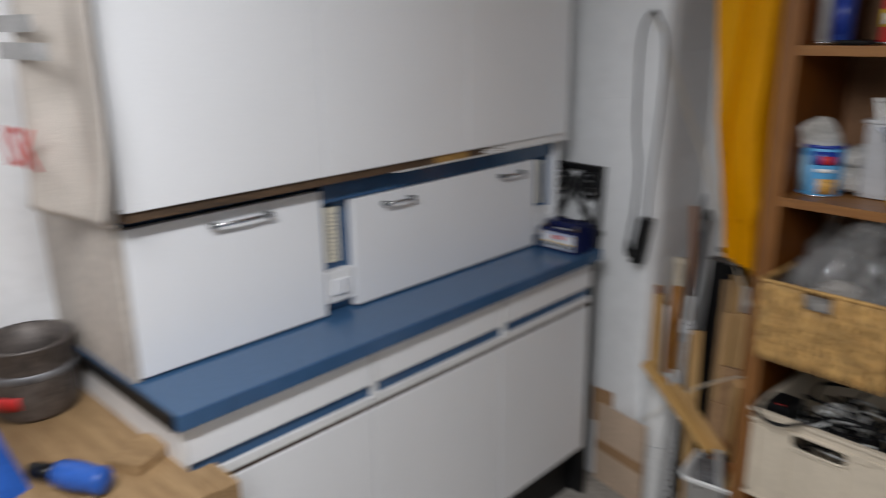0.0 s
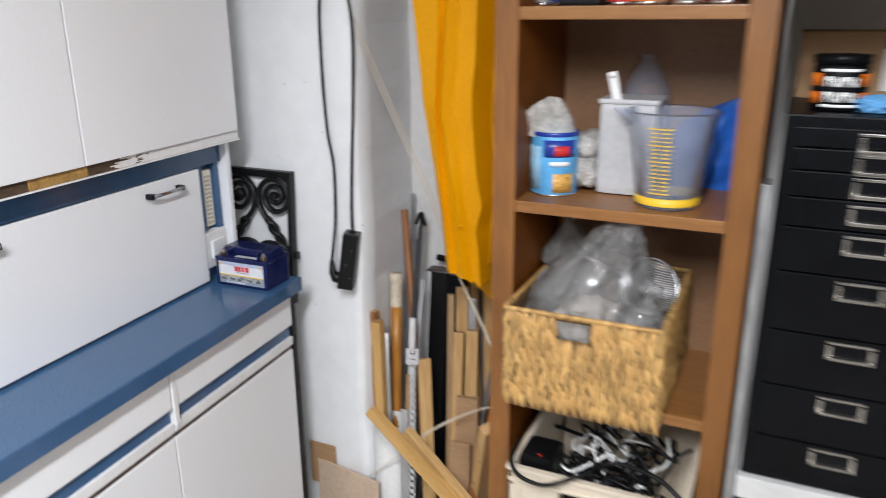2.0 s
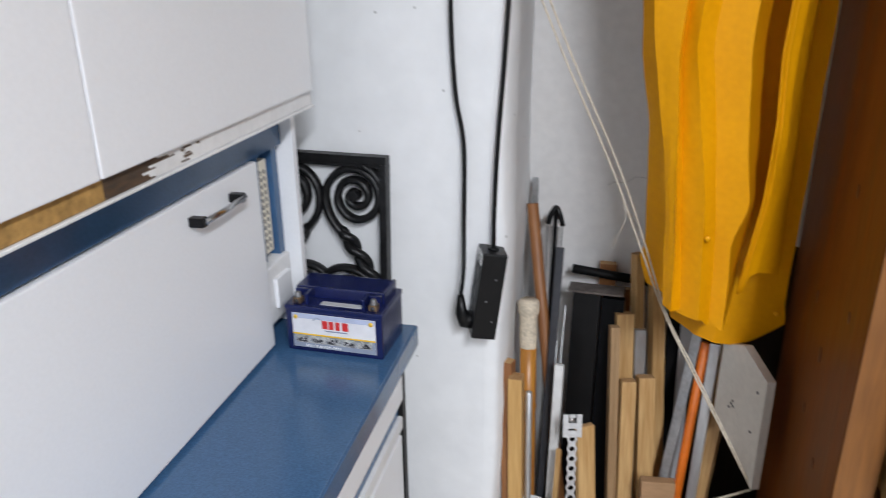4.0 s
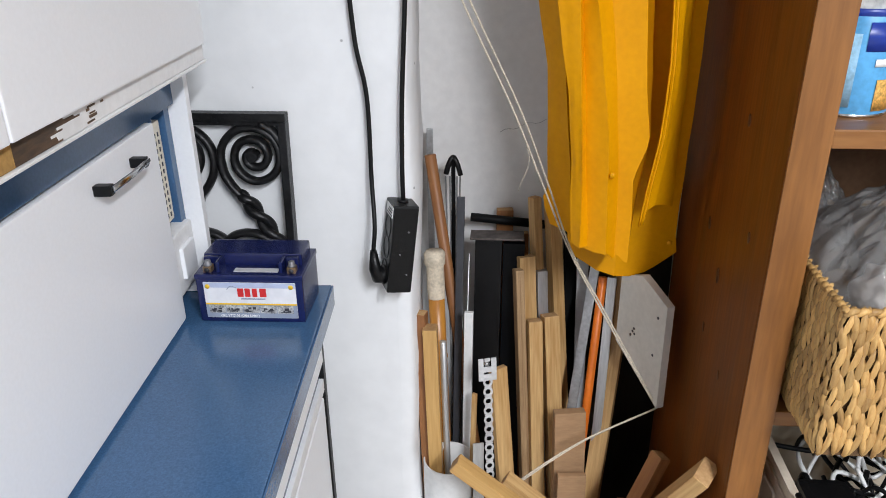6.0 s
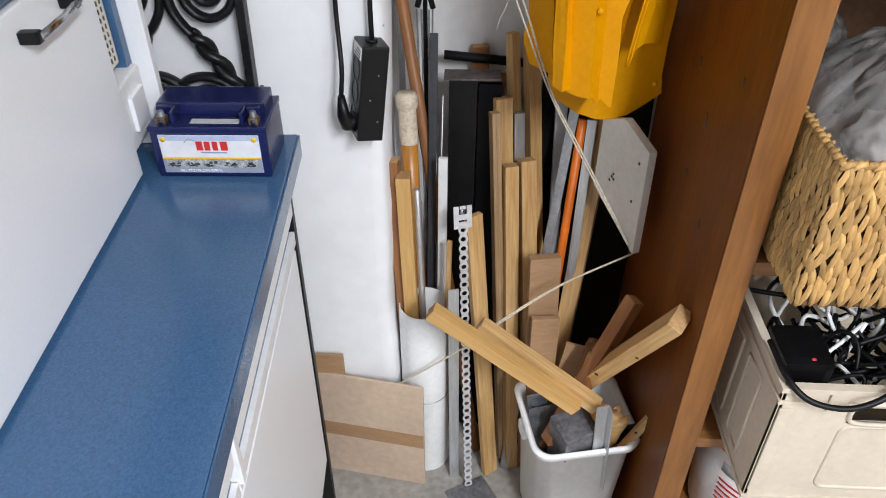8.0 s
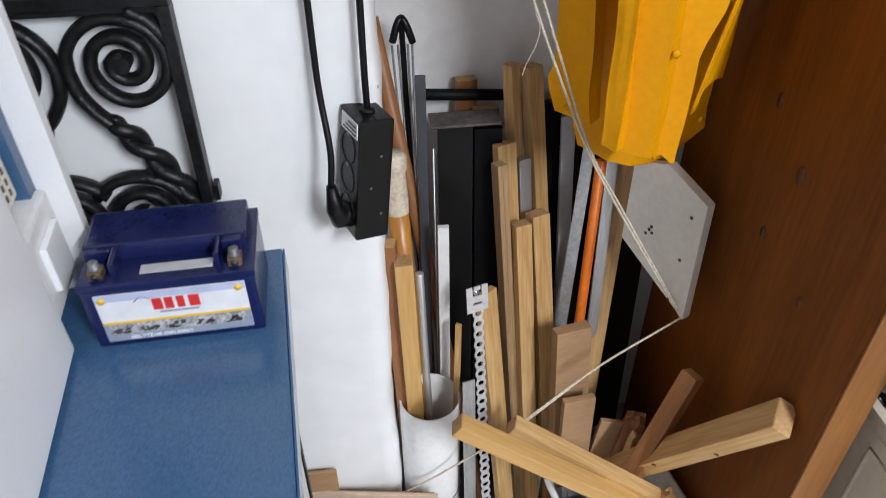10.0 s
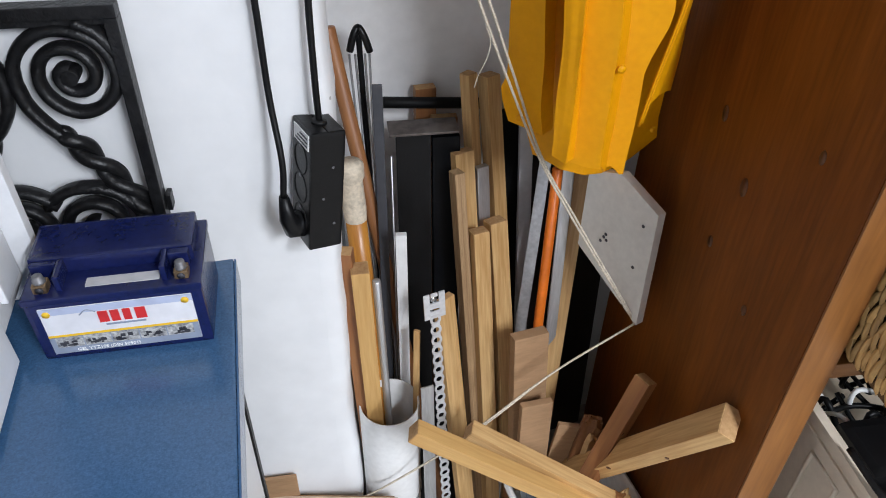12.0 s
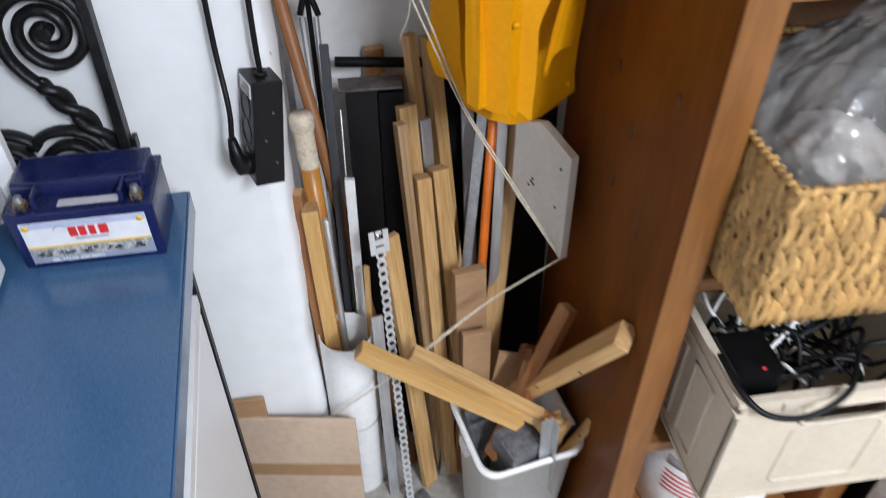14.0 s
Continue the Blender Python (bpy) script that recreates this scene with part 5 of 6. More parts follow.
# ---------------------------------------------------------------- shelf above and its appliance
sh = thing("wall_shelf", (0.5, 2.3, 1.578), "long cream melamine wall shelf", "shelf")
part("board", box(-0.072, 1.3, 2.02, AY, 1.576, 1.596, 0.002), M_CREAMBOARD, sh)
ap = thing("white_appliance", (0.3, 2.25, 1.596), "flat white enamelled case with an amber knob", "appliance")
part("case", box(-0.04, 0.52, 2.05, 2.5, 1.5965, 1.78, 0.006), M_APPL, ap)
part("knob_plate", box(0.01, 0.035, 2.045, 2.051, 1.613, 1.645, 0.003), M_YELLOWBAR, ap, "amber knob plate")
part("knob", lathe([(0, 0), (0.008, 0), (0.008, 0.012), (0, 0.013)], 16, m=pose(0.056, 2.05, 1.628, 90, 0, 0)), M_BLKPLASTIC, ap, "small black knob")
part("knob_plate", box(0.2, 0.23, 2.045, 2.051, 1.643, 1.665, 0.003), M_YELLOWBAR, ap, "amber knob plate")
for k in range(4):
    part("print_bar", box(0.37, 0.39 + 0.004 * k, 2.0492, 2.0502, 1.63 + k * 0.008, 1.633 + k * 0.008, 0), M_DARKPRINT, ap)
solid("black_strap", box(-0.058, -0.044, 2.06, 2.2, 1.5965, 1.75, 0.002), M_BLKPLASTIC2, (-0.05, 2.1, 1.5965), "narrow black case standing on the shelf", "case")


# ---------------------------------------------------------------- pine rack with its things
rk = thing("pine_rack", (0.6, 2.15, FLOOR), "bare pine rack of planks and shelves", "rack")
part("post", box(0.283, 0.319, 1.925, 1.95, FLOOR, 1.34, 0.003), M_PINE2, rk)
part("post", box(0.314, 0.364, 1.9, 1.924, FLOOR, 0.905, 0.003), M_PINE, rk)
part("post", box(0.283, 0.319, 2.42, 2.445, FLOOR, 1.34, 0.003), M_PINE2, rk)
part("rail", box(0.319, 1.0, 1.93, 1.95, 1.3, 1.334, 0.003), M_PINEX, rk)
part("side_rail", box(0.288, 0.314, 1.951, 2.419, 1.29, 1.334, 0.003), M_PINE2, rk)
part("shelf_board", box(0.319, 1.0, 1.955, 2.42, 1.312, 1.333, 0.002), M_PINEX, rk)
part("shelf_board", box(0.319, 1.0, 1.925, 2.44, 0.94, 1.0, 0.003), M_PINEX, rk)
part("shelf_board", box(0.366, 1.0, 1.96, 2.44, 0.62, 0.65, 0.003), M_PINEX, rk)


def cable_reel():
    z, y0, y1 = 1.335, 1.93, 2.2
    r = thing("cable_reel", (0.44, 2.05, z), "black cable reel in a bent grey tube frame", "cable reel")
    for y in (y0, y1):
        pts = [(0.255, y, z + 0.05), (0.262, y, z + 0.012), (0.3, y, z + 0.006), (0.62, y, z + 0.006)]
        part("frame_tube", sweep(smooth([(0.42, y, z + 0.228), (0.29, y, z + 0.226), (0.262, y, z + 0.21), (0.245, y, z + 0.17), (0.25, y, z + 0.08), (0.258, y, z + 0.03), (0.28, y, z + 0.007), (0.33, y, z + 0.006), (0.62, y, z + 0.006)], 6), 0.0075, 10), M_TUBEGREY, r, "bent grey steel tube")
    part("grip", sweep([(0.3, y0, z + 0.227), (0.38, y0, z + 0.228)], 0.01, 12), M_BLKPLASTIC, r, "black grip")
    cx, cy, cz = 0.4, 2.06, z + 0.105
    ax = Vector((1, 0, 0))
    bm = bmesh.new()
    rc = random.Random(21)
    for k in range(46):
        x, rr = cx - 0.118 + 0.25 * (k % 23) / 22 + rc.uniform(-0.004, 0.004), 0.083 + 0.007 * (k // 23) + rc.uniform(-0.002, 0.004)
        sway, ph = rc.uniform(0.004, 0.016), rc.uniform(0, 6.3)
        add_sweep(bm, [(x + sway * math.sin(a + ph) + 0.003 * math.sin(3 * a + k), cy + rr * math.cos(a), cz + rr * math.sin(a)) for a in [2 * math.pi * i / 36 for i in range(36)]], 0.0046, 6, closed=True)
    tagged(part("wound_cable", bm, M_CABLE, r, "wound black cable"), kind="stuff")
    part("drum", lathe([(0, -0.12), (0.075, -0.12), (0.075, 0.14), (0, 0.14)], 28, m=pose(cx, cy, cz, 0, 90, 0)), M_BLKPLASTIC2, r)
    part("flange", lathe([(0, -0.128), (0.1, -0.128), (0.1, -0.12), (0, -0.12)], 32, m=pose(cx, cy, cz, 0, 90, 0)), M_BLKPLASTIC2, r)
    part("crank", sweep([(cx - 0.128, cy, cz), (cx - 0.15, cy, cz), (cx - 0.15, cy - 0.05, cz - 0.03), (cx - 0.17, cy - 0.05, cz - 0.03)], 0.006, 8), M_STEEL, r)


cable_reel()


def case(name, x0, x1, y0, y1, z0, z1, mat, label, cat):
    """A shut case: two moulded shells with a seam between, a latch and a grip."""
    if cat != "tool case":
        return solid(name, box(x0, x1, y0, y1, z0, z1, 0.003), mat, ((x0 + x1) / 2, (y0 + y1) / 2, z0), label, cat)
    c = thing(name, ((x0 + x1) / 2, (y0 + y1) / 2, z0), label, cat)
    xm = (x0 + x1) / 2
    part("shell", box(x0, xm - 0.001, y0, y1, z0, z1, 0.008), mat, c)
    part("shell", box(xm + 0.001, x1, y0, y1, z0, z1, 0.008), mat, c)
    zm = (z0 + z1) / 2
    part("latch", box(xm - 0.012, xm + 0.012, y0 - 0.004, y0 + 0.004, zm - 0.018, zm + 0.018, 0.002), M_BLKPLASTIC2, c, "black latch")
    part("seam", box(xm - 0.0009, xm + 0.0009, y0 + 0.006, y1 - 0.006, z0 + 0.006, z1 - 0.006, 0), M_BLACKGAP, c)
    return c


case("tool_case", 0.295, 0.372, 1.99, 2.3, 1.0005, 1.24, M_GREEN, "dark green plastic tool case", "tool case")
case("tool_case", 0.46, 0.62, 2.0, 2.3, 1.0955, 1.2, M_GREEN, "dark green plastic case on a cardboard box", "tool case")
case("cardboard_box", 0.375, 0.7, 1.96, 2.3, 1.0005, 1.095, M_CARD, "low brown cardboard box on the rack", "cardboard box")
bx = thing("product_box", (0.41, 2.0, 1.0955), "cream product box with a blue picture panel", "product box")
part("carton", box(0.375, 0.445, 1.975, 2.02, 1.0955, 1.285, 0.002), M_CREAM, bx)
part("picture_panel", box(0.379, 0.403, 1.9735, 1.9748, 1.17, 1.275, 0), M_CANDEEP, bx, "dark blue picture panel")
part("picture_patch", box(0.382, 0.4, 1.9725, 1.9734, 1.2, 1.25, 0), M_CANBLUE, bx, "light blue picture")
part("title_bar", box(0.416, 0.43, 1.9735, 1.9748, 1.215, 1.275, 0), M_DARKPRINT, bx, "dark upright title bar")
part("tool_picture", box(0.392, 0.428, 1.9735, 1.9748, 1.115, 1.128, 0, None), M_DARKPRINT, bx, "picture of a dark tool")
tub = thing("plastic_tub", (0.5, 2.1, 0.65), "stacked grey plastic tubs on the rack", "plastic tub")
for k in range(3):
    z = 0.7 + 0.018 * k
    part("tub", box(0.37, 0.68, 1.965, 2.3, z, z + 0.014, 0.007), M_TUB, tub)
part("tub_body", box(0.385, 0.67, 1.98, 2.28, 0.6505, 0.86, 0.05), M_TUB, tub)
osb = thing("particle_board", (0.222, 1.98, FLOOR), "brown particle board leaning beside the drawer cabinet", "board")
part("panel", box(-0.132, 0.0, -0.005, 0.005, 0, 1.035, 0.001, pose(0.25, 1.905, FLOOR, 0, 0, 0) @ pose(0, 0, 0, 0, 0, -73)), M_OSB, osb)
rnd_osb = random.Random(8)
for k in range(16):
    m = pose(0.25, 1.905, FLOOR, 0, 0, 0) @ pose(0, 0, 0, 0, 0, -73) @ pose(rnd_osb.uniform(-0.1, -0.01), -0.0052, rnd_osb.uniform(0.5, 1.0), 0, rnd_osb.uniform(-50, 50), 0)
    part("chip", box(-0.0015, 0.0015, -0.0006, 0.0004, -0.006, 0.006, 0, m), M_CREAM, osb)
cl = thing("clear_clamshell", (0.25, 2.2, 1.04), "clear plastic packaging tucked behind the board", "packaging")
part("shell", box(0.22, 0.25, 2.06, 2.2, FLOOR, 1.14, 0.01), M_CLEARDARK, cl)


# ---------------------------------------------------------------- yellow coat
def coat():
    """Overlapping stiff oilskin panels that meet in sharp creases, hung from a peg on the shelf's side."""
    c = thing("yellow_raincoat", (-0.66, 2.5, 0.88), "yellow oilskin raincoat hanging beside the shelf", "raincoat")
    tops = 2.02

    def panel(name, cols, hem, seed, parent=None, nv=64):
        """cols: creases from one edge to the other, each (depth, (height, x), ...); hem: heights across."""
        k = len(cols) - 1
        nu = 14 * k
        def fn(u, v):
            low = float(np.interp(u, np.linspace(0, 1, len(hem)), hem))
            z = tops - (tops - low) * v
            i = min(k - 1, int(u * k + 1e-9))
            f = u * k - i
            xy = []
            for col in (cols[i], cols[i + 1]):
                xy.append((float(np.interp(z, [p[0] for p in col[1:]], [p[1] for p in col[1:]])), col[0]))
            x = xy[0][0] + (xy[1][0] - xy[0][0]) * f
            g = f
            y = xy[0][1] + (xy[1][1] - xy[0][1]) * g + 0.034 * min(1.0, max(0.0, (1.2 - z) / 0.3))
            y += 0.0025 * noise.noise(Vector((x * 10, z * 4, seed))) - 0.003 * abs(noise.noise(Vector((x * 12 + z * 7, z * 9, seed + 4)))) + 0.0003 * noise.noise(Vector((x * 90, z * 90, seed)))
            x += 0.003 * noise.noise(Vector((u * 3, z * 12, seed + 9)))
            return Vector((x, y, z))
        return part(name, sheet(fn, nu, nv, 0.0016, 0.3), M_YELLOW, parent or c)

    panel("back_skirt", [(2.495, (0.88, -0.69), (0.94, -0.71), (1.3, -0.74), (2.02, -0.7)), (2.478, (0.88, -0.63), (2.02, -0.63)), (2.486, (0.88, -0.58), (2.02, -0.58)), (2.5, (0.88, -0.52), (0.95, -0.535), (2.02, -0.535))],
          [0.906, 0.883, 0.877, 0.875, 0.882, 0.899, 0.915], 1.0)
    panel("sleeve", [(2.475, (0.96, -0.738), (1.02, -0.756), (1.04, -0.749), (1.23, -0.757), (1.34, -0.777), (1.66, -0.8), (2.02, -0.77)), (2.446, (0.96, -0.704), (1.0, -0.712), (1.19, -0.729), (1.34, -0.752), (2.02, -0.7)), (2.462, (0.96, -0.69), (1.34, -0.73), (2.02, -0.68))], [0.974, 0.968, 0.966], 2.0)
    panel("inner_front", [(2.373, (0.979, -0.715), (1.120, -0.724), (1.205, -0.732), (1.346, -0.756), (1.66, -0.79), (2.020, -0.76)), (2.359, (0.980, -0.703), (1.121, -0.711), (1.346, -0.729), (2.020, -0.688)), (2.385, (0.979, -0.677), (1.120, -0.697), (1.346, -0.719), (2.020, -0.669))], [0.986, 0.984, 0.983, 0.980], 3.0)
    panel("front_panel", [(2.376, (0.968, -0.701), (1.119, -0.708), (1.346, -0.727), (2.020, -0.687)), (2.354, (0.968, -0.666), (1.110, -0.675), (1.204, -0.683), (1.346, -0.708), (2.020, -0.664)), (2.370, (0.959, -0.650), (1.100, -0.657), (1.213, -0.669), (1.346, -0.687), (2.020, -0.650)), (2.364, (0.959, -0.633), (1.025, -0.635), (1.096, -0.638), (1.151, -0.623), (1.223, -0.635), (1.346, -0.645), (2.020, -0.612)), (2.430, (0.957, -0.623), (1.146, -0.611), (1.345, -0.625), (2.020, -0.592))],
          [0.979, 0.975, 0.977, 0.964, 0.970, 0.959, 0.962, 0.973], 4.0)
    fl = panel("front_flap", [(2.386, (1.003, -0.615), (1.071, -0.610), (1.148, -0.601), (1.255, -0.599), (1.343, -0.604), (2.020, -0.577)), (2.400, (1.003, -0.598), (1.148, -0.587), (1.343, -0.588), (2.020, -0.557)), (2.440, (1.012, -0.560), (1.148, -0.565), (1.343, -0.570), (1.600, -0.557), (2.020, -0.538))], [1.012, 1.036, 1.041, 1.034, 1.024], 5.0)
    line = [(1.012, -0.617), (1.071, -0.612), (1.149, -0.603), (1.255, -0.601), (1.343, -0.606), (2.000, -0.579)]
    for dx, dy in ((0.0, -0.002), (0.006, 0.004)):
        pts = []
        for k in range(70):
            z = 1.012 + 0.988 * k / 69
            pts.append((float(np.interp(z, [h[0] for h in line], [h[1] for h in line])) + dx, 2.384 + dy + 0.034 * min(1.0, max(0.0, (1.2 - z) / 0.3)), z))
        part("placket_edge", sweep(pts, 0.0017, 6), M_YELLOW, fl, "folded yellow placket edge")
    for x, y, z in ((-0.733, 2.484, 0.985), (-0.668, 2.36, 1.105), (-0.545, 2.51, 0.94)):
        part("press_stud", lathe([(0, 0), (0.0045, 0), (0.0045, 0.0012), (0, 0.002)], 12, m=pose(x, y, z, 90, 0, 0)), M_YELLOW, c)
    part("shoulder_yoke", box(-0.79, SL - 0.004, 2.4, 2.52, 1.96, 2.05, 0.03), M_YELLOW, c)


coat()


# ---------------------------------------------------------------- offcuts and poles in the corner
def along(top, low, base=None):
    """A pose at the foot of a pole, its z along the pole; and its length."""
    top, low = Vector(top), Vector(low)
    d = (top - low).normalized()
    foot = Vector(base) if base else low - d * ((low.z - FLOOR) / d.z)
    d = (top - foot)
    q = d.to_track_quat("Z", "Y").to_matrix().to_4x4()
    return Matrix.Translation(foot) @ q, d.length


def local(bm, m):
    bm.transform(m)
    return bm


def stick(name, top, foot, w, d, mat, label, cat="offcut", turn=0.0, bevel=0.0015):
    m, n = along(top, foot, foot)
    m = m @ pose(0, 0, 0, 0, 0, turn)
    if mat not in (M_PINE, M_PINE2, M_TANWOOD):
        return solid(name, local(box(-w / 2, w / 2, -d / 2, d / 2, 0.0, n, bevel), m), mat, m, label, cat, "offcuts in the corner")
    t = thing(name, m, label, cat, "offcuts in the corner")
    part("shaft", local(box(-w / 2, w / 2, -d / 2, d / 2, 0.0, n, bevel), m), mat, t)
    part("sawn_end", local(box(-w / 2 + 0.001, w / 2 - 0.001, -d / 2 + 0.001, d / 2 - 0.001, n - 0.001, n + 0.0006, 0.0003), m), M_ENDGRAIN, t, "pale sawn end grain")
    rnd = random.Random(round(n * 9973))
    for k in range(2 if w > 0.02 else 1):
        r = rnd.uniform(0.0022, 0.0045)
        part("knot", local(lathe([(0, 0), (r, 0), (r, 0.0003), (0, 0.0005)], 10, m=pose(rnd.uniform(-0.25, 0.25) * w, -d / 2, n * rnd.uniform(0.45, 0.95), 90, 0, 0) @ Matrix.Diagonal((1, 1.8, 1, 1))), m), M_KNOT, t)
    if "stamp" in label or cat == "stamped batten":
        for k in range(4):
            part("stamp_bar", local(box(-w * 0.3, w * 0.3, -d / 2 - 0.0004, -d / 2 + 0.0002, n * 0.62 + 0.006 * k, n * 0.62 + 0.006 * k + 0.0035, 0), m), M_DARKPRINT, t)
    return t


def rod(name, top, foot, r, mat, label, cat="pole", seg=12):
    m, n = along(top, foot, foot)
    bm = lathe([(0, 0), (r, 0), (r, n - 0.001), (r - 0.001, n), (0, n)], seg)
    bm.transform(m)
    return solid(name, bm, mat, m, label, cat, "offcuts in the corner")


F = FLOOR + 0.001
TUBE = Vector((-0.908, 2.452, FLOOR))


def tube():
    r, z1 = 0.047, 0.522
    t = thing("pvc_pipe", TUBE, "upright white plastic pipe holding poles", "pipe")
    part("pipe", lathe([(r, F), (r, z1 - 0.001), (r - 0.0015, z1), (r - 0.003, z1 - 0.001), (r - 0.003, F + 0.003), (0, F + 0.003), (0, F), (r, F)], 40, TUBE * 1.0 - Vector((0, 0, TUBE.z))), M_PVC, t)
    part("clip_wire", sweep([(TUBE.x + (r + 0.001) * math.cos(a), TUBE.y + (r + 0.001) * math.sin(a), 0.3 + 0.004 * math.sin(a)) for a in [2 * math.pi * k / 30 for k in range(30)]], 0.0012, 5, closed=True), M_STEEL, t)


tube()
rod("wooden_pole", (-0.953, 2.639, 1.045), (-0.8, 2.47, F), 0.0105, M_TANWOOD, "reddish wooden pole leaning behind the pipe", "pole")
m, n = along((-0.94, 2.56, 0.893), (-0.905, 2.452, F + 0.004), (-0.905, 2.452, F + 0.004))
bam = thing("bamboo_pole", m, "orange bamboo pole with a taped cream tip", "bamboo pole")
bm = lathe([(0, 0), (0.0148, 0)] + [q for k in range(1, 4) for q in ((0.0148, n * k / 4 - 0.006), (0.0163, n * k / 4), (0.0148, n * k / 4 + 0.006))] + [(0.0148, n - 0.07), (0, n - 0.07)], 18)
bm.transform(m)
part("cane", bm, M_BAMBOO, bam)
bm = lathe([(0.0152, n - 0.09), (0.0165, n - 0.07), (0.0158, n - 0.03), (0.0188, n - 0.024), (0.0196, n - 0.006), (0.015, n), (0, n - 0.001)], 18)
bm.transform(m)
part("taped_tip", bm, M_TAPE, bam, "cream cloth tape round the tip")
stick("pine_post", (-0.938, 2.45, 0.799), (-0.922, 2.446, F + 0.004), 0.026, 0.024, M_PINE2, "yellow pine batten standing in the pipe", turn=15)
stick("pine_post", (-0.955, 2.462, 0.82), (-0.935, 2.456, F + 0.004), 0.02, 0.02, M_TANWOOD, "short reddish batten standing in the pipe", turn=5)
rod("metal_tube", (-0.917, 2.458, 0.768), (-0.9, 2.442, F + 0.004), 0.006, M_ALU, "thin grey metal tube standing in the pipe", "metal tube")
stick("dark_bar", (-0.895, 2.606, 0.978), (-0.905, 2.47, F + 0.004), 0.014, 0.006, shader("dark_grey_plastic", (0.045, 0.047, 0.055), 0.45, vary=0.1, bump=0.05), "dark grey plastic bar standing in the pipe", "plastic bar")
stick("white_channel", (-0.876, 2.528, 0.788), (-0.88, 2.468, F + 0.004), 0.016, 0.01, M_PVC, "white perforated plastic channel standing in the pipe", "channel")
stick("pine_lath", (-0.862, 2.468, 0.655), (-0.875, 2.44, F + 0.004), 0.009, 0.006, M_PINE, "thin wooden lath standing in the pipe")
rod("metal_rod", (-0.893, 2.61, 0.865), (-0.885, 2.47, F + 0.004), 0.002, M_STEEL, "thin steel rod standing in the pipe", "rod", 6)
rod("metal_rod", (-0.88, 2.6, 0.87), (-0.892, 2.455, F + 0.004), 0.0018, M_STEEL, "thin steel rod standing in the pipe", "rod", 6)


def umbrella_frame():
    top, foot = Vector((-0.913, 2.66, 1.03)), Vector((-0.9, 2.48, F + 0.004))
    m, n = along(top, foot, foot)
    u = thing("umbrella_frame", m, "bare black umbrella frame without cloth", "umbrella frame")
    part("shaft", sweep([foot, top], 0.004, 8), M_BLKPLASTIC, u)
    part("crown", sweep(smooth([top + Vector((-0.013, -0.006, -0.026)), top + Vector((-0.007, -0.004, -0.006)), top + Vector((0, 0, 0.004)), top + Vector((0.007, -0.004, -0.006)), top + Vector((0.014, -0.006, -0.028))], 5), 0.005, 8), M_BLKPLASTIC, u)
    for dx in (-0.014, -0.006, 0.007, 0.013):
        part("rib", sweep([top + Vector((dx, -0.006, -0.03)), foot + (top - foot) * 0.6 + Vector((dx * 0.35, -0.01, 0)), foot + (top - foot) * 0.1 + Vector((dx * 0.5, -0.01, 0))], 0.0016, 6), M_STEEL, u)


umbrella_frame()
solid("perforated_rail", box(-0.966, -0.954, 2.70, 2.706, FLOOR, 1.075, 0.001), M_STEEL, (-0.96, 2.7, FLOOR), "perforated steel rail standing against the wall", "steel rail")

stick("black_board", (-0.845, 2.636, 0.884), (-0.85, 2.55, F), 0.05, 0.02, M_BLKPLASTIC, "glossy black profile standing against the wall", "black profile")
stick("black_board", (-0.798, 2.634, 0.88), (-0.80, 2.548, F), 0.04, 0.022, M_FILE, "glossy black profile standing against the wall", "black profile")
solid("steel_bracket", box(-0.88, -0.78, 2.62, 2.66, 0.888, 0.892, 0.001), M_DKCAN, (-0.83, 2.64, 0.888), "thin steel plate lying on the black profiles", "steel plate")
rod("black_pole", (-0.882, 2.69, 0.906), (-0.72, 2.705, 0.886), 0.0085, M_BLKPLASTIC2, "black round pole resting on the offcuts", "pole")
stick("wood_block", (-0.817, 2.72, 0.912), (-0.815, 2.70, F), 0.032, 0.018, M_TANWOOD, "reddish batten standing against the wall")
stick("wood_block", (-0.79, 2.70, 0.872), (-0.79, 2.66, F), 0.04, 0.015, M_TANWOOD, "reddish batten standing against the wall")
stick("pine_batten", (-0.763, 2.66, 0.96), (-0.7, 2.58, F), 0.018, 0.018, M_PINE, "slender pine batten standing against the wall")
stick("pine_batten", (-0.729, 2.68, 0.946), (-0.66, 2.54, F), 0.024, 0.024, M_PINE, "pine batten standing against the wall")
stick("plywood_strip", (-0.776, 2.62, 0.858), (-0.73, 2.5, F), 0.031, 0.018, M_PINE, "planed pine board standing in the corner")
stick("plywood_strip", (-0.79, 2.58, 0.85), (-0.745, 2.45, F), 0.016, 0.02, M_PLY, "layered plywood strip standing in the corner")
stick("aluminium_channel", (-0.746, 2.62, 0.83), (-0.71, 2.52, F), 0.02, 0.012, M_ALU, "grey aluminium channel standing in the corner", "channel")
stick("pine_batten", (-0.758, 2.56, 0.757), (-0.725, 2.43, F), 0.025, 0.022, M_PINE, "knotty pine batten with a printed stamp")
stick("pine_batten", (-0.729, 2.58, 0.758), (-0.683, 2.44, F), 0.029, 0.024, M_PINE, "pine batten standing in the corner")
stick("pine_batten", (-0.822, 2.48, 0.703), (-0.77, 2.41, F), 0.033, 0.012, M_PINE, "wide pine batten standing in the corner")
stick("dark_board", (-0.686, 2.705, 0.875), (-0.66, 2.62, F), 0.03, 0.01, M_BLKPLASTIC2, "black strip standing behind the coat", "strip")
stick("grey_profile", (-0.666, 2.68, 0.86), (-0.65, 2.56, F), 0.022, 0.008, M_GREYPL, "grey slat standing behind the coat", "slat")
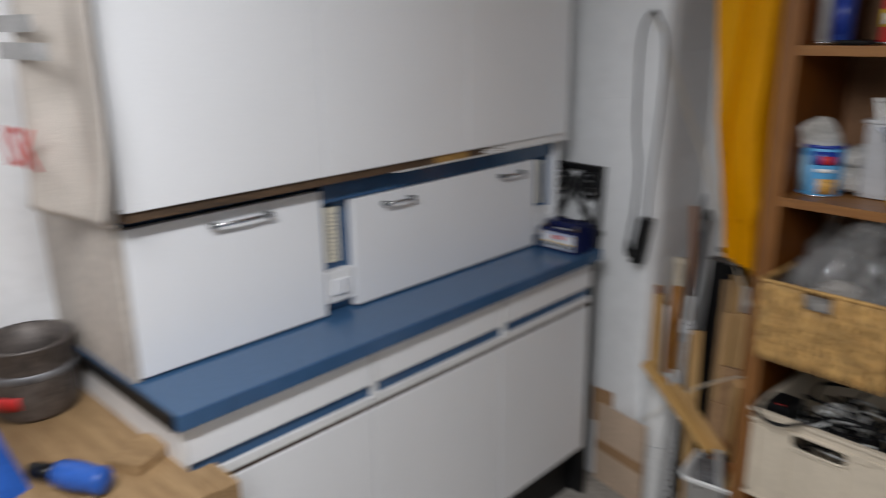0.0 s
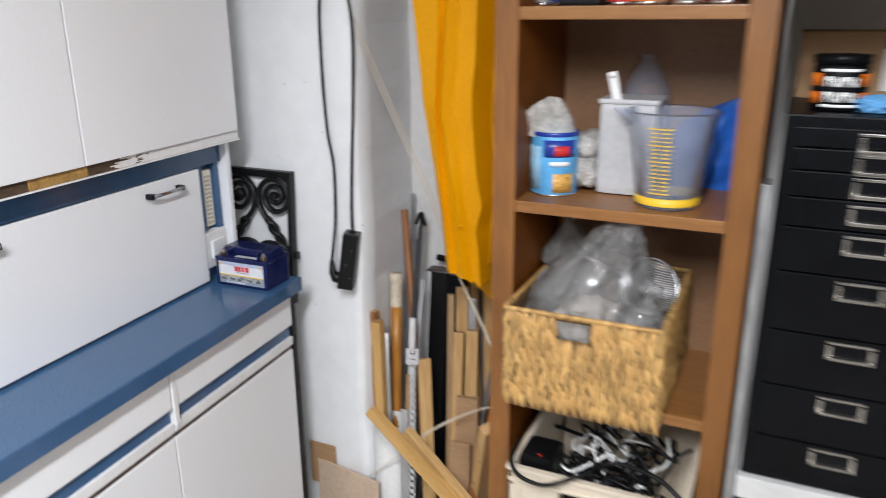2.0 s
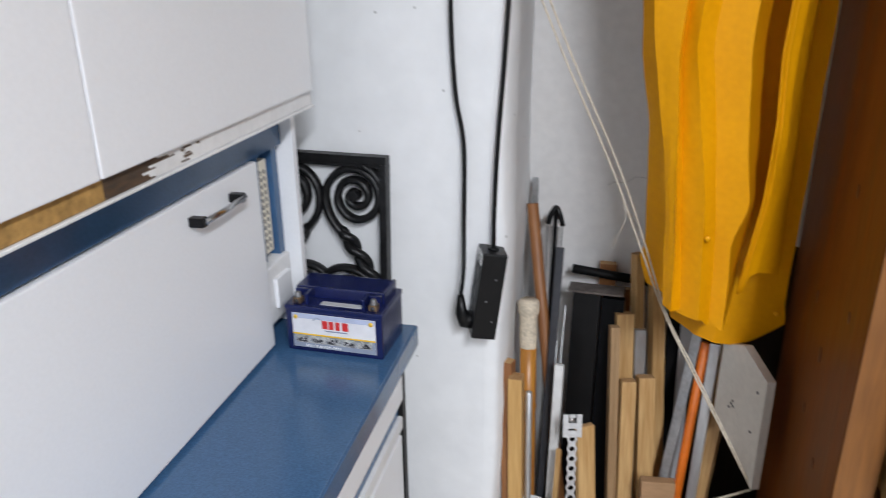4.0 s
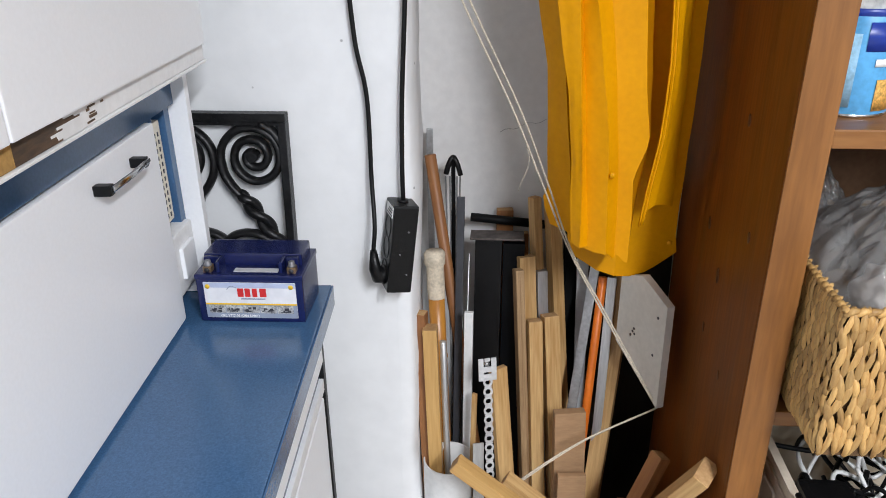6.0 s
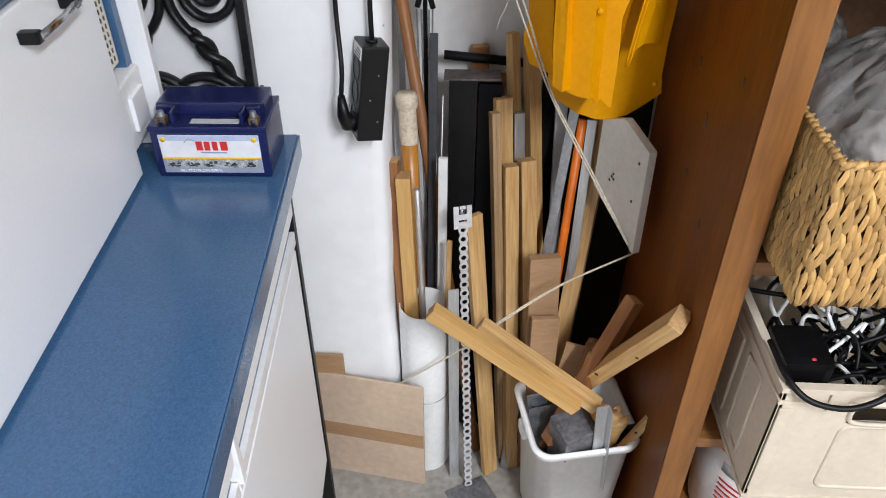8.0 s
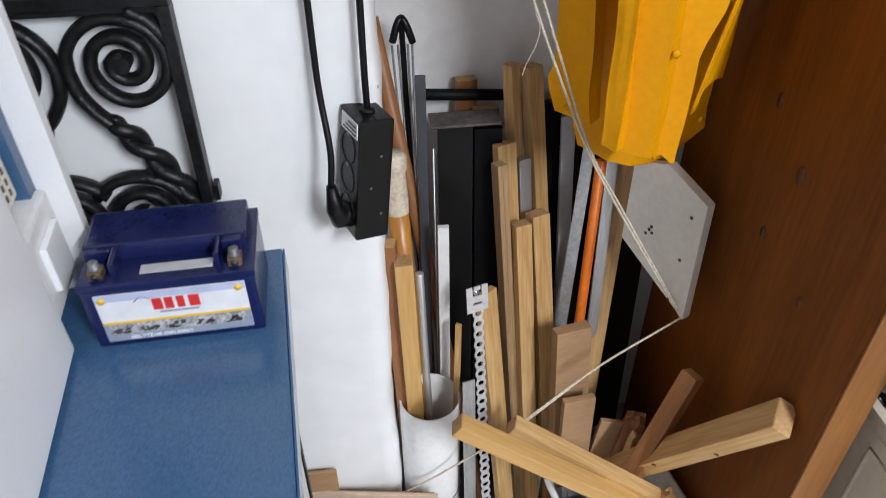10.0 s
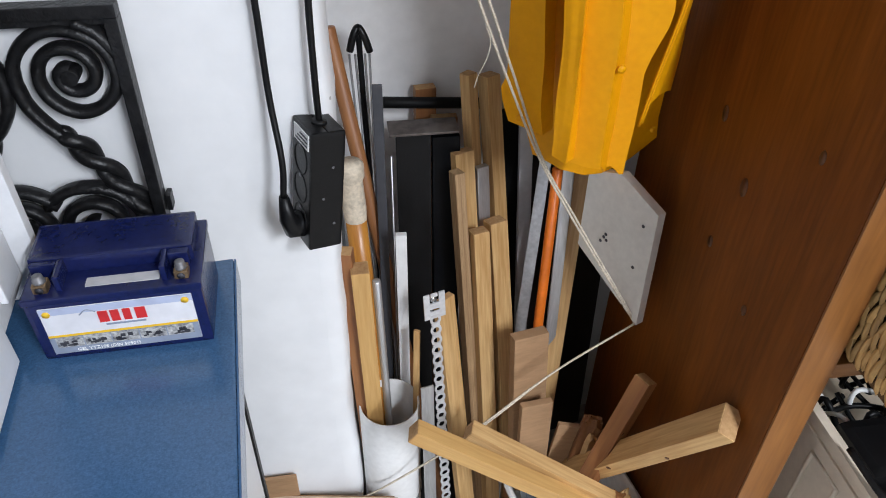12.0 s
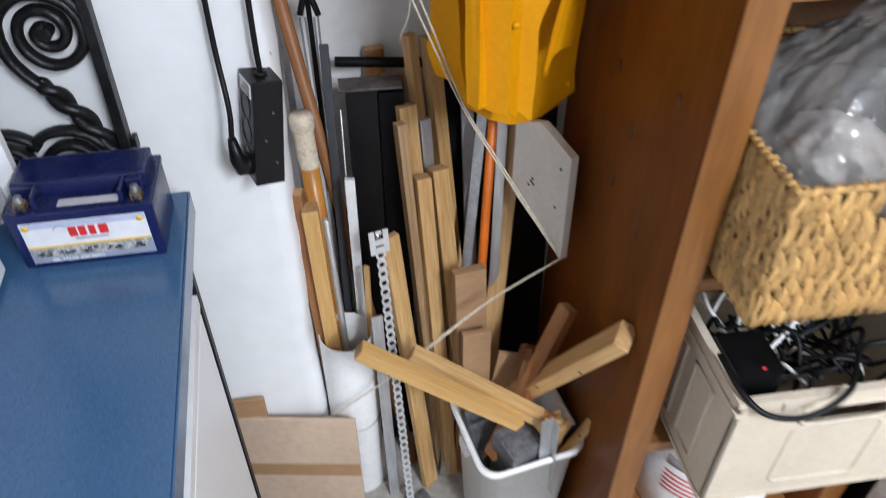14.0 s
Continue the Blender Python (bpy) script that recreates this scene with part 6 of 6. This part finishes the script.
stick("steel_angle", (-0.648, 2.62, 0.84), (-0.74, 2.42, F), 0.018, 0.004, M_STEEL, "punched grey steel angle leaning in the corner", "steel angle")
rod("orange_tube", (-0.635, 2.6, 0.83), (-0.69, 2.43, F), 0.008, M_ORANGE, "thin orange plastic tube leaning in the corner", "tube")
stick("grey_plank", (-0.618, 2.6, 0.83), (-0.65, 2.45, F), 0.017, 0.01, M_ALU, "pale grey profile leaning in the corner", "profile")
stick("pine_plank", (-0.59, 2.625, 0.83), (-0.67, 2.42, F), 0.032, 0.02, M_PINE, "pine plank leaning in the corner")
# Wide dark board added to darken the shadowed gap beside the bookcase.
stick("dark_board", (-0.575, 2.725, 0.97), (-0.565, 2.68, F), 0.18, 0.01, M_DKBOARD, "wide dark board added for the shade behind the offcuts", "board")
solid("carton_piece", local(box(-0.028, 0.028, -0.01, 0.01, 0, 0.29, 0.002), pose(-0.686, 2.425, 0.342, -8, 0, 10)), M_CARD, pose(-0.686, 2.425, 0.342, -8, 0, 10), "brown cardboard tube piece among the offcuts", "cardboard piece")
solid("carton_piece", local(box(-0.025, 0.025, -0.006, 0.006, 0, 0.2, 0.002), pose(-0.686, 2.395, 0.335, -4, 0, 5)), M_CARD, pose(-0.686, 2.395, 0.335, -4, 0, 5), "pale cardboard piece among the offcuts", "cardboard piece")
stick("pine_batten", (-0.69, 2.43, 0.36), (-0.69, 2.435, F), 0.045, 0.02, M_TANWOOD, "short reddish board under the cardboard", turn=0)


def strap():
    top, foot = Vector((-0.84, 2.452, 0.74)), Vector((-0.815, 2.37, F))
    m, n = along(top, foot, foot)
    s = thing("perforated_strap", m, "galvanised perforated strap with a bolted plate and foot", "perforated strap")
    step, r1, r0 = 0.0185, 0.0085, 0.0048
    bm = bmesh.new()
    for i in range(int((n - 0.03) / step)):
        z = (i + 0.5) * step
        ring = []
        for k in range(16):
            a = 2 * math.pi * (k + 0.5) / 16
            ca, sa = math.cos(a), math.sin(a)
            so = max(-step / 2, min(step / 2, r1 * sa * 1.15))
            ring.append([bm.verts.new((r * 1.0, yy, zz)) for r, zz, yy in ((r1 * ca if abs(sa) < 0.9 else 0.0068 * math.copysign(1, ca), z + so, -0.0008), (r0 * ca, z + r0 * sa, -0.0008), (r0 * ca, z + r0 * sa, 0.0008), (r1 * ca if abs(sa) < 0.9 else 0.0068 * math.copysign(1, ca), z + so, 0.0008))])
        for k in range(16):
            p, q = ring[k], ring[(k + 1) % 16]
            for e in range(4):
                bm.faces.new((p[e], q[e], q[(e + 1) % 4], p[(e + 1) % 4]))
    bmesh.ops.remove_doubles(bm, verts=bm.verts[:], dist=0.0004)
    bmesh.ops.recalc_face_normals(bm, faces=bm.faces[:])
    bm.transform(m)
    part("strap", bm, M_ZINC, s)
    bm = bmesh.new()
    for a in ((-0.016, 0.016, n - 0.042, n - 0.03), (-0.016, -0.007, n - 0.03, n), (0.007, 0.016, n - 0.03, n), (-0.007, 0.007, n - 0.026, n - 0.016), (-0.005, 0.005, n - 0.006, n)):
        add_box(bm, a[0], a[1], -0.0016, 0.0004, a[2], a[3])
    bm.transform(m)
    pl = part("plate", bm, M_ZINC, s)
    for zz in (n - 0.012, n - 0.036):
        bm = lathe([(0, 0), (0.0052, 0), (0.0052, 0.003), (0.003, 0.004), (0.003, 0.008), (0, 0.008)], 6, m=pose(0, -0.0015, zz, 90, 0, 0))
        bm.transform(m)
        part("bolt", bm, M_CHROME, pl)
    part("foot_plate", box(-0.045, 0.045, -0.04, 0.04, 0, 0.003, 0.001, pose(-0.805, 2.34, F, 0, 0, 30)), M_DULLSTEEL, s, "square steel foot plate")


strap()
stick("steel_angle", (-0.853, 2.425, 0.58), (-0.846, 2.395, F), 0.02, 0.003, M_ALU, "plain aluminium strip behind the strap", "strip")


def drilled_board():
    a, t, b0 = Vector((-0.543, 2.429, 0.865)), Vector((-0.574, 2.494, 0.889)), Vector((-0.544, 2.416, 0.681))
    n = (t - a).cross(b0 - a).normalized()
    if n.x > 0:
        n = -n
    l1, l2 = Vector((-0.601, 2.536, 0.74)), Vector((-0.6, 2.54, 0.866))
    b = thing("drilled_board", b0, "white melamine offcut with screw holes, tied by a string", "board")
    bm = bmesh.new()
    face = [a, t, l2, l1, b0]
    front = [bm.verts.new(p + n * 0.014) for p in face]
    back = [bm.verts.new(p) for p in face]
    bm.faces.new(front)
    bm.faces.new(back[::-1])
    for i in range(5):
        bm.faces.new((front[i], front[(i + 1) % 5], back[(i + 1) % 5], back[i]))
    part("panel", bm, M_MELAMINE, b)
    ux, uz = (l2 - t).normalized(), Vector((0, 0, 1))
    turn = n.to_track_quat("Z", "Y").to_matrix().to_4x4()
    for k, (p, q) in enumerate(((0.02, -0.02), (0.02, -0.09), (0.02, -0.16), (0.085, -0.05), (0.079, -0.055), (0.09, -0.057), (0.082, -0.045))):
        c = a + ux * p + uz * q
        c += n * (0.014 - (c - a).dot(n))
        part("screw_hole", lathe([(0, 0), (0.0026, 0), (0.0026, 0.0006), (0, 0.0006)], 10, m=Matrix.Translation(c) @ turn), M_DARKPRINT, b)


drilled_board()

# twine: hook on the wall, down to the board's corner, across to the wall's foot
tw = thing("twine", (-0.547, 2.43, 0.67), "pale natural twine tied round the offcuts", "twine")
for off in (0.0, 0.011):
    part("strand", sweep(smooth([(-1.0 + off, 2.404, 1.635), (-0.965 + off, 2.435, 1.52), (-0.888 + off, 2.452, 1.338), (-0.809 + off, 2.456, 1.175), (-0.762 + off * 0.8, 2.462, 1.062), (-0.712 + off * 0.3, 2.455, 0.946), (-0.66 + off * 0.4, 2.45, 0.852), (-0.555 + off * 0.2, 2.418, 0.678)], 10), 0.0016, 6), M_STRING, tw)
    part("strand", sweep(smooth([(-0.555, 2.418, 0.676), (-0.672, 2.39 + off * 0.2, 0.626 - off * 0.3), (-0.765, 2.37, 0.563 - off * 0.4), (-0.83, 2.375, 0.488), (-0.944, 2.392, 0.375), (-0.99, 2.412, 0.33)], 10), 0.0016, 6), M_STRING, tw)
rn = random.Random(3)
part("loose_end", sweep(smooth([(-0.786, 2.458, 1.115), (-0.781, 2.452, 1.1), (-0.784, 2.452, 1.08), (-0.792, 2.454, 1.06), (-0.796, 2.455, 1.045)], 8), 0.0005, 4), M_STRING, tw)
part("frayed_end", sweep([(-1.0 + rn.uniform(-0.03, 0.02), 2.41 + rn.uniform(-0.008, 0.004), 0.322 + rn.uniform(-0.006, 0.012)) for k in range(26)], 0.0012, 5), M_STRING, tw, "frayed knot at the wall")


# ---------------------------------------------------------------- white bucket with wood scraps
def scrap_bucket():
    c, yaw = Vector((-0.624, 2.333, FLOOR)), 11
    b = thing("white_bucket", pose(*c, 0, 0, yaw), "white rectangular plastic bucket full of wood scraps", "bucket")
    def ring(hx, hy, z, r=0.03, n=6):
        out = []
        for sx, sy, a0 in ((1, 1, 0), (-1, 1, 90), (-1, -1, 180), (1, -1, 270)):
            for k in range(n + 1):
                a = RD(a0 + 90 * k / n)
                out.append(Vector((sx * (hx - r) + r * math.cos(a), sy * (hy - r) + r * math.sin(a), z)))
        return out
    bm = bmesh.new()
    rings = [ring(0.07, 0.067, 0.0), ring(0.075, 0.071, 0.004), ring(0.088, 0.083, 0.276), ring(0.096, 0.091, 0.277), ring(0.098, 0.093, 0.294), ring(0.093, 0.088, 0.295), ring(0.087, 0.082, 0.286), ring(0.07, 0.068, 0.006)]
    vs = [[bm.verts.new(pose(*c, 0, 0, yaw) @ p) for p in r] for r in rings]
    for p, q in zip(vs, vs[1:]):
        for k in range(len(p)):
            bm.faces.new((p[k], p[(k + 1) % len(p)], q[(k + 1) % len(p)], q[k])).smooth = True
    bm.faces.new(vs[0])
    bm.faces.new(vs[-1])
    pail = part("pail", bm, M_BUCKET, b)
    m = pose(*c, 0, 0, yaw)
    bm = add_sweep(bmesh.new(), [m @ p for p in ring(0.0965, 0.0915, 0.291)], 0.0034, 8, closed=True)
    part("rim", bm, M_BUCKET, pail, "rolled white rim")
    for sx in (-1, 1):
        bm = box(sx * 0.094 - 0.008, sx * 0.094 + 0.008, -0.016, 0.016, 0.25, 0.276, 0.003)
        part("lug", local(bm, m), M_BUCKET, pail, "moulded handle lug")


scrap_bucket()


def beam(a, b, w, d, mat, label, turn=0.0, name="wood_scrap"):
    m, n = along(b, a, a)
    m = m @ pose(0, 0, 0, 0, 0, turn)
    t = thing(name, m, label, "wood scrap", "scraps in the bucket")
    bm = box(-w / 2, w / 2, -d / 2, d / 2, 0, n, 0.0015)
    part("shaft", local(bm, m), mat, t)
    part("sawn_end", local(box(-w / 2 + 0.001, w / 2 - 0.001, -d / 2 + 0.001, d / 2 - 0.001, n - 0.001, n + 0.0007, 0.0003), m), M_ENDGRAIN, t, "pale sawn end grain")
    rnd = random.Random(round(n * 9973))
    for k in range(3):
        r = rnd.uniform(0.002, 0.004)
        side = k % 2
        at = pose(rnd.uniform(-0.3, 0.3) * w, -d / 2, n * rnd.uniform(0.3, 0.9), 90, 0, 0) if side else pose(-w / 2, rnd.uniform(-0.3, 0.3) * d, n * rnd.uniform(0.3, 0.9), 0, -90, 0)
        part("knot", local(lathe([(0, 0), (r, 0), (r, 0.0003), (0, 0.0005)], 10, m=at), m), M_KNOT, t)
    return t


beam((-0.637, 2.272, 0.457), (-0.886, 2.314, 0.628), 0.024, 0.024, M_PINE2, "long pine batten lying across the bucket")
beam((-0.6, 2.279, 0.452), (-0.805, 2.345, 0.572), 0.024, 0.024, M_PINE, "pine batten lying across the bucket")
beam((-0.672, 2.295, 0.335), (-0.553, 2.352, 0.632), 0.026, 0.022, M_TANWOOD, "reddish batten sticking out of the bucket")
beam((-0.64, 2.4, 0.34), (-0.53, 2.195, 0.735), 0.04, 0.024, M_PINE, "pale pine block sticking out of the bucket", turn=30)
beam((-0.57, 2.29, 0.26), (-0.488, 2.268, 0.494), 0.015, 0.013, M_PINE, "short pine stick in the bucket")
def scrap(name, bm, m, mat, label, cat):
    return solid(name, local(bm, m), mat, m, label, cat, "scraps in the bucket")


bm = box(-0.011, 0.011, -0.001, 0.001, 0, 0.24, 0.0005)
add_box(bm, 0.0095, 0.0115, -0.018, -0.001, 0, 0.24, 0.0005)
scrap("steel_angle", bm, pose(-0.582, 2.268, 0.25, 4, -5, 12), M_ALU, "short pale steel angle in the bucket", "steel angle")
bm = box(-0.033, 0.033, -0.03, 0.03, 0, 0.16, 0.003)
add_box(bm, -0.026, 0.026, -0.024, 0.024, 0.16, 0.1615, 0.0005)
scrap("metal_piece", bm, pose(-0.628, 2.3, 0.255, 8, -6, 24), M_DULLSTEEL, "square grey metal tube in the bucket", "metal tube")
scrap("plastic_strip", box(-0.013, 0.013, -0.0015, 0.0015, 0, 0.2, 0.0005), pose(-0.668, 2.3, 0.2, -18, -7, 0), M_SLATE, "slate grey plastic strip in the bucket", "plastic strip")
scrap("metal_sheet", box(-0.028, 0.028, -0.0012, 0.0012, 0, 0.19, 0.0004), pose(-0.66, 2.33, 0.19, -4, -6, 12), M_DULLSTEEL, "bent grey metal sheet in the bucket", "metal sheet")
scrap("metal_sheet", box(-0.015, 0.015, -0.0012, 0.0012, 0, 0.19, 0.0004), pose(-0.67, 2.37, 0.2, 2, -9, 10), M_ALU, "pale metal strip in the bucket", "metal sheet")
pipe_m = pose(-0.6, 2.36, 0.26, 25, 38, 0)
pb = thing("black_pipe", pipe_m, "short black plastic pipe in the bucket", "pipe", "scraps in the bucket")
part("wall", local(lathe([(0.016, 0), (0.016, 0.17), (0.0175, 0.17), (0.0175, 0.184), (0.0145, 0.184), (0.013, 0.18), (0.013, 0), (0.016, 0)], 20), pipe_m), M_BLKPLASTIC2, pb)


def splintered(size, seed, cuts=3, rough=0.006):
    """A rough block whose faces are torn along the grain."""
    bm = box(-size[0] / 2, size[0] / 2, -size[1] / 2, size[1] / 2, 0, size[2], 0.003)
    bmesh.ops.subdivide_edges(bm, edges=bm.edges[:], cuts=cuts, use_grid_fill=True)
    for v in bm.verts:
        v.co += rough * noise.noise_vector(v.co * 60 + Vector((seed, seed, 0)))
        if v.co.z > size[2] * 0.9:
            v.co.z += 0.018 * noise.noise(Vector((v.co.x * 110, v.co.y * 110, seed)))
    return bm


scrap("broken_block", splintered((0.045, 0.034, 0.13), 1.0), pose(-0.592, 2.31, 0.27, 6, 12, 20), M_PINEX, "pale broken wood block in the bucket", "wood scrap")
scrap("broken_block", splintered((0.03, 0.02, 0.2), 5.0), pose(-0.635, 2.385, 0.29, -8, 10, -20), M_TANWOOD, "splintered reddish wood piece in the bucket", "wood scrap")
scrap("broken_block", splintered((0.018, 0.012, 0.19), 9.0, 3, 0.004), pose(-0.622, 2.37, 0.29, 0, 6, 15), M_PINEX, "pale splinter of wood in the bucket", "wood scrap")
scrap("broken_block", splintered((0.06, 0.014, 0.16), 7.0), pose(-0.66, 2.33, 0.27, 10, 30, 10), M_TANWOOD, "brown wood offcut in the bucket", "wood scrap")
scrap("carton_piece", box(-0.02, 0.02, -0.004, 0.004, 0, 0.2, 0.001), pose(-0.655, 2.395, 0.27, -6, 8, -10), M_CARD, "crumpled brown cardboard strip in the bucket", "cardboard piece")


# ---------------------------------------------------------------- cardboard at the wall's foot
CM = pose(-0.907, 2.371, FLOOR, 0, 0, -9)
cbx = thing("flat_carton", CM, "brown cardboard carton flattened against the wall", "carton")
part("front_panel", local(box(-0.215, 0, 0, 0.006, 0, 0.297, 0.001), CM), M_CARD2, cbx)
part("tape_band", local(box(-0.214, -0.001, -0.001, 0.0002, 0.12, 0.158, 0), CM), M_CARD, cbx, "darker brown band")
part("back_panel", local(box(-0.205, -0.006, 0.0075, 0.0125, 0, 0.29, 0.001), CM), M_CARD, cbx)
part("flap", box(-1.14, -1.06, 2.404, 2.41, 0.3, 0.425, 0.001), M_CARD, cbx)


# ---------------------------------------------------------------- bench end with tools
before = set(scene.objects)
wb = thing("workbench", (-1.3, 0.5, FLOOR), "worn wooden workbench top on a dark frame", "workbench")
part("top", box(WX, -0.97, -0.4, 0.94, 0.79, 0.835, 0.003), M_BENCH, wb)
part("nosing", box(-1.055, -0.965, 0.9405, 0.985, 0.79, 0.835, 0.003), M_BENCH, wb)
part("frame", box(WX, -1.05, -0.4, 0.9, 0.7, 0.789, 0.002), M_BLACKGAP, wb)
for y in (-0.36, 0.84):
    part("leg", box(-1.1, -1.05, y, y + 0.05, FLOOR, 0.7, 0.002), M_BLACKGAP, wb)


def hanging_bag():
    def fn(u, v):
        z = 1.95 - 0.67 * v + 0.02 * math.sin(7 * u) * v
        x = -1.52 + 0.37 * u + 0.012 * math.sin(9 * v)
        y = 0.9 + 0.024 * math.sin(8 * u + 2 * v) * (0.5 + v) + 0.01 * math.sin(17 * u + 5 * v)
        return Vector((x, y, z))
    b = thing("cloth_apron", (-1.42, 0.9, 1.28), "grey-beige cloth bag with red print hanging on the cabinet", "cloth bag")
    part("cloth", sheet(fn, 50, 50, 0.004), M_CLOTH, b)
    lettering("lettering", "ISK", 0.105, M_CLOTHRED, pose(-1.345, 0.838, 1.405, 90, 0, 4), b, 0.002)
    for k in range(2):
        part("faded_print", box(-1.44, -1.2 - 0.05 * k, 0.856, 0.86, 1.56 + 0.045 * k, 1.588 + 0.045 * k, 0), M_GREYED, b, "faded grey print")
    part("hook", sweep([(-1.42, 0.93, 1.97), (-1.42, 0.88, 1.97)], 0.004, 6), M_STEEL, b)


hanging_bag()
jar = thing("metal_pot", (-1.528, 0.838, 0.8355), "dirty dark metal pot with a red mark on the workbench", "pot")
part("body", lathe([(0, 0.8355), (0.078, 0.8355), (0.084, 0.845), (0.09, 0.93), (0.088, 0.985), (0.092, 0.99), (0.092, 0.997), (0.084, 0.995), (0.082, 0.93), (0.074, 0.85), (0, 0.848)], 40, (-1.528, 0.838, 0)), M_DKCAN, jar)
part("hoop", lathe([(0.0895, 0.925), (0.0925, 0.928), (0.0925, 0.94), (0.0895, 0.943)], 40, (-1.528, 0.838, 0)), M_DULLSTEEL, jar, "dull steel hoop")
part("red_mark", wrap_band(-1.528, 0.838, 0.0902, 0.87, 0.9, RD(-75), RD(-35)), M_RED, jar, "worn red mark")
cl = thing("bar_clamp", (-1.32, 0.66, 0.8355), "blue and black bar clamp lying on the workbench", "clamp")
bar = part("bar", box(-0.012, 0.012, -0.006, 0.006, -0.19, 0.19, 0.002, pose(-1.3, 0.66, 0.96, 0, -32, 20)), M_STEEL, cl, "flat steel bar")
part("sleeve", box(-0.018, 0.018, -0.03, 0.03, -0.17, 0.04, 0.008, pose(-1.3, 0.66, 0.96, 0, -32, 20)), M_TOOLBLUE, cl, "blue painted sliding sleeve")
jaw = part("jaw", box(-1.47, -1.27, 0.6, 0.66, 1.01, 1.06, 0.014), M_BLKPLASTIC, cl, "black moulded jaw")
part("pad", box(-1.285, -1.25, 0.605, 0.655, 0.985, 1.055, 0.006), M_BLKPLASTIC2, jaw)
h = part("handle", lathe([(0, 0), (0.018, 0.002), (0.025, 0.012), (0.027, 0.05), (0.024, 0.085), (0.026, 0.1), (0.02, 0.108), (0, 0.11)], 10, m=pose(-1.19, 0.757, 0.8625, 0, 90, 27)), M_TOOLBLUE, cl, "ribbed blue plastic handle")
part("ferrule", sweep([(-1.235, 0.733, 0.858), (-1.188, 0.758, 0.862)], 0.015, 12), M_BLKPLASTIC, h)
solid("sanding_block", local(box(-0.035, 0.035, -0.05, 0.05, 0, 0.022, 0.003), pose(-1.16, 0.9, 0.8355, 0, 0, 25)), M_BENCH, pose(-1.16, 0.9, 0.8355, 0, 0, 25), "small worn wooden block on the workbench", "wood block")
for ob in list(scene.objects):
    if ob not in before and not ob.parent:
        ob.matrix_basis = CAB @ ob.matrix_basis
